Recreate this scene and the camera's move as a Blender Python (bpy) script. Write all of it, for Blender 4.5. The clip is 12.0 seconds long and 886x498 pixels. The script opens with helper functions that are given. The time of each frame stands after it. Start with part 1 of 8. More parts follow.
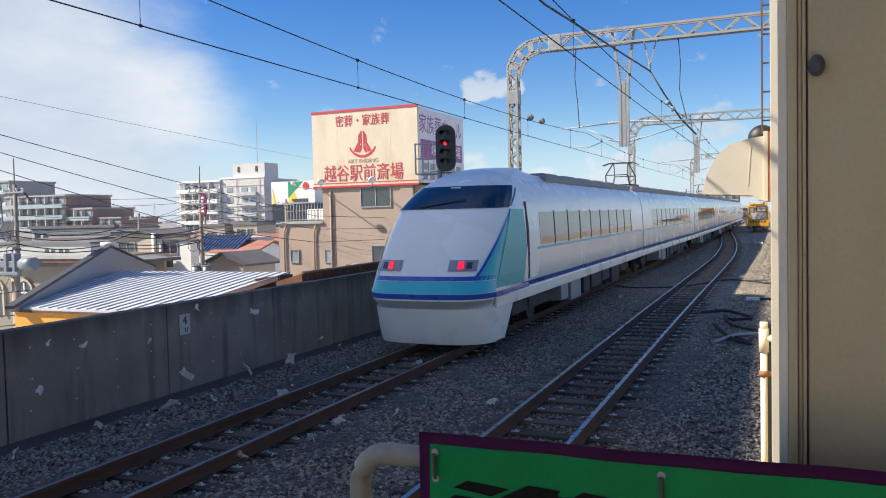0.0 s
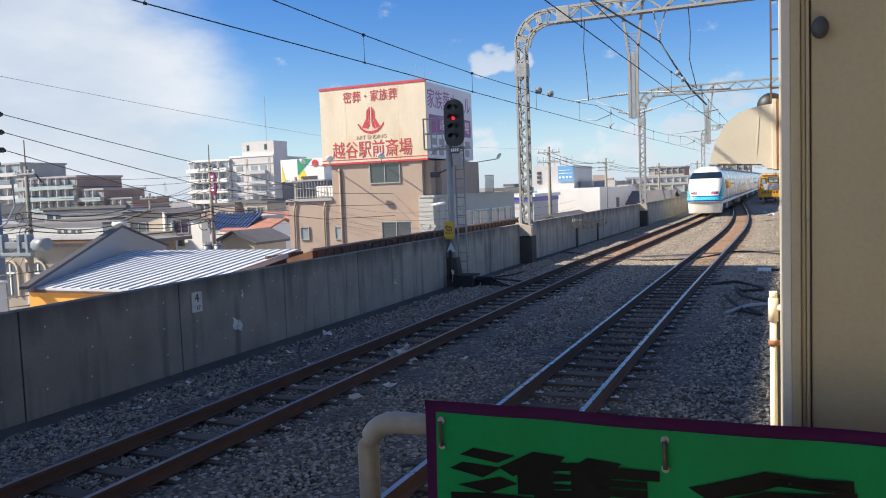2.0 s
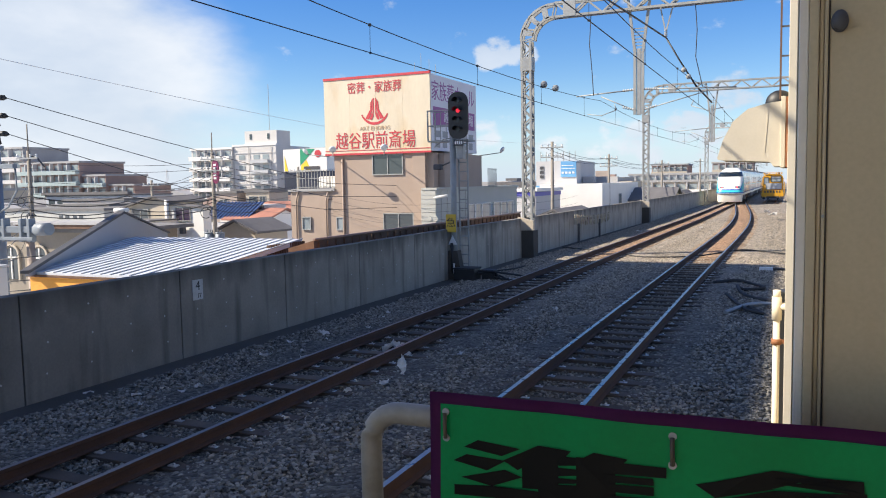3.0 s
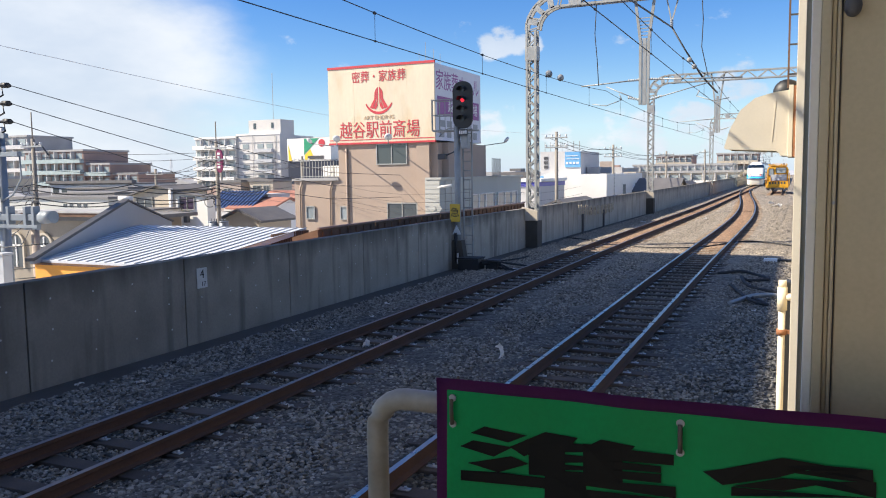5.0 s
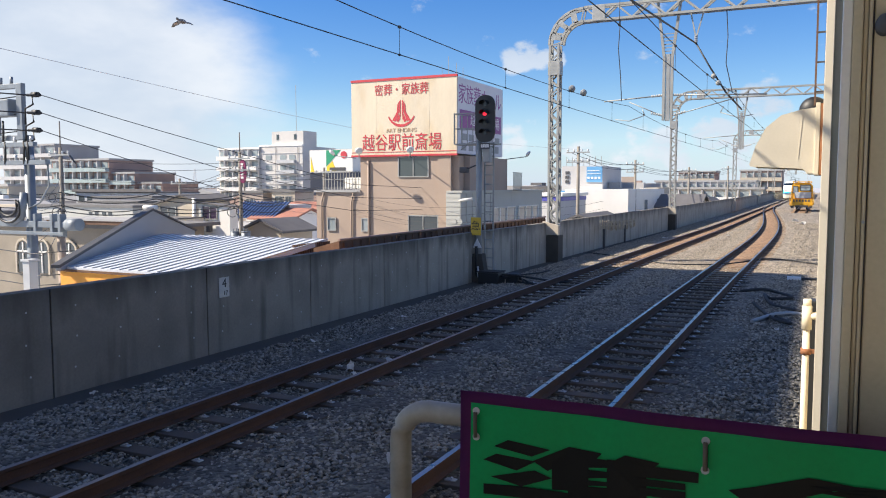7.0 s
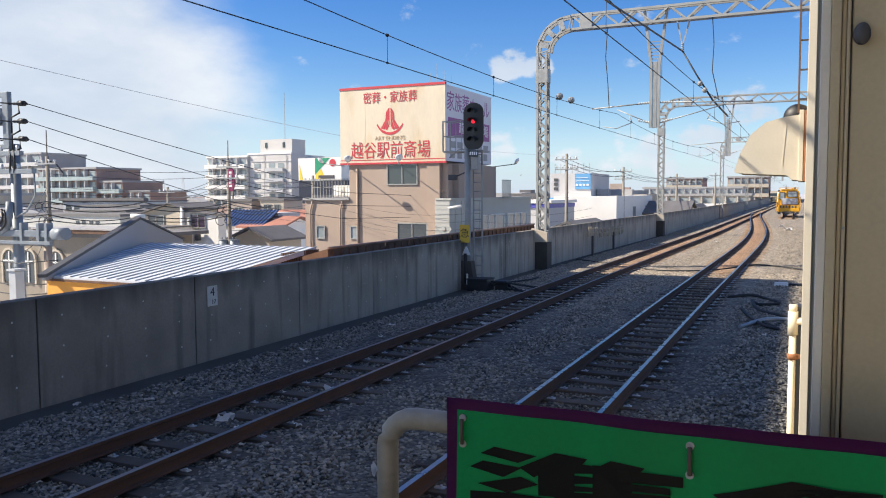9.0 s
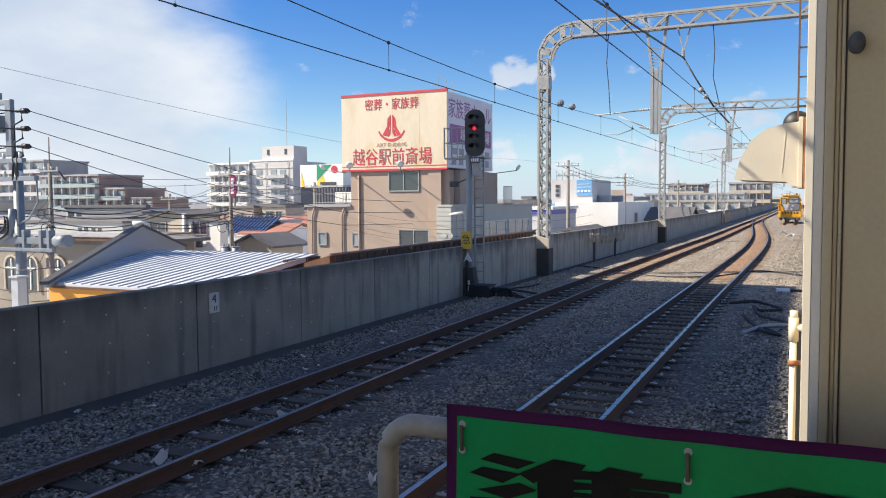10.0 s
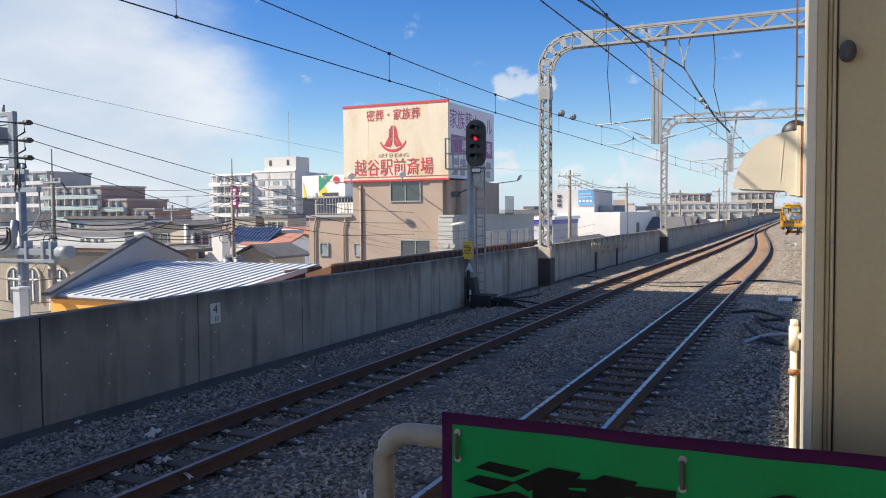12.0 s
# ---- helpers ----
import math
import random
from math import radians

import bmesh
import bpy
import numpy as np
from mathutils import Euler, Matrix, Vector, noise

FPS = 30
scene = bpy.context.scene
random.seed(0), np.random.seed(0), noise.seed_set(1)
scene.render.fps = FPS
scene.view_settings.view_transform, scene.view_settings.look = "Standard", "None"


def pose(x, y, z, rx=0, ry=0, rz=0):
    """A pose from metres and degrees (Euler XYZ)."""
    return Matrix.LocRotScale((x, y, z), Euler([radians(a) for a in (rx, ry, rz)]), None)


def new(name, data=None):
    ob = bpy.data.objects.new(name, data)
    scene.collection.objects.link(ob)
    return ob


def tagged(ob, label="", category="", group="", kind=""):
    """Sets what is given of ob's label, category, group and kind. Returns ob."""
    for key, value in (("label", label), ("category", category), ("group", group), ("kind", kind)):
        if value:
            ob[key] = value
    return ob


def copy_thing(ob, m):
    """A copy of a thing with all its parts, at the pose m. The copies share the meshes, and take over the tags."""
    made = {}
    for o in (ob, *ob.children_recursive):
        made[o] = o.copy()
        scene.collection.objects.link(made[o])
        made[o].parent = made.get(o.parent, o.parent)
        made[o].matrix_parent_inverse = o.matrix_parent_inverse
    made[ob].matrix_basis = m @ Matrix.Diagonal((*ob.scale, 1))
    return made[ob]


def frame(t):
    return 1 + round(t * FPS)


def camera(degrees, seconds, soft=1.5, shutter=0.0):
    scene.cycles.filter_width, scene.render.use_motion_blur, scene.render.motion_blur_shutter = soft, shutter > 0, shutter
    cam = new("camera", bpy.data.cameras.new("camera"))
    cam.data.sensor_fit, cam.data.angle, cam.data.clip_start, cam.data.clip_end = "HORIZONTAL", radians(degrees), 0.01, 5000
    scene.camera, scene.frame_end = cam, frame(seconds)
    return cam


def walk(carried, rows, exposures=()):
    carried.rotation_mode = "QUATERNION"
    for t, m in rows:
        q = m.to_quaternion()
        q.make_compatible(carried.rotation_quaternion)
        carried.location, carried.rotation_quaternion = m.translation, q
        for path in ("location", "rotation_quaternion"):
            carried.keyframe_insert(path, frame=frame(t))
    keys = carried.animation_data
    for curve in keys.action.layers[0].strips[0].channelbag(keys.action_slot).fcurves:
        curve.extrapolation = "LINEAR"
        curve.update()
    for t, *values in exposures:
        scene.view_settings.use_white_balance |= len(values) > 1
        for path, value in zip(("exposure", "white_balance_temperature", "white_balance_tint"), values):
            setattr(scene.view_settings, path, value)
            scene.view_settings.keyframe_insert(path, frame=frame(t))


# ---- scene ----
cam = camera(58.6, 12.0, soft=1.05)
EYE_Z = 2.87
PATH = [
    (0.0, 0.029, -0.016, 0.045, 22.828, -2.517, 1.353),
    (0.5, 0.061, -0.032, 0.049, 21.965, -2.366, 1.371),
    (1.0, 0.073, -0.049, 0.041, 22.157, -2.761, 1.432),
    (1.5, 0.065, -0.023, 0.030, 22.857, -3.533, 1.926),
    (2.0, 0.053, -0.017, 0.027, 23.543, -4.257, 2.190),
    (2.5, 0.035, -0.004, 0.022, 23.881, -4.531, 1.716),
    (3.0, 0.021, -0.000, 0.016, 23.699, -4.762, 1.052),
    (5.0, 0.006, 0.004, 0.002, 23.974, -5.474, 0.818),
    (5.5, 0.000, 0.000, -0.000, 24.220, -5.530, 0.670),
    (6.0, -0.007, -0.013, 0.004, 24.725, -5.439, 0.373),
    (6.5, -0.006, -0.022, 0.004, 25.343, -4.988, 0.135),
    (7.0, -0.005, -0.020, 0.004, 25.482, -4.521, 0.076),
    (9.0, 0.010, -0.025, 0.005, 24.694, -3.981, 0.288),
    (9.5, 0.016, -0.028, 0.006, 24.683, -3.808, 0.392),
    (10.0, 0.024, -0.039, 0.009, 24.816, -3.514, 0.365),
    (10.5, 0.034, -0.045, 0.010, 24.890, -3.197, 0.433),
    (11.0, 0.038, -0.053, 0.008, 24.888, -2.913, 0.434),
    (11.5, 0.049, -0.056, 0.009, 24.826, -2.714, 0.499),
    (12.0, 0.049, -0.038, 0.004, 24.965, -2.766, 0.515),
]
walk(cam, [(t, pose(x, y, EYE_Z + z, 90 + pitch, roll, yaw)) for t, x, y, z, yaw, pitch, roll in PATH],
     exposures=[(0.0, 0.73), (0.5, 0.68), (1.0, 0.60), (2.0, 0.72), (3.0, 0.82), (5.0, 0.87), (6.0, 0.87), (7.0, 0.80), (9.0, 0.78), (12.0, 0.74)])

# ---- daylight ----
SUN_WAY = Vector((1.1, 0.55, -1.0)).normalized()
world = bpy.data.worlds.new("sky")
scene.world = world
world.use_nodes = True


def build_sky():
    nt = world.node_tree
    nt.nodes.clear()
    out = nt.nodes.new("ShaderNodeOutputWorld")
    bg = nt.nodes.new("ShaderNodeBackground")
    sky = nt.nodes.new("ShaderNodeTexSky")
    sky.sky_type = "NISHITA"
    sky.sun_disc = False
    sky.sun_elevation = math.asin(-SUN_WAY.z)
    sky.sun_rotation = math.atan2(-SUN_WAY.x, -SUN_WAY.y)
    sky.altitude = 20
    sky.air_density, sky.dust_density, sky.ozone_density = 1.0, 0.25, 3.0
    tc = nt.nodes.new("ShaderNodeTexCoord")

    def vmath(op, a, b=None):
        n = nt.nodes.new("ShaderNodeVectorMath")
        n.operation = op
        nt.links.new(a, n.inputs[0])
        if b is not None:
            n.inputs[1].default_value = b
        return n

    def ramp(src, lo, hi, v0=0.0, v1=1.0):
        n = nt.nodes.new("ShaderNodeMapRange")
        n.interpolation_type = "SMOOTHSTEP"
        nt.links.new(src, n.inputs[0])
        for i, v in zip((1, 2, 3, 4), (lo, hi, v0, v1)):
            n.inputs[i].default_value = v
        return n.outputs[0]

    def math2(op, a, b):
        n = nt.nodes.new("ShaderNodeMath")
        n.operation = op
        for i, v in enumerate((a, b)):
            if isinstance(v, (int, float)):
                n.inputs[i].default_value = v
            else:
                nt.links.new(v, n.inputs[i])
        return n.outputs[0]

    def fbm(scale, stretch, detail=7.0, rough=0.55):
        m = nt.nodes.new("ShaderNodeMapping")
        m.inputs["Scale"].default_value = stretch
        nt.links.new(tc.outputs["Generated"], m.inputs[0])
        n = nt.nodes.new("ShaderNodeTexNoise")
        n.inputs["Scale"].default_value, n.inputs["Detail"].default_value, n.inputs["Roughness"].default_value = scale, detail, rough
        nt.links.new(m.outputs[0], n.inputs["Vector"])
        return n.outputs["Fac"]

    def way(az, el):
        a, e = radians(az), radians(el)
        return (math.sin(a) * math.cos(e), math.cos(a) * math.cos(e), math.sin(e))

    def near(az, el, lo, hi):
        d = vmath("DOT_PRODUCT", tc.outputs["Generated"], way(az, el)).outputs["Value"]
        return ramp(d, math.cos(radians(lo)), math.cos(radians(hi)))

    fluff = fbm(3.2, (1, 1, 2.2))
    # a wide bank of cloud to the west, low ahead of it
    bank = math2("MULTIPLY", near(-60, 3, 29, 9), 1.0)
    bank = ramp(math2("ADD", bank, math2("MULTIPLY", math2("SUBTRACT", fluff, 0.5), 1.3)), 0.28, 0.86)
    puffs = None
    small = fbm(20.0, (1, 1, 1.7), 8.0, 0.58)
    for az, el, r in ((-20.5, 8.9, 1.0), (-19.5, 9.2, 1.2), (-18.4, 8.9, 0.9), (-17.5, 8.9, 0.8), (-4.2, 5.6, 1.3), (-3.2, 5.8, 1.4), (-2.2, 5.5, 1.1), (-6.2, 3.6, 1.2), (-7.3, 3.3, 1.2), (-11.5, 2.9, 1.8), (-13.4, 2.3, 1.7), (-10.2, 3.1, 1.5), (-9.0, 2.4, 1.4),
                      (-20.6, 2.9, 1.5), (-15.2, 1.9, 1.5), (-4.6, 2.2, 1.5), (12, 6, 5), (40, 9, 8), (140, 20, 14), (-150, 14, 12)):
        b = ramp(math2("ADD", near(az, el, r * 1.25, 0.0), math2("MULTIPLY", math2("SUBTRACT", small, 0.5), 3.4)), 0.42, 1.05)
        puffs = b if puffs is None else math2("MAXIMUM", puffs, b)
    sep = nt.nodes.new("ShaderNodeSeparateXYZ")
    nt.links.new(tc.outputs["Generated"], sep.inputs[0])
    # thin haze over the horizon
    haze = ramp(sep.outputs[2], 0.13, -0.03, 0.0, 0.72)
    cover = math2("MAXIMUM", bank, math2("MULTIPLY", puffs, 0.9))
    # broken cloud added only out of view, to whiten and lift the ambient light
    fill_cloud = ramp(fbm(1.5, (1, 1, 1.5), 6.0, 0.5), 0.40, 0.60)
    away = math2("SUBTRACT", 1.0, near(-20, 6, 62, 40))
    cover = math2("MAXIMUM", cover, math2("MULTIPLY", math2("MULTIPLY", fill_cloud, away), 0.4))
    mixer = nt.nodes.new("ShaderNodeMix")
    mixer.data_type = "RGBA"
    nt.links.new(haze, mixer.inputs[0])
    deep = nt.nodes.new("ShaderNodeHueSaturation")
    deep.inputs["Hue"].default_value, deep.inputs["Saturation"].default_value, deep.inputs["Value"].default_value = 0.515, 1.40, 1.25
    nt.links.new(sky.outputs[0], deep.inputs["Color"])
    nt.links.new(deep.outputs[0], mixer.inputs[6])
    mixer.inputs[7].default_value = (*HAZE, 1)
    mixer2 = nt.nodes.new("ShaderNodeMix")
    mixer2.data_type = "RGBA"
    nt.links.new(math2("MULTIPLY", cover, 0.93), mixer2.inputs[0])
    nt.links.new(mixer.outputs[2], mixer2.inputs[6])
    tone = nt.nodes.new("ShaderNodeMix")
    tone.data_type = "RGBA"
    nt.links.new(ramp(fluff, 0.35, 0.7), tone.inputs[0])
    tone.inputs[6].default_value = (*CLOUD_LOW, 1)
    tone.inputs[7].default_value = (*CLOUD_TOP, 1)
    nt.links.new(tone.outputs[2], mixer2.inputs[7])
    bg.inputs["Strength"].default_value = SKY_STRENGTH
    nt.links.new(mixer2.outputs[2], bg.inputs["Color"])
    nt.links.new(bg.outputs[0], out.inputs[0])


SKY_STRENGTH = 0.071
HAZE = (4.5, 6.0, 8.9)
CLOUD_LOW, CLOUD_TOP = (5.2, 5.9, 6.9), (7.4, 7.7, 8.1)
build_sky()
sun = new("sun", bpy.data.lights.new("sun", "SUN"))
sun.data.energy = 5.0
sun.data.angle = radians(0.55)
sun.data.color = (1.0, 0.89, 0.74)
sun.rotation_mode = "QUATERNION"
sun.rotation_quaternion = SUN_WAY.to_track_quat("-Z", "Y")
sun.location = (-40, -20, 40)

# ---- materials ----
def mat(name, color, rough=0.6, metal=0.0, vary=0.15, scale=3.0, fine=60.0, bump=0.0, stretch=(1, 1, 1), stain=None, stain_at=(0.55, 0.75), emit=0.0,
        each=0.0, spec=0.5, coat=0.0, bump_scale=None, island=0.0, sun_dust=None, sun_dust_y=(0, 1)):
    """A surface with variation at two scales, optional stains of a second colour, relief, and a random tone for each piece."""
    m = bpy.data.materials.new(name)
    m.use_nodes = True
    nt = m.node_tree
    b = nt.nodes["Principled BSDF"]
    b.inputs["Roughness"].default_value, b.inputs["Metallic"].default_value = rough, metal
    b.inputs["Specular IOR Level"].default_value = spec
    b.inputs["Coat Weight"].default_value = coat
    tc = nt.nodes.new("ShaderNodeTexCoord")
    mp = nt.nodes.new("ShaderNodeMapping")
    mp.inputs["Scale"].default_value = stretch
    geo = nt.nodes.new("ShaderNodeNewGeometry")
    nt.links.new(geo.outputs["Position"] if not each else tc.outputs["Object"], mp.inputs[0])

    def noise_at(sc, detail=5.0):
        n = nt.nodes.new("ShaderNodeTexNoise")
        n.inputs["Scale"].default_value, n.inputs["Detail"].default_value = sc, detail
        nt.links.new(mp.outputs[0], n.inputs["Vector"])
        return n.outputs["Fac"]

    def rng(src, lo, hi, v0, v1):
        n = nt.nodes.new("ShaderNodeMapRange")
        nt.links.new(src, n.inputs[0])
        for i, v in zip((1, 2, 3, 4), (lo, hi, v0, v1)):
            n.inputs[i].default_value = v
        return n.outputs[0]

    def mul(a, c):
        n = nt.nodes.new("ShaderNodeMath")
        n.operation = "MULTIPLY"
        nt.links.new(a, n.inputs[0])
        nt.links.new(c, n.inputs[1])
        return n.outputs[0]

    big, small = noise_at(scale), noise_at(fine, 3.0)
    value = mul(rng(big, 0.25, 0.75, 1 - vary, 1 + vary), rng(small, 0.2, 0.8, 1 - vary * 0.6, 1 + vary * 0.6))
    if each:
        oi = nt.nodes.new("ShaderNodeObjectInfo")
        value = mul(value, rng(oi.outputs["Random"], 0, 1, 1 - each, 1 + each))
    if island:
        value = mul(value, rng(geo.outputs["Random Per Island"], 0, 1, 1 - island, 1 + island))
    base = nt.nodes.new("ShaderNodeMix")
    base.data_type = "RGBA"
    base.inputs[6].default_value = (*color, 1)
    base.inputs[7].default_value = (*(stain or color), 1)
    if stain:
        nt.links.new(rng(noise_at(scale * 0.7, 8.0), *stain_at, 0, 1), base.inputs[0])
    else:
        base.inputs[0].default_value = 0
    tint = base.outputs[2]
    if sun_dust:
        # second tint setting in raggedly up the line: painted sunlight, and dust on sleepers
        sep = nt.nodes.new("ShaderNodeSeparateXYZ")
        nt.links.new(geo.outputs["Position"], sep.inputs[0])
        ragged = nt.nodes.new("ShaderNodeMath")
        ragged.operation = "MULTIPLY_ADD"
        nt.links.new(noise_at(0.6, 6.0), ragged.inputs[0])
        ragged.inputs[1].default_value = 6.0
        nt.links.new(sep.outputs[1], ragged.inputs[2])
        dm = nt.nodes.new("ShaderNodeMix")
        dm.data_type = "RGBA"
        nt.links.new(rng(ragged.outputs[0], sun_dust_y[0] + 3, sun_dust_y[1] + 3, 0, 1), dm.inputs[0])
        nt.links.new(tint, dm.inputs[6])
        dm.inputs[7].default_value = (*sun_dust, 1)
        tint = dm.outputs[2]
    out = nt.nodes.new("ShaderNodeVectorMath")
    out.operation = "SCALE"
    nt.links.new(tint, out.inputs[0])
    nt.links.new(value, out.inputs["Scale"])
    nt.links.new(out.outputs[0], b.inputs["Base Color"])
    nt.links.new(rng(big, 0.2, 0.8, max(0.02, rough - 0.08), min(1, rough + 0.08)), b.inputs["Roughness"])
    if bump:
        bp = nt.nodes.new("ShaderNodeBump")
        bp.inputs["Strength"].default_value = min(1.0, bump * 40)
        bp.inputs["Distance"].default_value = bump
        nt.links.new(noise_at(bump_scale or fine, 4.0), bp.inputs["Height"])
        nt.links.new(bp.outputs[0], b.inputs["Normal"])
    if emit:
        b.inputs["Emission Color"].default_value = (*color, 1)
        b.inputs["Emission Strength"].default_value = emit
    return m


def glass_mat(name, tint=(0.10, 0.13, 0.15), rough=0.05):
    """Window glass before a dim room: dark and glossy."""
    m = bpy.data.materials.new(name)
    m.use_nodes = True
    b = m.node_tree.nodes["Principled BSDF"]
    b.inputs["Base Color"].default_value = (*tint, 1)
    b.inputs["Roughness"].default_value = rough
    b.inputs["Specular IOR Level"].default_value = 0.9
    return m


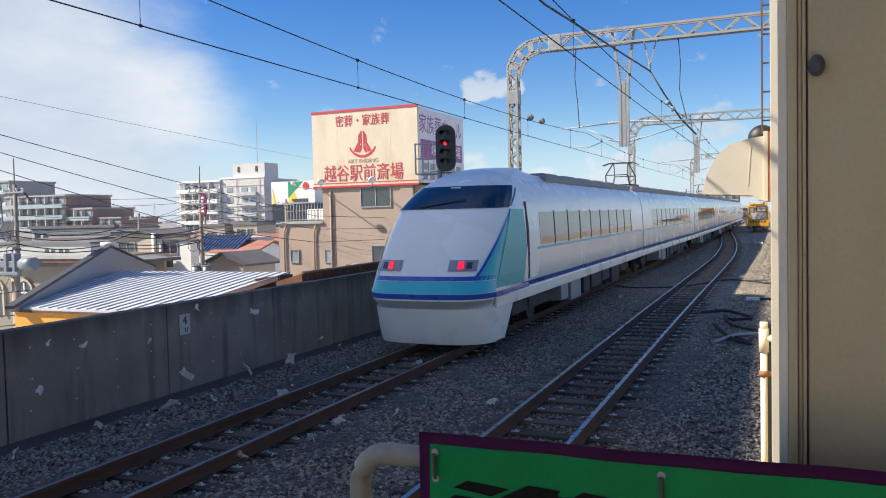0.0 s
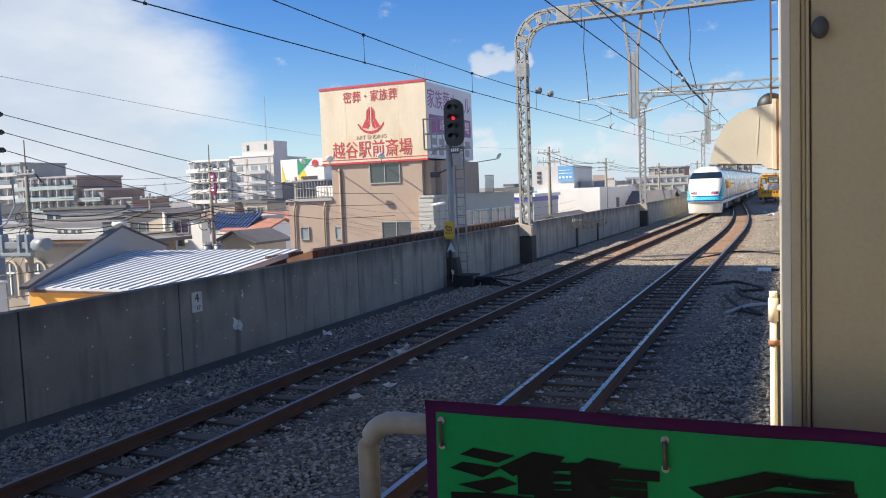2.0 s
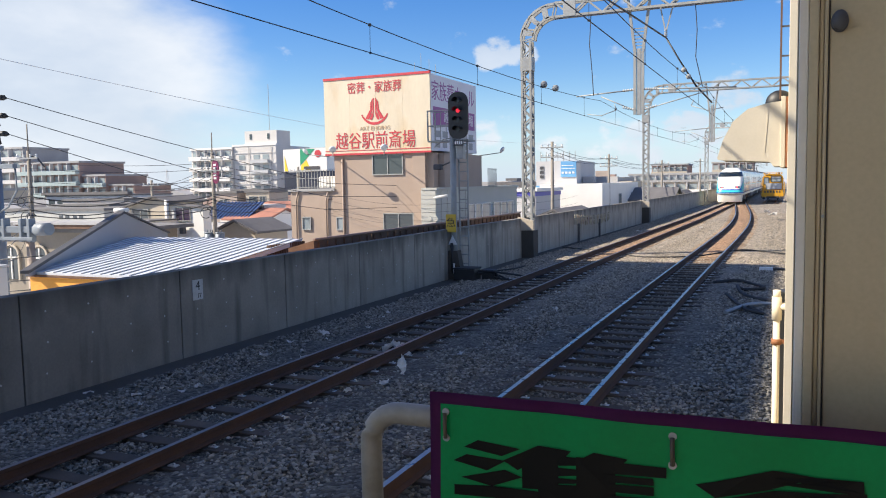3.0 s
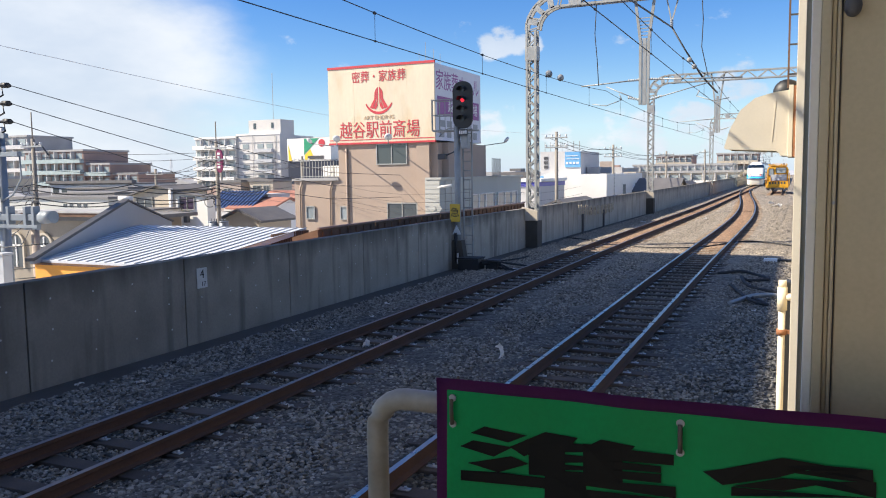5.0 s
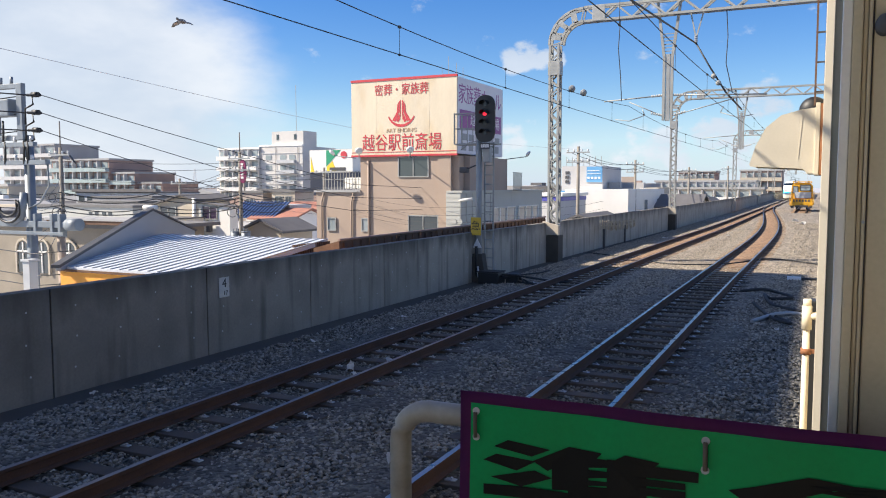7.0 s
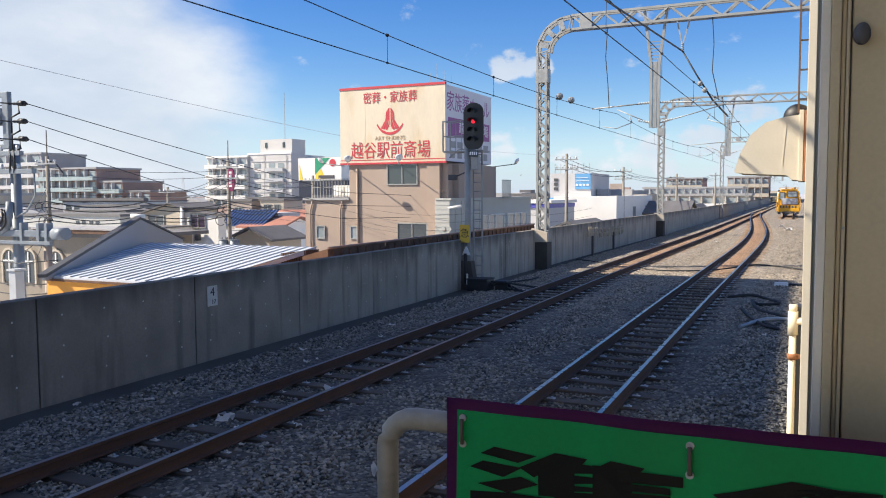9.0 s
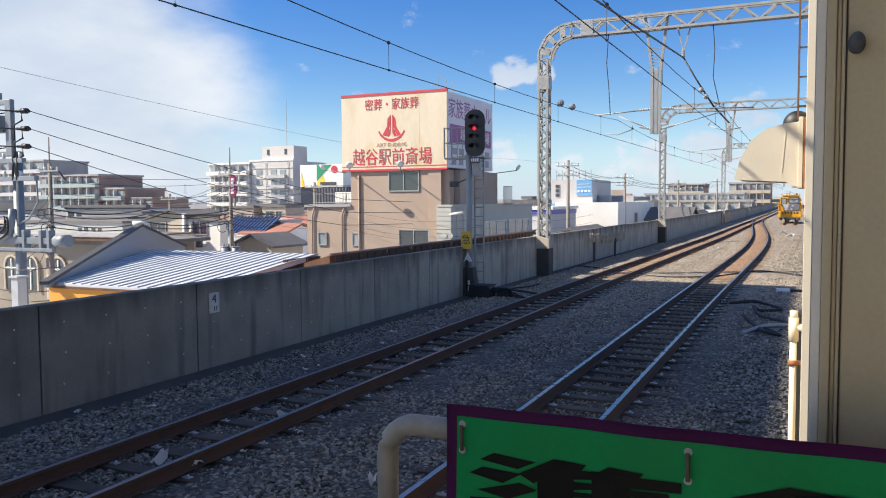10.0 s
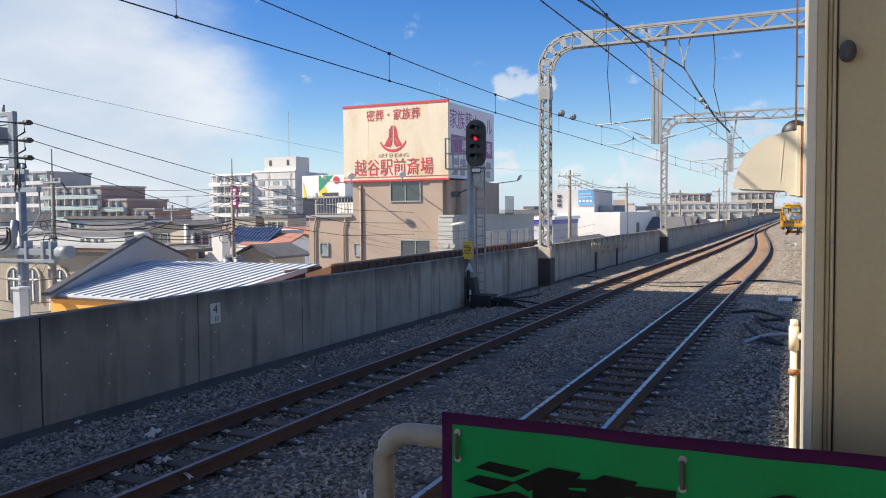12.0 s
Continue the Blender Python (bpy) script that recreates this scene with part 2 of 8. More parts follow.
M = {
    # tan tint up the line puts sunlight into the colour of bed and stones
    "ballast": mat("ballast", (0.090, 0.085, 0.071), 0.92, vary=0.3, scale=0.5, fine=26.0, stain=(0.085, 0.071, 0.056), stain_at=(0.5, 0.85), sun_dust=(0.33, 0.275, 0.205), sun_dust_y=(14, 35)),
    "stone": mat("stone", (0.176, 0.166, 0.139), 0.75, island=0.7, vary=0.35, scale=7.0, fine=19.0, bump=0.004, sun_dust=(0.36, 0.30, 0.22), sun_dust_y=(14, 35)),
    # sunlit copies of bed and stones, the light put into their tan
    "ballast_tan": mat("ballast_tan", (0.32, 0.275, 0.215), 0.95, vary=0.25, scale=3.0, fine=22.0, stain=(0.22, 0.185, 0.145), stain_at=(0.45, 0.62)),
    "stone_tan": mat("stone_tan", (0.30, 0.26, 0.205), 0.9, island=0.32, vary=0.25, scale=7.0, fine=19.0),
    "rusty_bed": mat("rusty_bed", (0.34, 0.21, 0.12), 0.95, vary=0.35, scale=9.0, fine=22.0, stain=(0.29, 0.18, 0.105), stain_at=(0.45, 0.65)),
    # concrete grows paler up the line: bounced sunlight put into its colour
    "concrete": mat("concrete", (0.185, 0.168, 0.140), 0.88, vary=0.24, scale=1.5, fine=26.0, bump=0.004, stretch=(1, 1, 0.45), stain=(0.095, 0.09, 0.082), stain_at=(0.42, 0.68), sun_dust=(0.33, 0.29, 0.235), sun_dust_y=(9, 34)),
    "concrete_dark": mat("concrete_dark", (0.075, 0.068, 0.058), 0.9, vary=0.25, scale=1.4, fine=40.0, bump=0.004),
    "rail_side": mat("rail_side", (0.088, 0.046, 0.030), 0.85, metal=0.2, vary=0.25, scale=2.5, fine=50.0, bump=0.002),
    "rail_top": mat("rail_top", (0.38, 0.375, 0.375), 0.3, metal=1.0, vary=0.05, scale=5),
    "rail_top_dull": mat("rail_top_dull", (0.25, 0.20, 0.18), 0.45, metal=0.85, vary=0.12, scale=5),
    "sleeper": mat("sleeper", (0.080, 0.064, 0.050), 0.9, vary=0.3, scale=4.0, fine=45.0, bump=0.006, each=0.3, sun_dust=(0.28, 0.19, 0.12), sun_dust_y=(26, 34)),
    "fastener": mat("fastener", (0.62, 0.62, 0.61), 0.30, metal=0.6, vary=0.12),
    "galvanised": mat("galvanised", (0.33, 0.34, 0.335), 0.55, metal=0.3, vary=0.16, scale=4, fine=40),
    "steel_grey": mat("steel_grey", (0.33, 0.335, 0.32), 0.6, metal=0.15, vary=0.15, scale=2.0, stain=(0.16, 0.125, 0.095), stain_at=(0.6, 0.85)),
    "wire": mat("wire", (0.06, 0.062, 0.066), 0.6, metal=0.4, vary=0.1),
    "insulator": mat("insulator", (0.72, 0.73, 0.72), 0.25, vary=0.06),
    "black": mat("black", (0.02, 0.021, 0.022), 0.5, vary=0.12),
    "rubber": mat("rubber", (0.03, 0.03, 0.03), 0.75, vary=0.2),
    "cream": mat("cream", (0.46, 0.39, 0.25), 0.5, vary=0.09, scale=1.3, fine=70.0, bump=0.0006, stain=(0.43, 0.335, 0.20), stain_at=(0.48, 0.75)),
    "hood_cream": mat("hood_cream", (0.68, 0.61, 0.475), 0.4, vary=0.05, scale=4, fine=60),
    "alu": mat("alu", (0.68, 0.64, 0.55), 0.5, metal=0.0, vary=0.06),
    "rust_grey": mat("rust_grey", (0.42, 0.37, 0.27), 0.75, vary=0.25, scale=6.0, stain=(0.16, 0.09, 0.05)),
    "rust": mat("rust", (0.30, 0.13, 0.06), 0.85, vary=0.35, scale=9.0, fine=60, bump=0.001),
    "pipe_cream": mat("pipe_cream", (0.78, 0.69, 0.52), 0.45, vary=0.08, scale=5.0, stain=(0.45, 0.24, 0.10), stain_at=(0.6, 0.82)),
    "banner_green": mat("banner_green", (0.002, 0.215, 0.055), 0.55, spec=0.18, vary=0.12, scale=3.0),
    "banner_purple": mat("banner_purple", (0.105, 0.016, 0.075), 0.6, spec=0.2, vary=0.1, scale=3.0),
    "banner_black": mat("banner_black", (0.006, 0.006, 0.005), 0.45, spec=0.12, vary=0.15),
    "rail_tube": mat("rail_tube", (0.29, 0.265, 0.215), 0.5, vary=0.14, scale=5.0, stain=(0.19, 0.16, 0.12)),
    "cord": mat("cord", (0.085, 0.065, 0.045), 0.8, vary=0.15),
    "train_white": mat("train_white", (0.93, 0.905, 0.80), 0.25, vary=0.03, scale=0.6, fine=20, coat=0.25),
    "train_skirt": mat("train_skirt", (0.95, 0.93, 0.81), 0.3, vary=0.05, scale=1.0),
    "train_lip": mat("train_lip", (0.52, 0.51, 0.47), 0.4, vary=0.06),
    "train_teal": mat("train_teal", (0.06, 0.47, 0.47), 0.4, vary=0.05),
    "train_aqua": mat("train_aqua", (0.05, 0.50, 0.58), 0.35, vary=0.05),
    "train_blue": mat("train_blue", (0.014, 0.085, 0.42), 0.3, vary=0.05, coat=0.5),
    "train_grey": mat("train_grey", (0.30, 0.31, 0.32), 0.5, vary=0.1),
    "train_roof": mat("train_roof", (0.22, 0.23, 0.24), 0.6, vary=0.15, scale=2),
    "under": mat("under", (0.05, 0.05, 0.052), 0.75, vary=0.3, scale=3),
    "train_glass": glass_mat("train_glass", (0.012, 0.02, 0.028), 0.03),
    "train_pane": glass_mat("train_pane", (0.16, 0.15, 0.13), 0.04),
    "glass": glass_mat("glass", (0.06, 0.075, 0.08)),
    "glass_pale": glass_mat("glass_pale", (0.28, 0.32, 0.33)),
    "curtained": mat("curtained", (0.42, 0.43, 0.42), 0.15, vary=0.12, scale=3.0, fine=14, stretch=(1, 1, 0.1), spec=0.8),
    "render_beige": mat("render_beige", (0.29, 0.25, 0.195), 0.85, vary=0.14, scale=0.9, fine=12, stain=(0.30, 0.25, 0.19)),
    "roof_flat": mat("roof_flat", (0.17, 0.165, 0.16), 0.85, vary=0.2, scale=0.5, fine=8),
    "balcony_green": mat("balcony_green", (0.36, 0.43, 0.42), 0.35, vary=0.12, scale=0.6, fine=8),
    "plum_glass": glass_mat("plum_glass", (0.05, 0.035, 0.07)),
    "advert_red": mat("advert_red", (0.24, 0.03, 0.10), 0.5, vary=0.1),
    "plate_grey": mat("plate_grey", (0.50, 0.50, 0.48), 0.6, vary=0.12, scale=9.0),
    "navy": mat("navy", (0.025, 0.032, 0.055), 0.5, vary=0.15),
    "feather": mat("feather", (0.30, 0.28, 0.26), 0.8, vary=0.25, scale=12.0, fine=50),
    "lamp_red": mat("lamp_red", (1.0, 0.02, 0.05), 0.3, vary=0.02, emit=0.5),
    "lamp_off": mat("lamp_off", (0.05, 0.06, 0.07), 0.15, vary=0.05),
    "lamp_case": mat("lamp_case", (0.30, 0.31, 0.36), 0.3, metal=0.3, vary=0.06),
    "yellow": mat("yellow", (0.72, 0.36, 0.02), 0.4, vary=0.16, scale=2.0, fine=30),
    "plate_yellow": mat("plate_yellow", (0.66, 0.42, 0.04), 0.5, vary=0.1, scale=6),
    "sign_cream": mat("sign_cream", (0.69, 0.60, 0.45), 0.55, vary=0.07, scale=1.1, fine=8, stretch=(1, 1, 0.35), stain=(0.60, 0.44, 0.24), stain_at=(0.50, 0.78)),
    "sign_tan": mat("sign_tan", (0.52, 0.36, 0.22), 0.6, vary=0.1, scale=2.0),
    "sign_white": mat("sign_white", (0.68, 0.68, 0.72), 0.55, vary=0.06, scale=0.6),
    "sign_red": mat("sign_red", (0.54, 0.05, 0.065), 0.55, vary=0.12, scale=3.0),
    "sign_violet": mat("sign_violet", (0.30, 0.09, 0.28), 0.55, vary=0.1),
    "tan_wall": mat("tan_wall", (0.405, 0.315, 0.25), 0.8, vary=0.07, scale=0.5, fine=20, bump=0.002, stain=(0.39, 0.29, 0.22), stain_at=(0.5, 0.8)),
    "brown_wall": mat("brown_wall", (0.38, 0.31, 0.26), 0.8, vary=0.1, scale=0.7),
    "siding_white": mat("siding_white", (0.82, 0.80, 0.75), 0.6, vary=0.06, scale=0.6),
    "flats_white": mat("flats_white", (0.61, 0.59, 0.555), 0.7, vary=0.07, scale=0.25, fine=5, stain=(0.60, 0.58, 0.55), stain_at=(0.5, 0.8)),
    "siding_grey": mat("siding_grey", (0.47, 0.47, 0.43), 0.6, vary=0.06, scale=0.6, stain=(0.50, 0.49, 0.45)),
    "panel_grey": mat("panel_grey", (0.46, 0.48, 0.50), 0.6, vary=0.08, scale=0.5),
    "white_wall": mat("white_wall", (0.54, 0.53, 0.52), 0.7, vary=0.06, scale=0.3, fine=6, stain=(0.52, 0.51, 0.50), stain_at=(0.5, 0.8)),
    "grey_wall": mat("grey_wall", (0.36, 0.355, 0.35), 0.8, vary=0.1, scale=0.3, fine=6),
    "brown_block": mat("brown_block", (0.33, 0.235, 0.20), 0.8, vary=0.12, scale=0.3, fine=5),
    "beige_wall": mat("beige_wall", (0.49, 0.43, 0.34), 0.8, vary=0.1, scale=0.4, fine=8),
    "orange_wall": mat("orange_wall", (0.80, 0.36, 0.06), 0.7, vary=0.08, scale=1.0, fine=12),
    "metal_roof": mat("metal_roof", (0.60, 0.63, 0.68), 0.45, metal=0.0, vary=0.08, scale=1.0, fine=15),
    "gable_grey": mat("gable_grey", (0.35, 0.37, 0.39), 0.5, metal=0.2, vary=0.08, scale=1.0),
    "dark_trim": mat("dark_trim", (0.07, 0.07, 0.075), 0.6, vary=0.15),
    "brown_slat": mat("brown_slat", (0.15, 0.095, 0.068), 0.9, spec=0.2, vary=0.25, scale=3),
    "roof_grey": mat("roof_grey", (0.135, 0.13, 0.13), 0.8, vary=0.18, scale=1.2, fine=14, bump=0.01, bump_scale=10),
    "roof_red": mat("roof_red", (0.36, 0.16, 0.11), 0.75, vary=0.18, scale=1.2, fine=14, bump=0.01, bump_scale=10),
    "roof_blue": mat("roof_blue", (0.035, 0.075, 0.19), 0.5, vary=0.15, scale=1.2),
    "blue_sign": mat("blue_sign", (0.14, 0.36, 0.62), 0.5, vary=0.08),
    "fascia_blue": mat("fascia_blue", (0.10, 0.10, 0.42), 0.5, vary=0.08),
    "shop_green": mat("shop_green", (0.03, 0.30, 0.16), 0.5, vary=0.08),
    "shop_yellow": mat("shop_yellow", (0.85, 0.62, 0.05), 0.5, vary=0.05),
    "asphalt": mat("asphalt", (0.10, 0.10, 0.10), 0.9, vary=0.2, scale=0.05, fine=3),
    "far_town": mat("far_town", (0.42, 0.43, 0.46), 0.9, vary=0.3, scale=0.02, fine=0.3),
    "pole_concrete": mat("pole_concrete", (0.26, 0.235, 0.20), 0.85, vary=0.12, scale=3),
    "transformer": mat("transformer", (0.22, 0.25, 0.28), 0.5, metal=0.2, vary=0.1),
    "paper": mat("paper", (0.74, 0.71, 0.66), 0.8, vary=0.1, scale=20),
    "mark_white": mat("mark_white", (0.78, 0.78, 0.76), 0.5, vary=0.06),
    "foliage": mat("foliage", (0.06, 0.075, 0.05), 0.8, vary=0.3, scale=2),
    "net_grey": mat("net_grey", (0.50, 0.51, 0.52), 0.7, vary=0.1),
    "platform": mat("platform", (0.46, 0.42, 0.36), 0.85, vary=0.15, scale=1.5, fine=40),
    "roof_under": mat("roof_under", (0.55, 0.54, 0.50), 0.7, vary=0.08, scale=0.6),
}


def pebbled(m, size, depth):
    """Crushed stone: each cell of a cellular pattern has its own tone and stands proud."""
    nt = m.node_tree
    b = nt.nodes["Principled BSDF"]
    geo = nt.nodes.new("ShaderNodeNewGeometry")
    cells = nt.nodes.new("ShaderNodeTexVoronoi")
    cells.inputs["Scale"].default_value = 1.0 / size
    nt.links.new(geo.outputs["Position"], cells.inputs["Vector"])
    sep = nt.nodes.new("ShaderNodeSeparateColor")
    nt.links.new(cells.outputs["Color"], sep.inputs[0])
    tone = nt.nodes.new("ShaderNodeMapRange")
    nt.links.new(sep.outputs[0], tone.inputs[0])
    tone.inputs[3].default_value, tone.inputs[4].default_value = 0.4, 1.6
    scaled = nt.nodes.new("ShaderNodeVectorMath")
    scaled.operation = "SCALE"
    nt.links.new(b.inputs["Base Color"].links[0].from_socket, scaled.inputs[0])
    nt.links.new(tone.outputs[0], scaled.inputs["Scale"])
    nt.links.new(scaled.outputs[0], b.inputs["Base Color"])
    height = nt.nodes.new("ShaderNodeMath")
    height.operation = "MULTIPLY_ADD"
    nt.links.new(cells.outputs["Distance"], height.inputs[0])
    height.inputs[1].default_value = -1.0
    nt.links.new(sep.outputs[1], height.inputs[2])
    bp = nt.nodes.new("ShaderNodeBump")
    bp.inputs["Strength"].default_value, bp.inputs["Distance"].default_value = 1.0, depth
    nt.links.new(height.outputs[0], bp.inputs["Height"])
    nt.links.new(bp.outputs[0], b.inputs["Normal"])


for key, size, depth in (("ballast", 0.05, 0.03), ("ballast_tan", 0.055, 0.03), ("rusty_bed", 0.05, 0.025)):
    pebbled(M[key], size, depth)


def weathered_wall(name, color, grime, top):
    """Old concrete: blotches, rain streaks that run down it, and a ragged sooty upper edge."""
    # paler tint up the line paints in light bounced from the sunlit ballast
    m = mat(name, color, 0.88, vary=0.16, scale=1.1, fine=30.0, bump=0.004, stain=tuple(0.72 * c for c in color), stain_at=(0.45, 0.7), sun_dust=tuple(1.78 * c for c in color), sun_dust_y=(9, 25))
    nt = m.node_tree
    b = nt.nodes["Principled BSDF"]
    geo = nt.nodes.new("ShaderNodeNewGeometry")
    sep = nt.nodes.new("ShaderNodeSeparateXYZ")
    nt.links.new(geo.outputs["Position"], sep.inputs[0])

    def streaks(sc, stretch):
        mp = nt.nodes.new("ShaderNodeMapping")
        mp.inputs["Scale"].default_value = stretch
        nt.links.new(geo.outputs["Position"], mp.inputs[0])
        n = nt.nodes.new("ShaderNodeTexNoise")
        n.inputs["Scale"].default_value, n.inputs["Detail"].default_value = sc, 6.0
        nt.links.new(mp.outputs[0], n.inputs["Vector"])
        return n.outputs["Fac"]

    def rng(src, lo, hi, v0, v1):
        n = nt.nodes.new("ShaderNodeMapRange")
        nt.links.new(src, n.inputs[0])
        for i, v in zip((1, 2, 3, 4), (lo, hi, v0, v1)):
            n.inputs[i].default_value = v
        return n.outputs[0]

    def over(fac, tint):
        mx = nt.nodes.new("ShaderNodeMix")
        mx.data_type = "RGBA"
        nt.links.new(fac, mx.inputs[0])
        nt.links.new(b.inputs["Base Color"].links[0].from_socket, mx.inputs[6])
        mx.inputs[7].default_value = (*tint, 1)
        nt.links.new(mx.outputs[2], b.inputs["Base Color"])

    over(rng(streaks(3.0, (1, 1, 0.10)), 0.52, 0.72, 0.0, 0.65), grime)
    over(rng(streaks(2.2, (1.3, 1.3, 0.07)), 0.60, 0.75, 0.0, 0.35), tuple(min(1.0, 1.5 * c) for c in color))
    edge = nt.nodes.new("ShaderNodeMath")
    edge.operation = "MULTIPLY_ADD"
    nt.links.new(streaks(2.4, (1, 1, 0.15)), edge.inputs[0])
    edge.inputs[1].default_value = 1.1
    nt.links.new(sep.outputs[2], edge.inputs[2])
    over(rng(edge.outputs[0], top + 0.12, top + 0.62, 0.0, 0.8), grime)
    return m


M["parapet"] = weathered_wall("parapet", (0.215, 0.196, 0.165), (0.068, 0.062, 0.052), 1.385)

# ---- tools for shapes ----
def mesh_of(bm, name, material):
    bmesh.ops.recalc_face_normals(bm, faces=bm.faces)
    me = bpy.data.meshes.new(name)
    bm.to_mesh(me)
    bm.free()
    for m in (material if isinstance(material, (list, tuple)) else [material]):
        me.materials.append(M[m])
    return me


def thing(name, label, category, at=(0, 0, 0), rz=0.0, group="", kind=""):
    e = new(name)
    e.empty_display_size = 0.2
    e.matrix_basis = pose(*at, 0, 0, rz)
    return tagged(e, label, category, group, kind)


def part(name, bm, material, parent, label=""):
    ob = new(name, mesh_of(bm, name, material))
    ob.parent = parent
    return tagged(ob, label)


def single(name, bm, material, label, category="", group="", kind=""):
    ob = new(name, mesh_of(bm, name, material))
    return tagged(ob, label, category, group, kind)


def twin(ob, at, parent=None, rz=0.0):
    """Another object on the same mesh."""
    o = new(ob.name.split(".")[0], ob.data)
    o.parent = parent if parent is not None else ob.parent
    o.matrix_basis = pose(*at, 0, 0, rz)
    return o


def box(bm, x0, x1, y0, y1, z0, z1, bevel=0.0, mi=0):
    v = [bm.verts.new((x, y, z)) for x in (x0, x1) for y in (y0, y1) for z in (z0, z1)]
    fs = [bm.faces.new([v[i] for i in f]) for f in ((0, 1, 3, 2), (4, 6, 7, 5), (0, 4, 5, 1), (2, 3, 7, 6), (0, 2, 6, 4), (1, 5, 7, 3))]
    for f in fs:
        f.material_index = mi
    if bevel:
        r = bmesh.ops.bevel(bm, geom=list({e for f in fs for e in f.edges}), offset=bevel, segments=2, profile=0.6, affect="EDGES")
        for f in r["faces"]:
            f.material_index = mi
    return bm


def boxed(*a, **k):
    return box(bmesh.new(), *a, **k)


def tube(bm, pts, r, seg=8, cap=True, mi=0, r_end=None):
    """A round bar through the points."""
    pts = [Vector(p) for p in pts]
    rings = []
    for i, p in enumerate(pts):
        d = (pts[min(i + 1, len(pts) - 1)] - pts[max(i - 1, 0)]).normalized()
        a = d.cross(Vector((0, 0, 1)) if abs(d.z) < 0.95 else Vector((0, 1, 0))).normalized()
        b = d.cross(a)
        rr = r if r_end is None else r + (r_end - r) * i / (len(pts) - 1)
        rings.append([bm.verts.new(p + rr * (math.cos(2 * math.pi * k / seg) * a + math.sin(2 * math.pi * k / seg) * b)) for k in range(seg)])
    for q, w in zip(rings, rings[1:]):
        for k in range(seg):
            f = bm.faces.new((q[k], q[(k + 1) % seg], w[(k + 1) % seg], w[k]))
            f.smooth, f.material_index = True, mi
    if cap:
        for ring in (rings[0], rings[-1]):
            bm.faces.new(ring).material_index = mi
    return bm


def tubed(*a, **k):
    return tube(bmesh.new(), *a, **k)


def bar(bm, a, b, w, h=None, mi=0):
    """A straight square bar from a to b."""
    a, b = Vector(a), Vector(b)
    h = h or w
    d = (b - a).normalized()
    s = d.cross(Vector((0, 0, 1)) if abs(d.z) < 0.95 else Vector((0, 1, 0))).normalized() * w / 2
    u = d.cross(s).normalized() * h / 2
    q = [[bm.verts.new(p + i * s + j * u) for i, j in ((-1, -1), (1, -1), (1, 1), (-1, 1))] for p in (a, b)]
    for k in range(4):
        bm.faces.new((q[0][k], q[0][(k + 1) % 4], q[1][(k + 1) % 4], q[1][k])).material_index = mi
    bm.faces.new(q[0]).material_index = mi
    bm.faces.new(q[1]).material_index = mi
    return bm


def prism(bm, outline, lo, hi, axis="y", mi=0):
    """An outline of (u, v) pairs drawn out along an axis: u, v are x, z for y; y, z for x; x, y for z."""
    def p(u, v, w):
        return {"y": (u, w, v), "x": (w, u, v), "z": (u, v, w)}[axis]
    a = [bm.verts.new(p(u, v, lo)) for u, v in outline]
    b = [bm.verts.new(p(u, v, hi)) for u, v in outline]
    n = len(outline)
    for i in range(n):
        bm.faces.new((a[i], a[(i + 1) % n], b[(i + 1) % n], b[i])).material_index = mi
    bm.faces.new(a).material_index = mi
    bm.faces.new(b).material_index = mi
    return bm


def prismed(*a, **k):
    return prism(bmesh.new(), *a, **k)


def disc(bm, c, r, depth, axis="y", seg=20, mi=0, sx=1.0):
    out = [(r * sx * math.cos(2 * math.pi * k / seg), r * math.sin(2 * math.pi * k / seg)) for k in range(seg)]
    i = {"y": (0, 2, 1), "x": (1, 2, 0), "z": (0, 1, 2)}[axis]
    return prism(bm, [(u + c[i[0]], v + c[i[1]]) for u, v in out], c[i[2]], c[i[2]] + depth, axis, mi)


def smooth01(a, b, v):
    t = min(1.0, max(0.0, (v - a) / (b - a)))
    return t * t * (3 - 2 * t)


def drift(y):
    """The line's gentle bend to the east."""
    return 0.5 * smooth01(22, 70, y)


FAR_X, NEAR_X, WALL_X, GAUGE = -6.9, -2.96, -10.15, 1.132


def far_x(y):
    return FAR_X + drift(y)


def near_x(y):
    return NEAR_X + 0.12 * smooth01(20, 45, y) - 3.55 * smooth01(46, 128, y)


# ---- ground, viaduct, tracks ----
BED = -0.22
STREET = -7.0


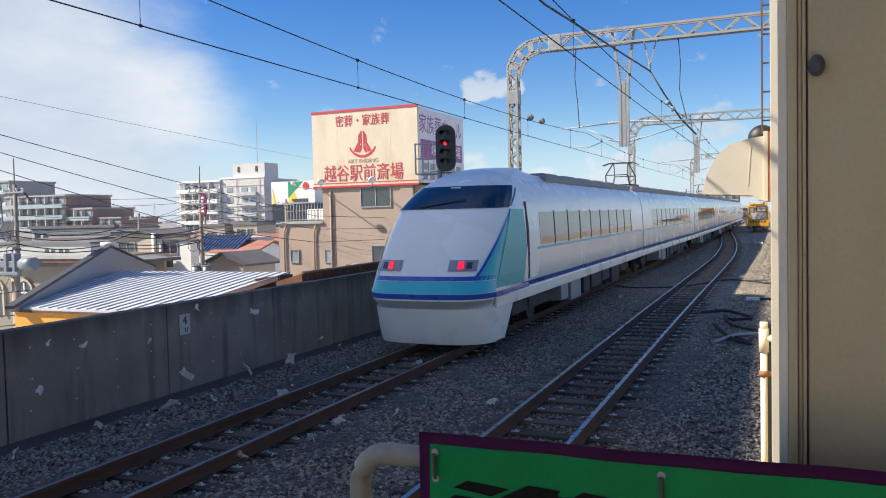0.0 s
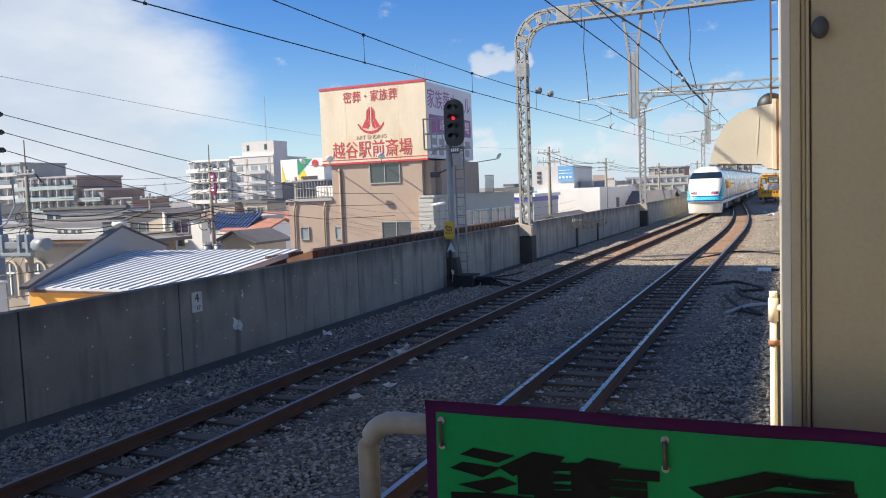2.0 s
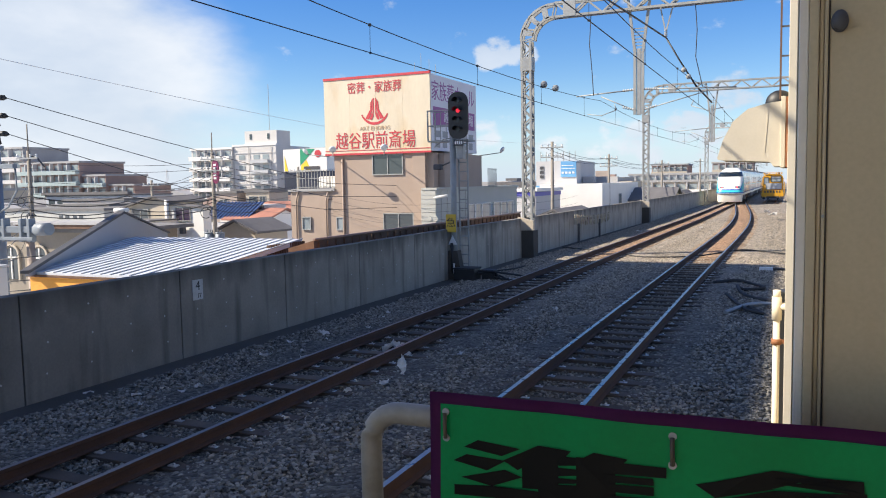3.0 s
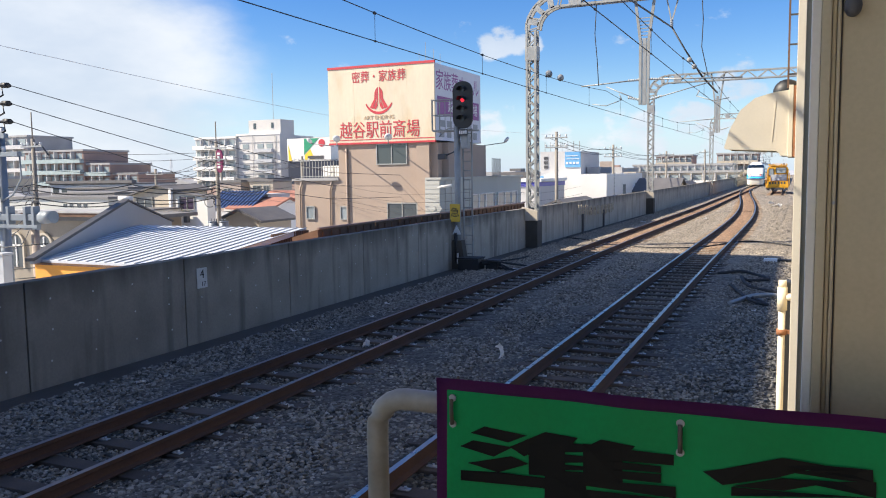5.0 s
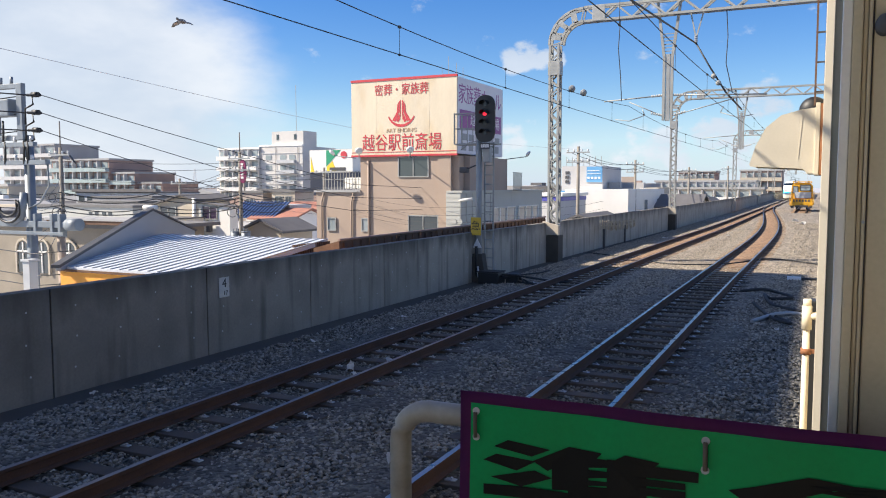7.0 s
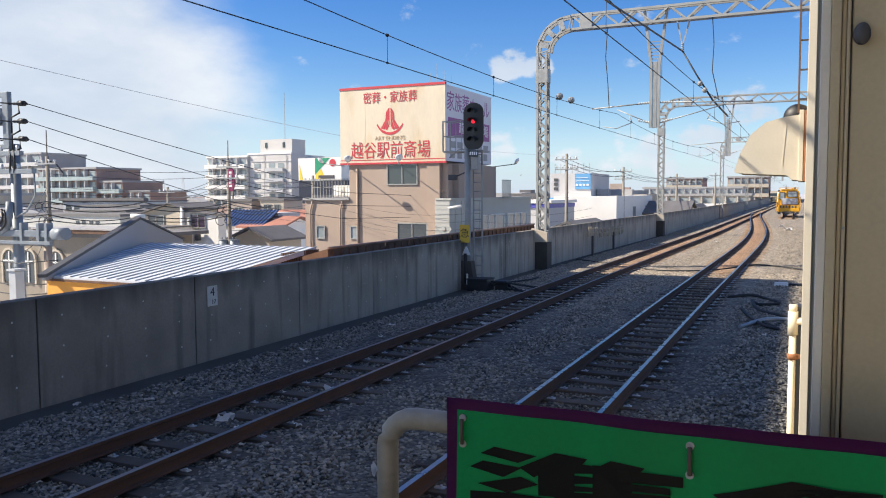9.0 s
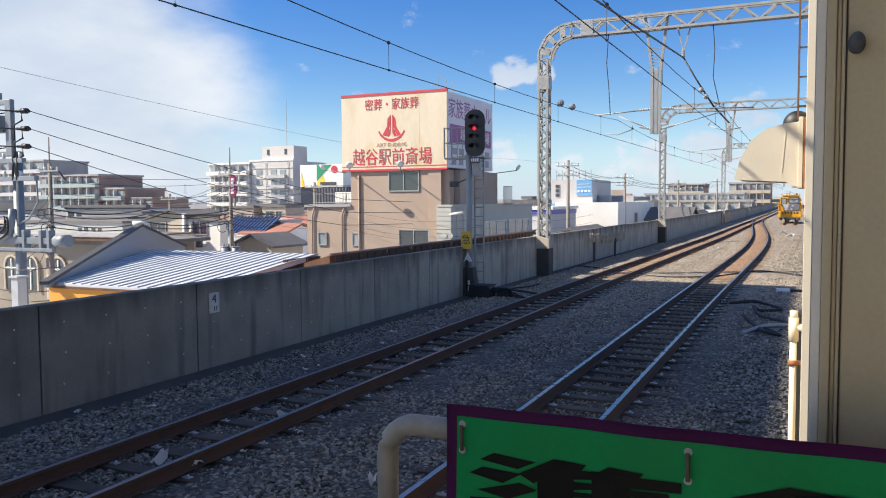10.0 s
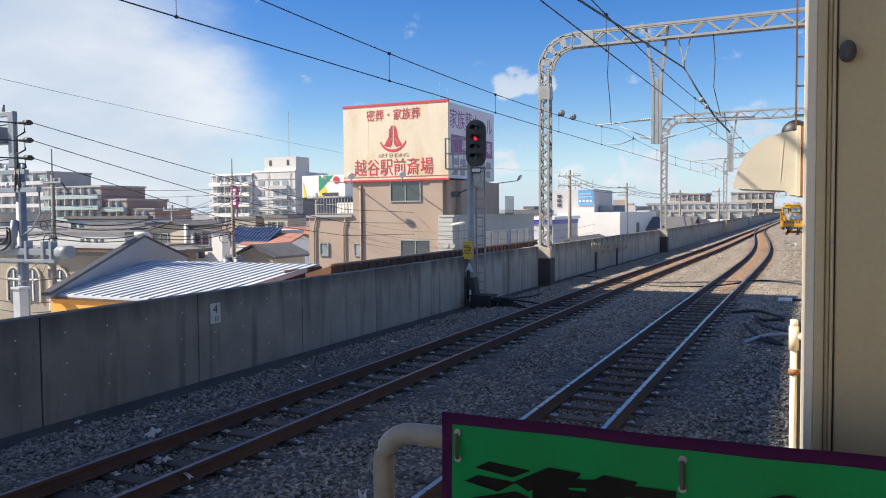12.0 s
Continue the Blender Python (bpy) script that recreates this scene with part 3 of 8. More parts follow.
def lay_out():
    # the town's ground, one sheet to the horizon
    bm = bmesh.new()
    box(bm, -2500, 2500, -300, 4200, STREET - 1, STREET)
    single("ground", bm, "far_town", "grey town ground of streets and yards", "ground", kind="structure")

    # the viaduct's deck under the ballast
    bm = bmesh.new()
    box(bm, -10.6, 14.0, -60, 420, -1.6, -0.62)
    single("viaduct_deck", bm, "concrete_dark", "concrete railway viaduct deck", "viaduct", kind="structure")
    bm = bmesh.new()
    for y in range(-50, 420, 14):
        box(bm, -9.8, -8.6, y, y + 1.2, STREET, -1.6)
        box(bm, 10.0, 11.2, y, y + 1.2, STREET, -1.6)
    single("viaduct_piers", bm, "concrete_dark", "concrete viaduct piers on the street", "pier", kind="structure")

    # the ballast bed: a fine uneven sheet
    def sheet(x0, x1, y0, y1, step, lift, rough=0.035):
        b = bmesh.new()
        nx, ny = max(1, int((x1 - x0) / step)), max(1, int((y1 - y0) / step))
        grid = []
        for j in range(ny + 1):
            row = []
            for i in range(nx + 1):
                x, y = x0 + (x1 - x0) * i / nx, y0 + (y1 - y0) * j / ny
                z = BED + lift + rough * (noise.noise((x * 0.9, y * 0.9, 3)) + 0.6 * noise.noise((x * 3.1, y * 3.1, 7)))
                for c in (far_x(y), near_x(y)):
                    d = abs(x - c)
                    z -= 0.02 * smooth01(0.75, 0.5, d)
                    z += 0.03 * smooth01(0.7, 1.1, d) * smooth01(1.9, 1.2, d)
                z -= 0.10 * smooth01(WALL_X + 0.75, WALL_X + 0.5, x)
                row.append(b.verts.new((x, y, z)))
            grid.append(row)
        for j in range(ny):
            for i in range(nx):
                f = b.faces.new((grid[j][i], grid[j][i + 1], grid[j + 1][i + 1], grid[j + 1][i]))
                f.smooth = True
        return b
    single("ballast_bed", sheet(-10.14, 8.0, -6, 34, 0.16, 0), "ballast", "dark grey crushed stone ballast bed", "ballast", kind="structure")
    single("ballast_bed", sheet(-10.14 + 0.3, 9.0, 34, 150, 0.45, 0, 0.012), "ballast_tan", "tan ballast bed, sunlight put into its colour", "ballast", kind="structure")
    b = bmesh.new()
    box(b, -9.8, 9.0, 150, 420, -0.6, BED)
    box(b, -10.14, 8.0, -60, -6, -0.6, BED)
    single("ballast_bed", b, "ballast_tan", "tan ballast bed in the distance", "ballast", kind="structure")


def stones(count, y0, span, power, xa, xb, s0, s1, label):
    """Loose stones over the bed, joined."""
    rnd = random.Random(5)
    kinds = []
    for k in range(6):
        b = bmesh.new()
        bmesh.ops.create_icosphere(b, subdivisions=1, radius=1.0)
        v = [Vector((p.co.x * rnd.uniform(0.7, 1.2), p.co.y * rnd.uniform(0.7, 1.2), p.co.z * rnd.uniform(0.5, 0.9))) for p in b.verts]
        b.verts.ensure_lookup_table()
        # a coarse, angular stone: eight corners
        idx = rnd.sample(range(len(v)), 9)
        h = bmesh.new()
        for i in idx:
            h.verts.new(v[i])
        r = bmesh.ops.convex_hull(h, input=h.verts)
        bmesh.ops.delete(h, geom=[e for e in r["geom_interior"] + r["geom_unused"] if isinstance(e, bmesh.types.BMVert)], context="VERTS")
        h.verts.index_update()
        kinds.append((np.array([p.co[:] for p in h.verts]), [[p.index for p in f.verts] for f in h.faces]))
        b.free()
        h.free()
    vs, fs, n = [], [], 0
    for _ in range(count):
        y = y0 + span * rnd.random() ** power
        x = rnd.uniform(xa, xb) + (drift(y) if y > 30 else 0)
        dn, df = abs(x - near_x(y)), abs(x - far_x(y))
        if y < 9 and x > -0.9 - 0.08 * (9 - y) and y < 6.2:
            continue
        inside = min(dn, df) < 0.85
        if inside and (rnd.random() < 0.12):
            continue
        if min(abs(dn - 0.566), abs(df - 0.566)) < 0.07:
            continue
        s = rnd.uniform(s0, s1) * (0.8 if inside else 1.0)
        z = BED + (-0.008 if inside else 0.010) + rnd.uniform(-0.012, 0.016)
        if x < WALL_X + 0.62 + 0.12 * noise.noise((y * 1.3, 0, 2)):
            continue
        a = rnd.uniform(0, 6.3)
        ca, sa = math.cos(a), math.sin(a)
        p, faces = kinds[rnd.randrange(6)]
        q = np.empty_like(p)
        q[:, 0] = (p[:, 0] * ca - p[:, 1] * sa) * s + x
        q[:, 1] = (p[:, 0] * sa + p[:, 1] * ca) * s + y
        q[:, 2] = p[:, 2] * s + z
        vs.append(q)
        fs.extend([[i + n for i in f] for f in faces])
        n += len(p)
    me = bpy.data.meshes.new("ballast_stones")
    me.from_pydata(np.concatenate(vs).tolist(), [], fs)
    me.materials.append(M["stone" if y0 < 20 else "stone_tan"])
    tagged(new("ballast_stones", me), label, "gravel", kind="stuff")


RAIL_PROFILE = ((-0.0325, 0.0), (0.0325, 0.0), (0.0325, -0.035), (0.009, -0.05), (0.009, -0.135), (0.063, -0.155), (0.063, -0.165),
                (-0.063, -0.165), (-0.063, -0.155), (-0.009, -0.135), (-0.009, -0.05), (-0.0325, -0.035))


def rail(fx, side, y0, y1, top, parent):
    b = bmesh.new()
    ys = [y0]
    while ys[-1] < y1:
        ys.append(min(y1, ys[-1] + (2.0 if ys[-1] > 15 else 1.0)))
    rings = []
    for y in ys:
        c = fx(y) + side * GAUGE / 2
        rings.append([b.verts.new((c + u, y, v)) for u, v in RAIL_PROFILE])
    n = len(RAIL_PROFILE)
    for p, q in zip(rings, rings[1:]):
        for k in range(n):
            f = b.faces.new((p[k], p[(k + 1) % n], q[(k + 1) % n], q[k]))
            f.material_index = 1 if k == 0 else 0
    b.faces.new(rings[0])
    b.faces.new(rings[-1])
    return part("rail", b, ["rail_side", top], parent, "rusty steel rail with a worn bright head")


def track(name, fx, y0, y1, top, label, sleepers_to):
    t = thing(name, label, "railway track", kind="structure")
    rail(fx, -1, y0, y1, top, t)
    rail(fx, 1, y0, y1, top, t)
    first = part("sleeper", boxed(-1.05, 1.05, -0.11, 0.11, -0.32, -0.182, 0.012), "sleeper", t)
    plate = None
    y = y0 + 0.3
    k = 0
    rnd = random.Random(len(name))
    while y < sleepers_to:
        c = fx(y)
        if k == 0:
            first.location = (c, y, 0)
        else:
            twin(first, (c, y + rnd.uniform(-0.02, 0.02), rnd.uniform(-0.01, 0.008)), rz=rnd.uniform(-1, 1))
        if 6 < y < 36:
            for s in (-1, 1):
                for o in (-0.135, 0.135):
                    at = (c + s * GAUGE / 2 + o, y + rnd.uniform(-0.02, 0.02), -0.172)
                    if plate is None:
                        b = bmesh.new()
                        box(b, -0.06, 0.06, -0.035, 0.035, -0.014, 0.0, 0.004)
                        tube(b, [(0.012, 0, 0), (0.012, 0, 0.022)], 0.016, 6)
                        plate = part("rail_clip", b, "fastener", t, "pale steel rail fastening")
                        plate.location = at
                    else:
                        twin(plate, at, rz=rnd.uniform(-4, 4))
        y += 0.66
        k += 1
    return t


def rusty_bed():
    """Rust-brown stone packed to the sleepers' tops between the rails, in the sunlit stretch."""
    for fx, y1 in ((far_x, 150), (near_x, 118)):
        b = bmesh.new()
        rows = []
        y = 30.5
        while y < y1:
            w = 0.5 * smooth01(30.0, 33.0, y) + 0.02
            rows.append([b.verts.new((fx(y) + w * u, y, -0.176 - 0.05 * abs(u) ** 3 + 0.012 * noise.noise((u * 2, y * 2.0, 4)) - 0.06 * smooth01(34, 30.5, y))) for u in (-1, -0.6, -0.2, 0.2, 0.6, 1)])
            y += 0.5
        for p, q in zip(rows, rows[1:]):
            for k in range(5):
                b.faces.new((p[k], p[k + 1], q[k + 1], q[k])).smooth = True
        single("track_bed", b, "rusty_bed", "rust-brown packed stone between the rails", "ballast", kind="structure")


def parapet():
    """The concrete wall along the viaduct: panels with joints between them."""
    w = thing("wall_west", "weathered grey concrete parapet wall along the viaduct", "wall", kind="structure")
    step = 3.28
    y = 7.87 - 3.28 * 6
    shared = {}
    while y < 330:
        x = WALL_X + drift(y + step / 2)
        ang = -math.degrees(math.atan2(drift(y + step) - drift(y), step))
        if "p" not in shared:
            b = bmesh.new()
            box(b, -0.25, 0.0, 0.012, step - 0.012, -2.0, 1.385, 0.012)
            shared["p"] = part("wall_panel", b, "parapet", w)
            h = bmesh.new()
            for u in (0.42, 1.24, 2.06, 2.88):
                for v in (0.15, 0.62, 1.09):
                    disc(h, (-0.001, u + 0.03 * math.sin(9 * u + 5 * v), v), 0.016, 0.004, "x", 8)
            shared["h"] = part("tie_plugs", h, "plate_grey", w, "small pale mortar plugs in the formwork holes")
            tagged(shared["h"], kind="stuff")
            shared["h"].matrix_basis = pose(x, y, 0, 0, 0, ang)
            shared["p"].matrix_basis = pose(x, y, 0, 0, 0, ang)
            b = boxed(-0.2, -0.03, -0.02, 0.02, -2.0, 1.36)
            shared["j"] = part("joint", b, "concrete_dark", w, "dark filled joint between wall panels")
            shared["j"].matrix_basis = pose(x, y, 0)
        else:
            twin(shared["p"], (x, y, 0), rz=ang)
            if y < 34:
                twin(shared["h"], (x, y, 0), rz=ang)
            twin(shared["j"], (WALL_X + drift(y), y, 0))
        y += step
    b = boxed(WALL_X + 0.002, WALL_X + 0.58, -20, 58, -0.6, -0.235, 0.02)
    part("drain_kerb", b, "concrete_dark", w, "low dark concrete gutter strip at the wall's foot")
    e = bmesh.new()
    box(e, 13.8, 14.05, -60, 420, -1.6, 1.3)
    single("wall_east", e, "concrete", "concrete parapet wall on the far side of the viaduct", "wall", kind="structure")


def platform():
    b = bmesh.new()
    box(b, -1.45, 12.0, -60, 2.35, -0.6, 1.02)
    box(b, -1.52, 12.0, -60, 2.40, 1.024, 1.12, 0.01)
    single("platform_floor", b, "platform", "grey concrete station platform", "platform", kind="structure")
    # high slab on posts, added unseen over the town to shade the tracks
    b = bmesh.new()
    top = 24.0
    left, right = WALL_X - 0.2 - SUN_WAY.x / -SUN_WAY.z * top, -1.0 - SUN_WAY.x / -SUN_WAY.z * top
    end = 29.6 + SUN_WAY.y / SUN_WAY.z * top
    box(b, left, right, -60, end, top, top + 0.5)
    for y in range(-50, 1, 10):
        box(b, left + 0.5, left + 1.0, y, y + 0.5, STREET, top)
        box(b, right - 1.0, right - 0.5, y, y + 0.5, STREET, top)
    # side piece of the slab, added to shade the cabinet
    box(b, right + 0.01, -12.0, -11.8, -7.4, top, top + 0.5)
    single("station_roof", b, "roof_under", "unseen high slab on steel posts, added to cast shade", "roof", kind="structure")
    # canopy out of view, reaching forward to darken the near ballast
    b = bmesh.new()
    box(b, -1.5, 12.0, -60, 0.9, 5.2, 5.4)
    for y in range(-55, 0, 8):
        box(b, 5.0, 5.25, y, y + 0.25, 1.12, 5.2)
    single("platform_canopy", b, "roof_under", "unseen plain platform canopy, brought forward to shade the near ballast", "canopy", kind="structure")
    b = bmesh.new()
    box(b, 11.8, 12.0, -60, 2.3, 1.12, 5.2)
    single("wall_platform", b, "cream", "cream back wall of the platform", "wall", kind="structure")


lay_out()
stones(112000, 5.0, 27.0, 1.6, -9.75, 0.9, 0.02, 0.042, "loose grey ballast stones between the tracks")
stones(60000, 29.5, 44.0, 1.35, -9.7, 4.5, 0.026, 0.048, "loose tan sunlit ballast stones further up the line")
track("track_west", far_x, -30, 320, "rail_top_dull", "main railway track with rusty rails on ballast", 120)
track("track_east", near_x, -30, 122, "rail_top", "platform railway track curving to join the main track", 110)
rusty_bed()
parapet()
platform()


# ---- the express train ----
CAR_L, CAR_HALF, CAR_GAP = 20.55, 1.42, 0.15
BODY = ((-1.20, 0.95), (-1.36, 1.05), (-1.42, 1.35), (-1.42, 2.2), (-1.40, 2.6), (-1.375, 2.95), (-1.30, 3.35), (-1.05, 3.70), (-0.65, 3.86), (0, 3.90))


def body_ring(scale=1.0):
    half = list(BODY)
    return half + [(-x, z) for x, z in reversed(half[:-1])]


def car_shell(y0, y1):
    """The car's tube; its ends keep their own corners, so that the sides shade straight."""
    bm = prismed(body_ring(), y0, y1, "y")
    ends = [f for f in bm.faces if len(f.verts) > 4]
    bmesh.ops.split_edges(bm, edges=list({e for f in ends for e in f.edges}))
    for f in bm.faces:
        f.smooth = len(f.verts) == 4
    return bm


def side_x(z):
    for (x0, z0), (x1, z1) in zip(BODY[1:], BODY[2:]):
        if z0 <= z <= z1:
            return -(x0 + (x1 - x0) * (z - z0) / (z1 - z0))
    return 1.42


def skin(bm, y0, y1, z0, z1, side, out=0.004, mi=0, n=3, slant0=0.0, slant1=0.0):
    """A thin strip that lies on the car's side between two heights."""
    thick = 0.012
    cols = []
    for i in range(n + 1):
        z = z0 + (z1 - z0) * i / n
        x = side_x(z) + out
        f = i / n
        cols.append([bm.verts.new((side * (x - o), y, z)) for y, o in ((y0 + slant0 * f, 0), (y1 + slant1 * f, 0), (y1 + slant1 * f, thick), (y0 + slant0 * f, thick))])
    for a, b in zip(cols, cols[1:]):
        for k in range(4):
            bm.faces.new((a[k], a[(k + 1) % 4], b[(k + 1) % 4], b[k])).material_index = mi
    bm.faces.new(cols[0]).material_index = mi
    bm.faces.new(cols[-1]).material_index = mi
    return bm


def wheelset(car, y):
    b = bmesh.new()
    for s in (-1, 1):
        disc(b, (s * 0.56, y, 0.43), 0.43, s * 0.12, "x", 24)
    tube(b, [(-0.5, y, 0.43), (0.5, y, 0.43)], 0.08, 10)
    part("wheelset", b, "under", car)


def undercarriage(car, y0, y1):
    for yc in (y0 + 3.2, y1 - 3.2):
        b = bmesh.new()
        for s in (-1, 1):
            box(b, s * 0.95 - 0.09, s * 0.95 + 0.09, yc - 1.6, yc + 1.6, 0.42, 0.72, 0.04)
            box(b, s * 0.95 - 0.14, s * 0.95 + 0.14, yc - 0.35, yc + 0.35, 0.45, 0.95, 0.05)
        box(b, -0.95, 0.95, yc - 0.25, yc + 0.25, 0.5, 0.8)
        part("bogie", b, "under", car)
        wheelset(car, yc - 1.1)
        wheelset(car, yc + 1.1)
    rnd = random.Random(3)
    y = y0 + 5.3
    while y < y1 - 5.6:
        w = rnd.uniform(0.5, 1.7)
        z = rnd.uniform(0.26, 0.5)
        m = "train_grey" if rnd.random() < 0.45 else "under"
        for s in (-1, 1):
            part("equipment_box", boxed(min(s * 1.3, s * 0.5), max(s * 1.3, s * 0.5), y, y + w, z, 0.97, 0.03), m, car)
        y += w + rnd.uniform(0.12, 0.5)


def windows(car, y0, y1, count, side):
    """A row of near-square panes with dark posts between them."""
    step = (y1 - y0) / count
    for i in range(count):
        a, b = y0 + i * step + 0.05, y0 + (i + 1) * step - 0.05
        p = part("window", skin(bmesh.new(), a, b, 2.10, 2.92, side, 0.006), "train_pane", car)
        part("post", skin(bmesh.new(), b + 0.01, b + 0.09, 2.06, 2.96, side, 0.014), "black", p)


def stripes(car, y0, y1, side):
    part("stripe", skin(bmesh.new(), y0, y1, 1.16, 1.27, side, 0.005), "train_blue", car, "thin dark blue stripe")
    part("stripe", skin(bmesh.new(), max(y0, 3.8 if y0 > 0 else 0), y1, 1.99, 2.05, side, 0.004, n=1), "train_aqua", car, "thin pale teal line under the windows")


def roof_gear(car, y0, y1):
    b = bmesh.new()
    box(b, -0.95, 0.95, y0 + 0.3, y1 - 0.3, 3.74, 3.98, 0.08)
    y = y0 + 1.2
    while y < y1 - 2.2:
        box(b, -0.62, 0.62, y, y + 1.6, 3.9, 4.06, 0.04)
        y += 2.3
    part("roof_cover", b, "train_roof", car, "dark grey roof equipment cover")


def pantograph(car, y):
    b = bmesh.new()
    box(b, -0.7, 0.7, y - 0.8, y + 0.8, 3.98, 4.12)
    for s in (-1, 1):
        for e in (-1, 1):
            bar(b, (s * 0.55, y + e * 0.75, 4.1), (s * 0.5, y + e * 1.05, 4.55), 0.05)
            bar(b, (s * 0.5, y + e * 1.05, 4.55), (s * 0.35, y + e * 0.1, 5.12), 0.04)
        tube(b, [(s * 0.5, y - 1.05, 4.55), (s * 0.5, y - 1.05, 4.56)], 0.03, 6)
    for e in (-1, 1):
        bar(b, (-0.5, y + e * 1.05, 4.55), (0.5, y + e * 1.05, 4.55), 0.04)
        bar(b, (-0.55, y + e * 0.12, 5.15), (0.55, y + e * 0.12, 5.15), 0.05)
        bar(b, (-0.55, y + e * 0.12, 5.15), (-0.85, y + e * 0.12, 5.05), 0.04)
        bar(b, (0.55, y + e * 0.12, 5.15), (0.85, y + e * 0.12, 5.05), 0.04)
    part("pantograph", b, "black", car, "dark steel diamond pantograph, raised")


# nose: for each height, how far back the middle of the front lies, and the half width
NOSE = ((0.14, 0.34, 1.31), (0.30, 0.28, 1.33), (0.90, 0.14, 1.36), (0.96, 0.10, 1.32), (1.10, 0.0, 1.40), (1.26, 0.0, 1.43), (1.32, 0.05, 1.42), (1.52, 0.16, 1.42),
        (2.00, 0.50, 1.41), (2.50, 0.90, 1.40), (2.95, 1.30, 1.36), (3.02, 1.38, 1.35), (3.30, 1.85, 1.29), (3.52, 2.25, 1.20), (3.60, 2.42, 1.14),
        (3.80, 2.85, 0.98), (3.98, 3.5, 0.80), (4.08, 4.3, 0.62), (4.10, 5.2, 0.30))
NOSE_LEN = 6.0


def nose_point(z, u):
    """u from -1 to 1 across; a rounded front in plan, ending square at the sides."""
    for (z0, d0, w0), (z1, d1, w1) in zip(NOSE, NOSE[1:]):
        if z0 <= z <= z1 + 1e-6:
            f = (z - z0) / (z1 - z0)
            d, w = d0 + (d1 - d0) * f, w0 + (w1 - w0) * f
            break
    s = abs(u)
    x = w * math.sin(min(1.0, s) * math.pi / 2) ** 0.95
    back = 0.85 * (1 - math.cos(min(1.0, s) * math.pi / 2)) ** 1.5
    if z < 0.95:
        back *= 0.85
    return Vector((math.copysign(x, u) if u else 0.0, d + back, z))


def nose_sheet(bm, z0, z1, u0, u1, nz, nu, lift=0.0, mi=0, edge=None):
    grid = []
    for i in range(nz + 1):
        z = z0 + (z1 - z0) * i / nz
        a, b = (u0, u1) if edge is None else edge(i / nz)
        row = []
        for j in range(nu + 1):
            p = nose_point(z, a + (b - a) * j / nu)
            n = Vector((p.x * 0.6, -1.0, 0.5)).normalized()
            row.append(bm.verts.new(p + n * lift))
        grid.append(row)
    for i in range(nz):
        for j in range(nu):
            f = bm.faces.new((grid[i][j], grid[i][j + 1], grid[i + 1][j + 1], grid[i + 1][j]))
            f.smooth, f.material_index = True, mi
    return grid


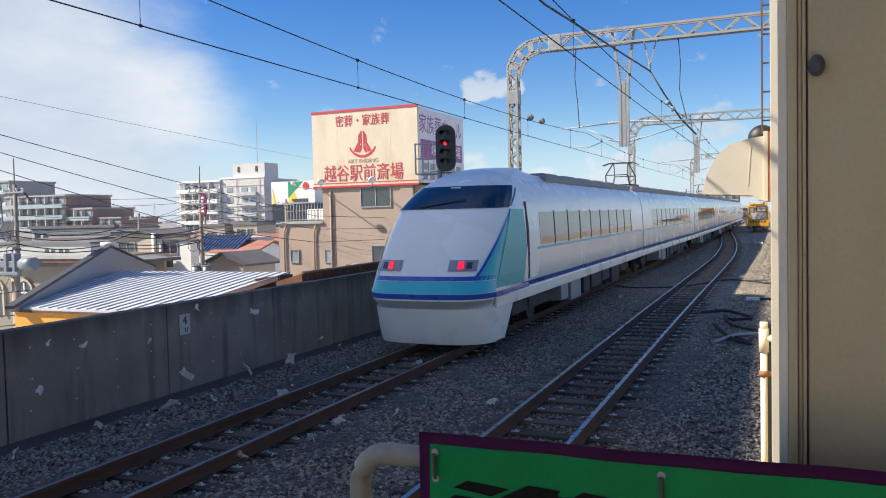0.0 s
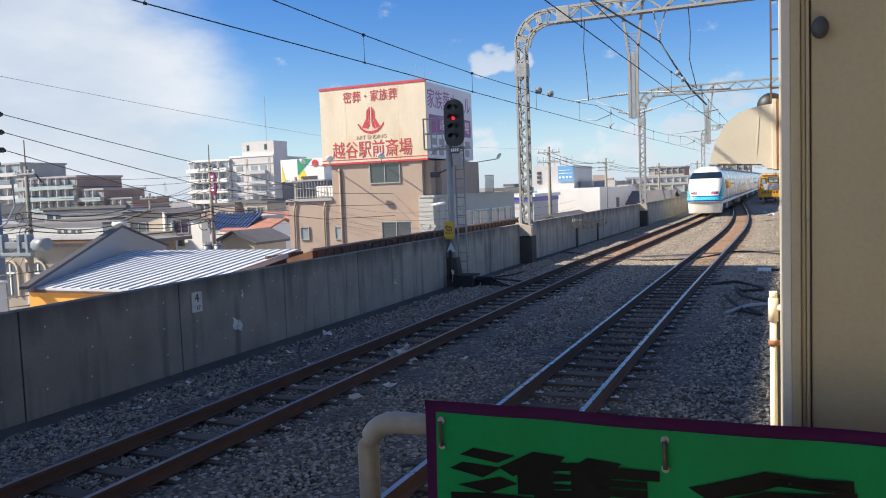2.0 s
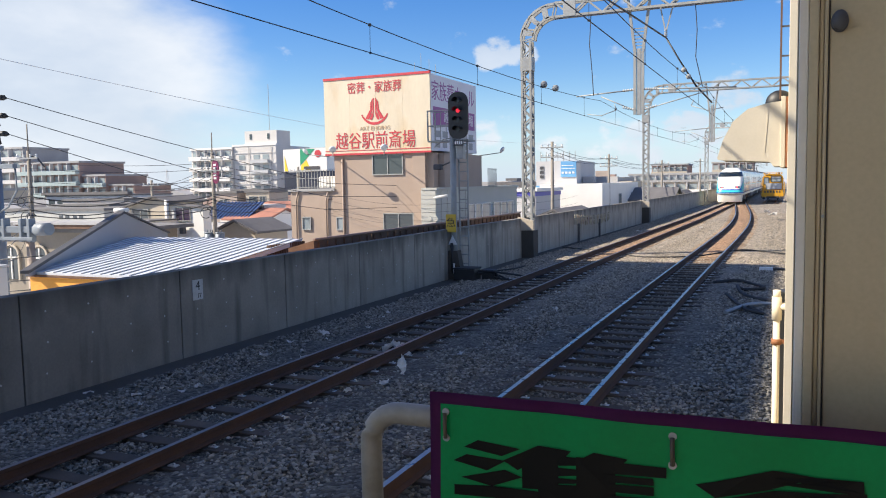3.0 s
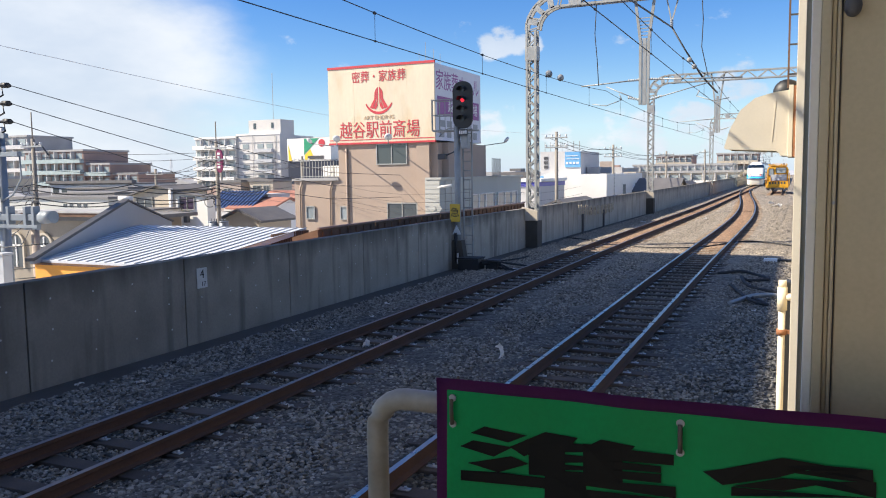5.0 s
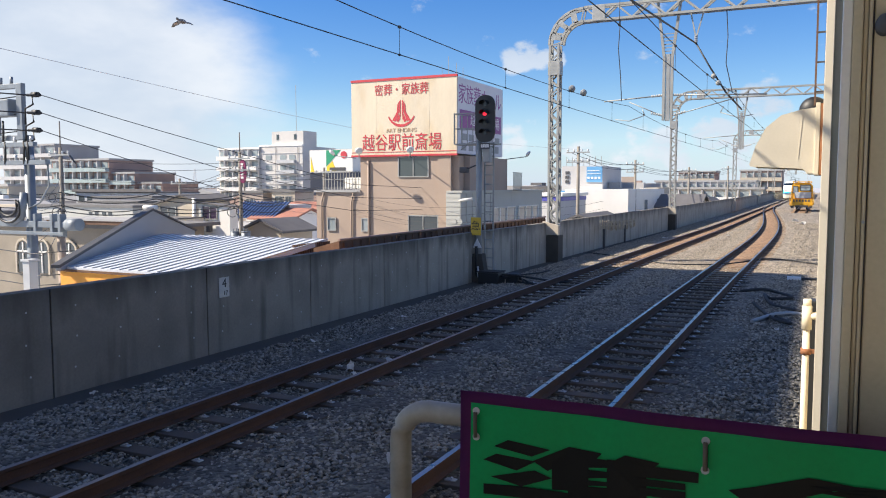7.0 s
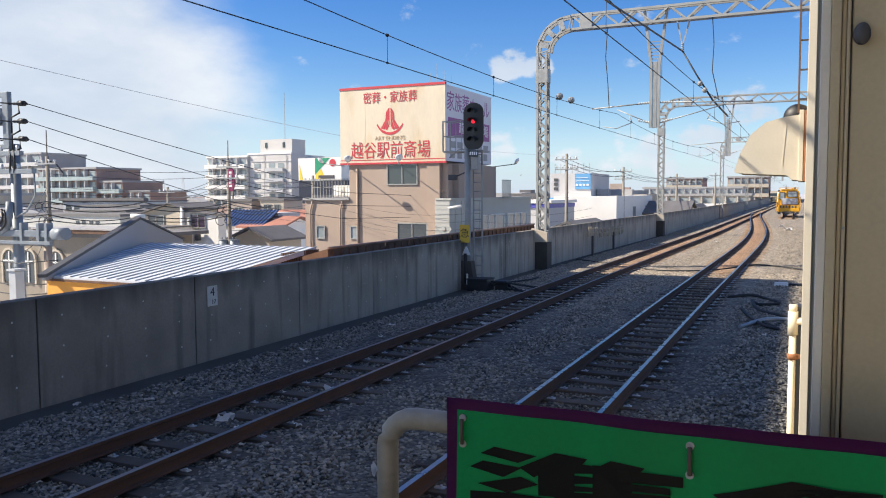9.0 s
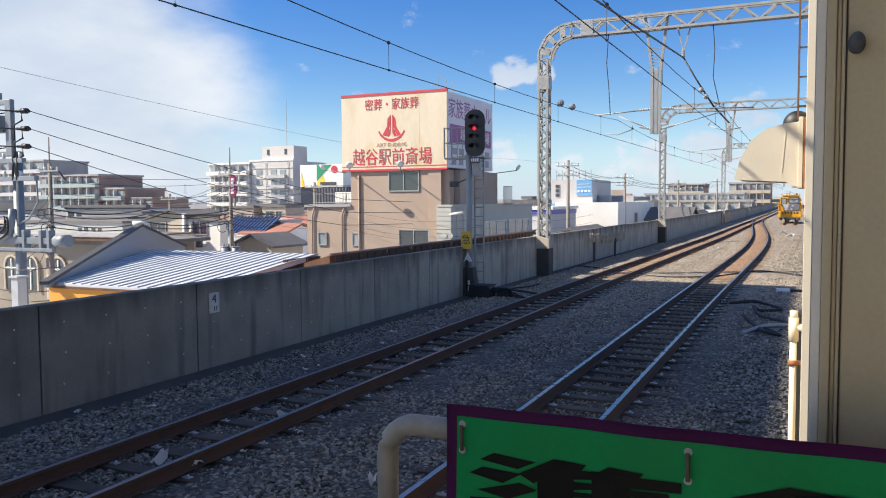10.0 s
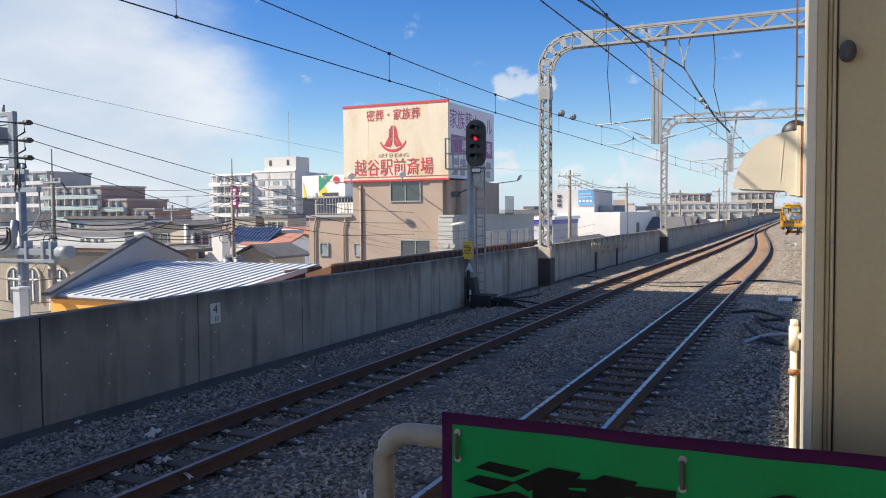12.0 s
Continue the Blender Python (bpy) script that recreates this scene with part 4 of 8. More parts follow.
def head_car():
    car = thing("train_head_car", "white express train head car with sloping nose and teal band", "train car", group="cars of the express train")
    # shell: rows of the nose drawn back along the sides to the full body
    bm = bmesh.new()
    zs = [z for z, _, _ in NOSE if z >= 1.0]
    nu = 24
    rows = []
    for z in zs:
        rows.append([bm.verts.new(nose_point(z, -1 + 2 * j / nu)) for j in range(nu + 1)])
    for a, b in zip(rows, rows[1:]):
        for j in range(nu):
            f = bm.faces.new((a[j], a[j + 1], b[j + 1], b[j]))
            f.smooth = True
    # the sides and roof behind the nose
    def body_at(z):
        if z <= 3.86:
            return side_x(max(1.05, z))
        return {3.98: 0.72, 4.08: 0.45, 4.10: 0.20}.get(z, 0.5)
    for s in (0, nu):
        sg = -1 if s == 0 else 1
        back = []
        for r, z in zip(rows, zs):
            zz = min(z, 3.88) if z < 4.0 else 3.88 + (z - 3.98) * 0.1
            mid = bm.verts.new((sg * (body_at(z) if z < 3.2 else abs(r[s].co.x) * 0.5 + body_at(z) * 0.5), max(3.2, r[s].co.y + 0.6), z if z < 3.7 else zz + (z - zz) * 0.7))
            end = bm.verts.new((sg * body_at(z), 4.2 if z <= 3.35 else 8.6, zz))
            back.append((r[s], mid, end))
        for a, b in zip(back, back[1:]):
            for k in range(2):
                f = bm.faces.new((a[k], a[k + 1], b[k + 1], b[k]))
                f.smooth = True
        if s == 0:
            left_top = back[-1]
        else:
            for k in range(2):
                bm.faces.new((left_top[k], left_top[k + 1], back[-1][k + 1], back[-1][k])).smooth = True
    part("nose_shell", bm, "train_white", car)
    part("body", car_shell(4.2, CAR_L), "train_white", car)
    # windscreen
    bm = bmesh.new()
    nose_sheet(bm, 3.03, 3.56, -0.9, 0.9, 4, 20, 0.02, edge=lambda f: (-(0.93 - 0.05 * f), 0.93 - 0.05 * f))
    ws = part("windscreen", bm, "train_glass", car, "wide dark wraparound windscreen")
    bm = bmesh.new()
    for sg in (-1, 1):
        nose_sheet(bm, 3.06, 3.50, sg * 0.955, sg * 1.0, 2, 3, 0.025)
    part("side_window", bm, "train_glass", ws)
    bm = bmesh.new()
    tube(bm, [nose_point(3.05, -0.30) + Vector((0, -0.05, 0.02)), nose_point(3.22, 0.22) + Vector((0, -0.05, 0.02))], 0.014, 6)
    part("wiper", bm, "black", ws)
    bm = bmesh.new()
    p = nose_point(3.53, 0.0)
    box(bm, p.x - 0.13, p.x + 0.13, p.y - 0.05, p.y + 0.02, p.z - 0.03, p.z + 0.01, 0.01)
    part("top_lamp", bm, "mark_white", ws, "small pale lamp over the windscreen")
    # bands round the nose
    for z0, z1, m, lb, lf in ((1.13, 1.24, "train_blue", "dark blue stripe round the nose", 0.012), (1.25, 1.50, "train_aqua", "bright teal band round the nose", 0.008), (1.51, 1.60, "train_blue", "upper dark blue stripe", 0.012)):
        bm = bmesh.new()
        nose_sheet(bm, z0, z1, -1, 1, 2, 28, lf)
        part("nose_band", bm, m, car, lb)
    for sg in (-1, 1):
        # teal wedge that climbs the side behind the nose
        def edge(f, sg=sg):
            a = 0.60 + 0.40 * f ** 0.85
            return (sg * a, sg * 1.0)
        bm = bmesh.new()
        nose_sheet(bm, 1.52, 3.0, 0, 0, 10, 6, 0.012, edge=edge)
        part("teal_wedge", bm, "train_teal", car, "dark teal wedge on the nose's flank")
        bm = bmesh.new()
        nose_sheet(bm, 1.55, 3.0, 0, 0, 10, 1, 0.018, edge=lambda f, sg=sg: (sg * (0.555 + 0.40 * f ** 0.85), sg * (0.605 + 0.395 * f ** 0.85)))
        part("wedge_line", bm, "train_blue", car, "thin blue line along the teal wedge")
        # lamps
        bm = bmesh.new()
        nose_sheet(bm, 1.70, 1.93, sg * 0.24, sg * 0.58, 2, 6, 0.02)
        lc = part("lamp_case", bm, "lamp_case", car, "grey recessed lamp cluster")
        bm = bmesh.new()
        nose_sheet(bm, 1.74, 1.90, sg * 0.34, sg * 0.41, 2, 3, 0.035)
        part("tail_lamp", bm, "lamp_red", lc, "lit red tail lamp")
        bm = bmesh.new()
        nose_sheet(bm, 1.75, 1.88, sg * 0.44, sg * 0.51, 2, 3, 0.035)
        part("head_lamp", bm, "lamp_off", lc, "unlit headlamp")
        # door and window row
        part("door", skin(bmesh.new(), 3.36, 4.0, 1.34, 3.12, sg, 0.010), "train_skirt", car, "narrow crew door")
        part("door_edge", skin(bmesh.new(), 3.22, 3.36, 1.32, 3.18, sg, 0.02), "under", car, "dark door recess and handrail")
        windows(car, 4.3, 17.6, 9, sg)
        stripes(car, 0.95, CAR_L, sg)
        bm = prismed([(sg * 1.38, 0.78), (sg * 1.442, 0.78), (sg * 1.412, 3.3), (sg * 1.36, 3.3)], 1.13, 1.24, "z")
        part("stripe", bm, "train_blue", car, "dark blue stripe from the nose along the flank")
        part("white_corner", skin(bmesh.new(), 2.85, 3.2, 1.28, 2.1, sg, 0.020, n=3, slant0=0.3), "train_white", car)
        part("teal_side", skin(bmesh.new(), 0.82, 3.2, 1.28, 3.0, sg, 0.014, n=6, slant0=1.28, slant1=-0.15), "train_teal", car, "teal side panel before the door")
    # skirt
    bm = bmesh.new()
    nz = [(0.14, 0), (0.30, 0), (0.6, 0), (0.92, 0)]
    rows = []
    for z, _ in nz:
        row = [bm.verts.new(nose_point(z, -1 + 2 * j / 22)) for j in range(23)]
        rows.append(row)
    for a, b in zip(rows, rows[1:]):
        for j in range(22):
            bm.faces.new((a[j], a[j + 1], b[j + 1], b[j])).smooth = True
    for s, sg in ((0, -1), (22, 1)):
        prev = None
        for r, (z, _) in zip(rows, nz):
            e = bm.verts.new((sg * (1.32 + 0.05 * (z - 0.2)), 1.75 + 0.75 * (z - 0.2), z))
            if prev:
                bm.faces.new((prev[0], prev[1], e, r[s]))
            prev = (r[s], e)
    part("skirt", bm, "train_skirt", car, "white rounded skirt under the nose")
    bm = bmesh.new()
    nose_sheet(bm, 0.90, 1.10, -1, 1, 3, 24, 0.0)
    part("bumper", bm, "train_lip", car, "grey-white recessed lip under the blue stripe")
    for sg in (-1, 1):
        part("side_sill", boxed(sg * 1.31 - 0.08, sg * 1.31 + 0.08, 1.0, CAR_L, 0.86, 1.135, 0.03), "train_skirt", car)
    undercarriage(car, 1.5, CAR_L)
    roof_gear(car, 6.4, CAR_L)
    return car


def middle_car(pan):
    car = thing("train_car", "white express train car with a row of large windows", "train car", group="cars of the express train")
    part("body", car_shell(0, CAR_L), "train_white", car)
    bm = bmesh.new()
    prism(bm, [(x * 0.96, 0.95 + (z - 0.95) * 0.975) for x, z in body_ring()], -CAR_GAP, 0.0, "y")
    part("gangway", bm, "rubber", car, "dark rubber gangway between cars")
    for sg in (-1, 1):
        part("side_sill", boxed(sg * 1.31 - 0.08, sg * 1.31 + 0.08, 0.0, CAR_L, 0.86, 1.10, 0.03), "train_skirt", car)
    for sg in (-1, 1):
        windows(car, 2.6, CAR_L - 2.6, 10, sg)
        stripes(car, 0, CAR_L, sg)
        part("end_edge", skin(bmesh.new(), 0.0, 0.07, 1.1, 3.4, sg, 0.012), "mark_white", car)
    undercarriage(car, 0, CAR_L)
    roof_gear(car, 0, CAR_L)
    if pan:
        pantograph(car, 2.4)
    return car


TRAIN = [head_car()]
for k in range(1, 6):
    TRAIN.append(middle_car(k in (1, 3, 4)) if k in (1, 2) else copy_thing(TRAIN[1 if k in (3,) else 2], pose(0, 0, 0)))


# ---- overhead line ----
def lattice(bm, a, b, width, depth, n, chord=0.05, lace=0.03, across=Vector((0, 1, 0)), faces=(0, 1)):
    """A box lattice from a to b: four chords, zigzag lacing on the two wide faces, and on the narrow ones if asked."""
    a, b = Vector(a), Vector(b)
    d = (b - a).normalized()
    u = across.cross(d).normalized() * width / 2
    w = across * depth / 2
    for i in (-1, 1):
        for j in (-1, 1):
            bar(bm, a + i * u + j * w, b + i * u + j * w, chord)
    for j in (-1, 1):
        for k in range(n):
            p, q = a + (b - a) * k / n, a + (b - a) * (k + 1) / n
            s = 1 if k % 2 else -1
            bar(bm, p + s * u + j * w, q - s * u + j * w, lace)
    for i in (-1, 1) if 1 in faces else ():
        for k in range(n):
            p, q = a + (b - a) * k / n, a + (b - a) * (k + 1) / n
            s = 1 if k % 2 else -1
            bar(bm, p + i * u + s * w, q + i * u - s * w, lace)
    return bm


def portal(y, top, right, detail=True):
    """A lattice gantry over the tracks: post at the wall, rounded corner, beam, hanging post between the tracks."""
    x = -9.92 + drift(y)
    g = thing("catenary_gantry", "grey steel lattice gantry over the railway tracks", "gantry", (x, y, 0), group="overhead line gantries")
    n = 26 if detail else 14
    b = bmesh.new()
    lattice(b, (0, 0, -0.35), (0, 0, top - 1.1), 0.36, 0.34, n, 0.085, 0.05)
    part("post", b, "steel_grey", g)
    part("joint_plate", boxed(-0.25, 0.25, -0.21, 0.21, top - 2.3, top - 1.75, 0.01), "galvanised", g)
    # rounded corner
    b = bmesh.new()
    for dy in (-0.17, 0.17):
        for r0, k in ((1.39, 0), (0.88, 1)):
            pts = []
            for i in range(9):
                a = math.pi - math.pi / 2 * i / 8
                pts.append(Vector((1.18 + r0 * math.cos(a), dy, top - 1.1 + (r0 - 0.05) * math.sin(a))))
            for p, q in zip(pts, pts[1:]):
                bar(b, p, q, 0.09)
        for i in range(8):
            a = math.pi - math.pi / 2 * (i + 0.5) / 8
            c = math.pi - math.pi / 2 * (i + (1.1 if i % 2 else -0.1)) / 8
            bar(b, (1.18 + 0.88 * math.cos(a), dy, top - 1.1 + 0.83 * math.sin(a)), (1.18 + 1.39 * math.cos(c), dy, top - 1.1 + 1.34 * math.sin(c)), 0.045)
    for a in (math.pi, math.pi * 0.75, math.pi * 0.5):
        bar(b, (1.18 + 1.39 * math.cos(a), -0.17, top - 1.1 + 1.34 * math.sin(a)), (1.18 + 1.39 * math.cos(a), 0.17, top - 1.1 + 1.34 * math.sin(a)), 0.06)
    part("corner", b, "steel_grey", g)
    # gusset plates that stiffen the corner, and the splice where the beam begins
    for i, a in enumerate((0.60, 0.76, 0.92)):
        b = bmesh.new()
        a0, a1 = math.pi * (a - 0.028), math.pi * (a + 0.028)
        o = [(1.18 + r * math.cos(c), top - 1.1 + (r - 0.05) * math.sin(c)) for r, c in ((0.88, a0), (1.38, a0), (1.38, a1), (0.88, a1))]
        prism(b, o, -0.215, -0.19, "y")
        part("gusset", b, "galvanised", g)
    part("splice_plate", boxed(1.55, 2.05, -0.205, -0.18, top - 0.30, top + 0.30, 0.01), "galvanised", g)
    b = bmesh.new()
    lattice(b, (1.2, 0, top), (right - x, 0, top), 0.54, 0.30, int((right - x - 1.2) / 0.62), 0.09, 0.065, faces=(0,))
    part("beam", b, "steel_grey", g)
    # hanging post between the tracks
    b = bmesh.new()
    hx = 4.47
    for s in (-1, 1):
        bar(b, (hx + s * 0.42, 0, top + 0.2), (hx + s * 0.15, 0, top - 1.9), 0.10)
        bar(b, (hx + s * 0.15, 0, top - 1.9), (hx + s * 0.15, 0, 5.4), 0.10)
    for k in range(8):
        z = top - 1.0 - k * 0.13
        bar(b, (hx - 0.24 + 0.012 * k, 0, z), (hx + 0.24 - 0.012 * k, 0, z), 0.03)
    bar(b, (hx - 0.42, 0, top - 0.3), (hx + 0.42, 0, top - 0.3), 0.05)
    part("hanging_post", b, "steel_grey", g)
    part("post_foot", boxed(hx - 0.08, hx + 0.08, -0.03, 0.05, 5.38, 7.9, 0.01), "galvanised", g)
    # cantilever arms for the wires
    for side, wx in ((-1, FAR_X + drift(y) - x), (1, NEAR_X + 0.1 - x)):
        b = bmesh.new()
        base = hx + side * 0.13
        tube(b, [(base, 0, 6.35), (wx + side * 1.0, 0, 6.22)], 0.026, 8)
        tube(b, [(base, 0, 5.55), (wx, 0, 6.15)], 0.02, 8)
        tube(b, [(wx - side * 0.6, 0, 5.62), (wx, 0, 5.42), (wx + side * 0.55, 0, 5.5)], 0.018, 6)
        tube(b, [(wx - side * 0.6, 0, 5.62), (wx - side * 0.5, 0, 5.85)], 0.018, 6)
        arm = part("cantilever", b, "galvanised", g)
        for zz, z2, tt in ((6.35, 6.33, 0), (5.60, 5.72, 1)):
            b = bmesh.new()
            for k in range(5):
                c = base + side * (0.12 + 0.09 * k)
                disc(b, (c, 0, zz + (z2 - zz) * k / 5 if not tt else zz + 0.022 * k), 0.05, 0.05, "x", 10)
            part("insulator", b, "plate_grey", arm, "pale grey ribbed insulator")
    if detail:
        b = bmesh.new()
        prism(b, [(-0.35, 0.9), (0.32, 0.9), (0.32, 1.28), (-0.35, 1.45)], -0.42, -0.2, "y")
        part("bracket", b, "beige_wall", g, "tan concrete bracket at the post's foot")
        part("footing", boxed(-0.42, 0.3, -0.35, 0.3, -0.5, 0.88, 0.02), "concrete_dark", g)
    return g


GANTRIES = (31.3, 57.9, 101.5, 145.0, 190.0)
for i, gy in enumerate(GANTRIES):
    portal(gy, 9.66 if i == 0 else 9.22, 6.5, i < 2)


def line_wires(name, fx, z_contact, z_carry, label):
    w = thing(name, label, "overhead wire")
    spans = [4.7] + list(GANTRIES) + [235.0]
    b = bmesh.new()
    pts = [(fx(y), y, z_contact) for y in np.linspace(-22, 235, 48)]
    tube(b, pts, 0.0095, 5)
    part("contact_wire", b, "wire", w)
    b = bmesh.new()
    d = bmesh.new()
    line = []
    ends = [-21.9] + spans
    for a, c in zip(ends, ends[1:]):
        q = []
        for k in range(13):
            f = k / 12
            q.append((fx(a + (c - a) * f), a + (c - a) * f, z_carry - 0.32 * 4 * f * (1 - f)))
        line.extend(q if not line else q[1:])
        n = 5
        for k in range(n):
            f = (k + 0.5) / n
            y = a + (c - a) * f
            zc = z_carry - 0.32 * 4 * f * (1 - f)
            tube(d, [(fx(y), y, z_contact), (fx(y), y, zc)], 0.005, 4)
            disc(d, (fx(y), y - 0.015, zc), 0.032, 0.03, "y", 8)
            disc(d, (fx(y), y - 0.015, z_contact), 0.022, 0.03, "y", 8)
    tube(b, line, 0.0095, 5)
    part("carrier_wire", b, "wire", w)
    tagged(part("droppers", d, "wire", w), kind="stuff")
    return w


line_wires("overhead_wire", lambda y: far_x(y) - 0.02, 5.24, 6.0, "thin dark contact and carrier wires over the main track")
line_wires("overhead_wire", lambda y: near_x(y), 5.42, 6.25, "thin dark contact and carrier wires over the platform track")


def feeder(name, pts, r, label, sag=0.0, parent=None, m="wire"):
    b = bmesh.new()
    for a, c in zip(pts, pts[1:]):
        a, c = Vector(a), Vector(c)
        q = []
        for k in range(15):
            f = k / 14
            p = a.lerp(c, f)
            p.z -= sag * 4 * f * (1 - f)
            q.append(p)
        tube(b, q, r, 5)
    return single(name, b, m, label, "cable")


# slack jumper leads and a branch feeder with insulators at the first gantry
feeder("jumper_lead", [(-7.24, 31.25, 9.4), (-7.30, 31.22, 8.2), (-7.20, 31.2, 7.2), (-7.14, 31.2, 6.2)], 0.018, "thin dark jumper lead hanging from the gantry beam")
feeder("jumper_lead", [(-3.33, 31.25, 9.4), (-3.26, 31.22, 8.4), (-3.30, 31.2, 7.4), (-3.05, 31.2, 6.3)], 0.018, "thin dark jumper lead hanging from the gantry beam")


def branch_feeder():
    w = thing("branch_feeder", "taut black feeder with two round insulators at the gantry", "cable")
    b = bmesh.new()
    tube(b, [(-5.6, -6.0, 8.35), (-5.41, 20.0, 8.24), (-4.39, 31.3, 8.22)], 0.03, 6)
    tube(b, [(-4.39, 31.3, 8.22), (-3.9, 31.35, 7.35), (-3.28, 31.4, 6.33), (-2.96, 34.0, 5.95)], 0.035, 6)
    part("cable", b, "wire", w)
    for f in (0.0, 1.0):
        b = bmesh.new()
        c = Vector((-3.74 + 0.17 * f, 31.36, 6.98 - 0.26 * f))
        bmesh.ops.create_uvsphere(b, u_segments=12, v_segments=8, radius=0.1, matrix=Matrix.Translation(c))
        part("insulator", b, "steel_grey", w, "round grey insulator")
    b = bmesh.new()
    bar(b, (-4.62, 31.3, 9.45), (-4.42, 31.3, 8.5), 0.05)
    bar(b, (-4.12, 31.3, 9.45), (-4.38, 31.3, 8.5), 0.05)
    for k in range(4):
        disc(b, (-4.40, 31.3, 8.47 - 0.07 * k), 0.06, 0.04, "z", 10)
    part("bracket", b, "galvanised", w)
    for f in (0, 1):
        b = bmesh.new()
        bmesh.ops.create_uvsphere(b, u_segments=12, v_segments=8, radius=0.11, matrix=Matrix.Translation((far_x(24) - 0.02, 23.6 + 1.3 * f, 5.83 + 0.02 * f)))
        part("insulator", b, "steel_grey", w, "round grey insulator on the carrier wire")


branch_feeder()


# ---- railway signal by the wall ----
def signal():
    s = thing("railway_signal", "black railway signal showing red on a grey pole", "railway signal", (-9.97, 23.6, -0.3))
    part("pole", tubed([(0, 0, 0), (0, 0, 4.65)], 0.10, 14), "steel_grey", s)
    b = bmesh.new()
    prism(b, [(-0.32, 0), (0.32, 0), (0.16, 1.0), (-0.16, 1.0)], -0.16, 0.16, "y")
    part("foot", b, "concrete_dark", s, "tapered concrete foot")
    HX = 0.29  # the head stands east of the pole
    # oval backing plate with four hooded lenses
    b = bmesh.new()
    cz, hw, hh = 5.32, 0.34, 0.74
    out = [(HX + math.copysign(hw * abs(math.cos(a)) ** 0.8, math.cos(a)), cz + math.copysign((hh - hw) if abs(math.sin(a)) > 0.02 else 0, math.sin(a)) + hw * math.sin(a)) for a in [2 * math.pi * (k + 0.5) / 28 for k in range(28)]]
    prism(b, out, -0.22, -0.17, "y")
    plate = part("backing_plate", b, "black", s, "tall oval black backing plate")
    part("lamp_body", boxed(HX - 0.18, HX + 0.18, -0.17, 0.12, cz - 0.62, cz + 0.62, 0.03), "black", s)
    for k in range(4):
        z = cz + 0.45 - 0.3 * k
        b = bmesh.new()
        disc(b, (HX, -0.25, z), 0.062, 0.03, "y", 18)
        lens = part("lens", b, "lamp_red" if k == 1 else "lamp_off", plate, "lit red lens" if k == 1 else "unlit dark lens")
        b = bmesh.new()
        n = 10
        ring0 = [(HX + 0.12 * math.cos(a), z + 0.12 * math.sin(a)) for a in [math.pi * (i / n) for i in range(n + 1)]]
        ring1 = [(HX + 0.13 * math.cos(a), z + 0.13 * math.sin(a)) for a in [math.pi * (i / n) for i in range(n + 1)]]
        prism(b, ring1 + ring0[::-1], -0.47, -0.22, "y")
        part("visor", b, "black", plate)
    # ladder
    b = bmesh.new()
    for x in (0.10, 0.40):
        bar(b, (x, 0.25, 0.0), (x, 0.25, 4.6), 0.045)
    for k in range(15):
        bar(b, (0.10, 0.25, 0.25 + 0.3 * k), (0.40, 0.25, 0.25 + 0.3 * k), 0.03)
    part("ladder", b, "steel_grey", s)
    b = bmesh.new()
    box(b, -0.85, 0.55, -0.05, 0.55, 4.52, 4.57)
    for x in (-0.85, -0.02):
        for y in (-0.05, 0.53):
            bar(b, (x, y, 4.55), (x, y, 5.55), 0.04)
    for z in (5.05, 5.53):
        bar(b, (-0.85, 0.53, z), (-0.02, 0.53, z), 0.03)
        bar(b, (-0.85, -0.05, z), (-0.85, 0.53, z), 0.03)
        bar(b, (-0.85, -0.05, z), (-0.02, -0.05, z), 0.03)
    for k in range(5):
        bar(b, (-0.85 + 0.2 * k, 0.53, 4.55), (-0.85 + 0.2 * k, 0.53, 5.53), 0.02)
    bar(b, (0.05, 0.1, 4.55), (0.25, 0.1, 6.0), 0.05)
    part("platform_cage", b, "steel_grey", s, "small service platform with railings")
    part("head_bracket", tubed([(0.0, 0, 4.6), (0.05, -0.1, 4.75), (0.3, -0.05, 4.9)], 0.04, 8), "dark_trim", s)
    part("relay_box", boxed(0.16, 0.40, -0.1, 0.12, 3.95, 4.42, 0.02), "galvanised", s)
    bx = part("number_box", boxed(0.16, 0.46, -0.28, -0.20, 4.36, 4.56, 0.01), "dark_trim", s, "dark plate with a row of pale marks")
    b = bmesh.new()
    for k in range(4):
        box(b, 0.19 + 0.07 * k, 0.235 + 0.07 * k, -0.285, -0.2805, 4.41, 4.51)
    part("mark_bars", b, "mark_white", bx)
    # yellow plate with one character, built of strokes
    y = part("warning_plate", boxed(-0.22, 0.13, -0.16, -0.135, 1.60, 2.18, 0.008), "plate_yellow", s, "yellow enamel plate with one black character")
    text_part("character", "急", 0.33, (-0.045, -0.1605, 1.89), y, "black", turn=0)
    b = bmesh.new()
    prism(b, [(-0.15, 1.20), (0.15, 1.20), (0.0, 1.50)], -0.155, -0.13, "y")
    part("triangle_plate", b, "mark_white", s, "small white triangle plate")
    part("marker_post", tubed([(-0.03, -0.14, 0.3), (-0.03, -0.14, 1.25)], 0.055, 10), "black", s)
    b = bmesh.new()
    box(b, 0.02, 0.07, -0.2, -0.14, 0.25, 0.6)
    part("white_tag", b, "mark_white", s)
    # CCTV-like horn and small camera arm
    b = bmesh.new()
    tube(b, [(0.0, 0, 3.9), (-0.35, -0.1, 3.75)], 0.025, 6)
    box(b, -0.62, -0.34, -0.2, -0.02, 3.62, 3.80, 0.03)
    part("small_camera", b, "dark_trim", s)
    b = bmesh.new()
    tube(b, [(-0.6, -0.1, 4.35), (-0.3, -0.05, 4.6), (0.05, -0.05, 4.62)], 0.02, 6)
    part("conduit", b, "steel_grey", s)


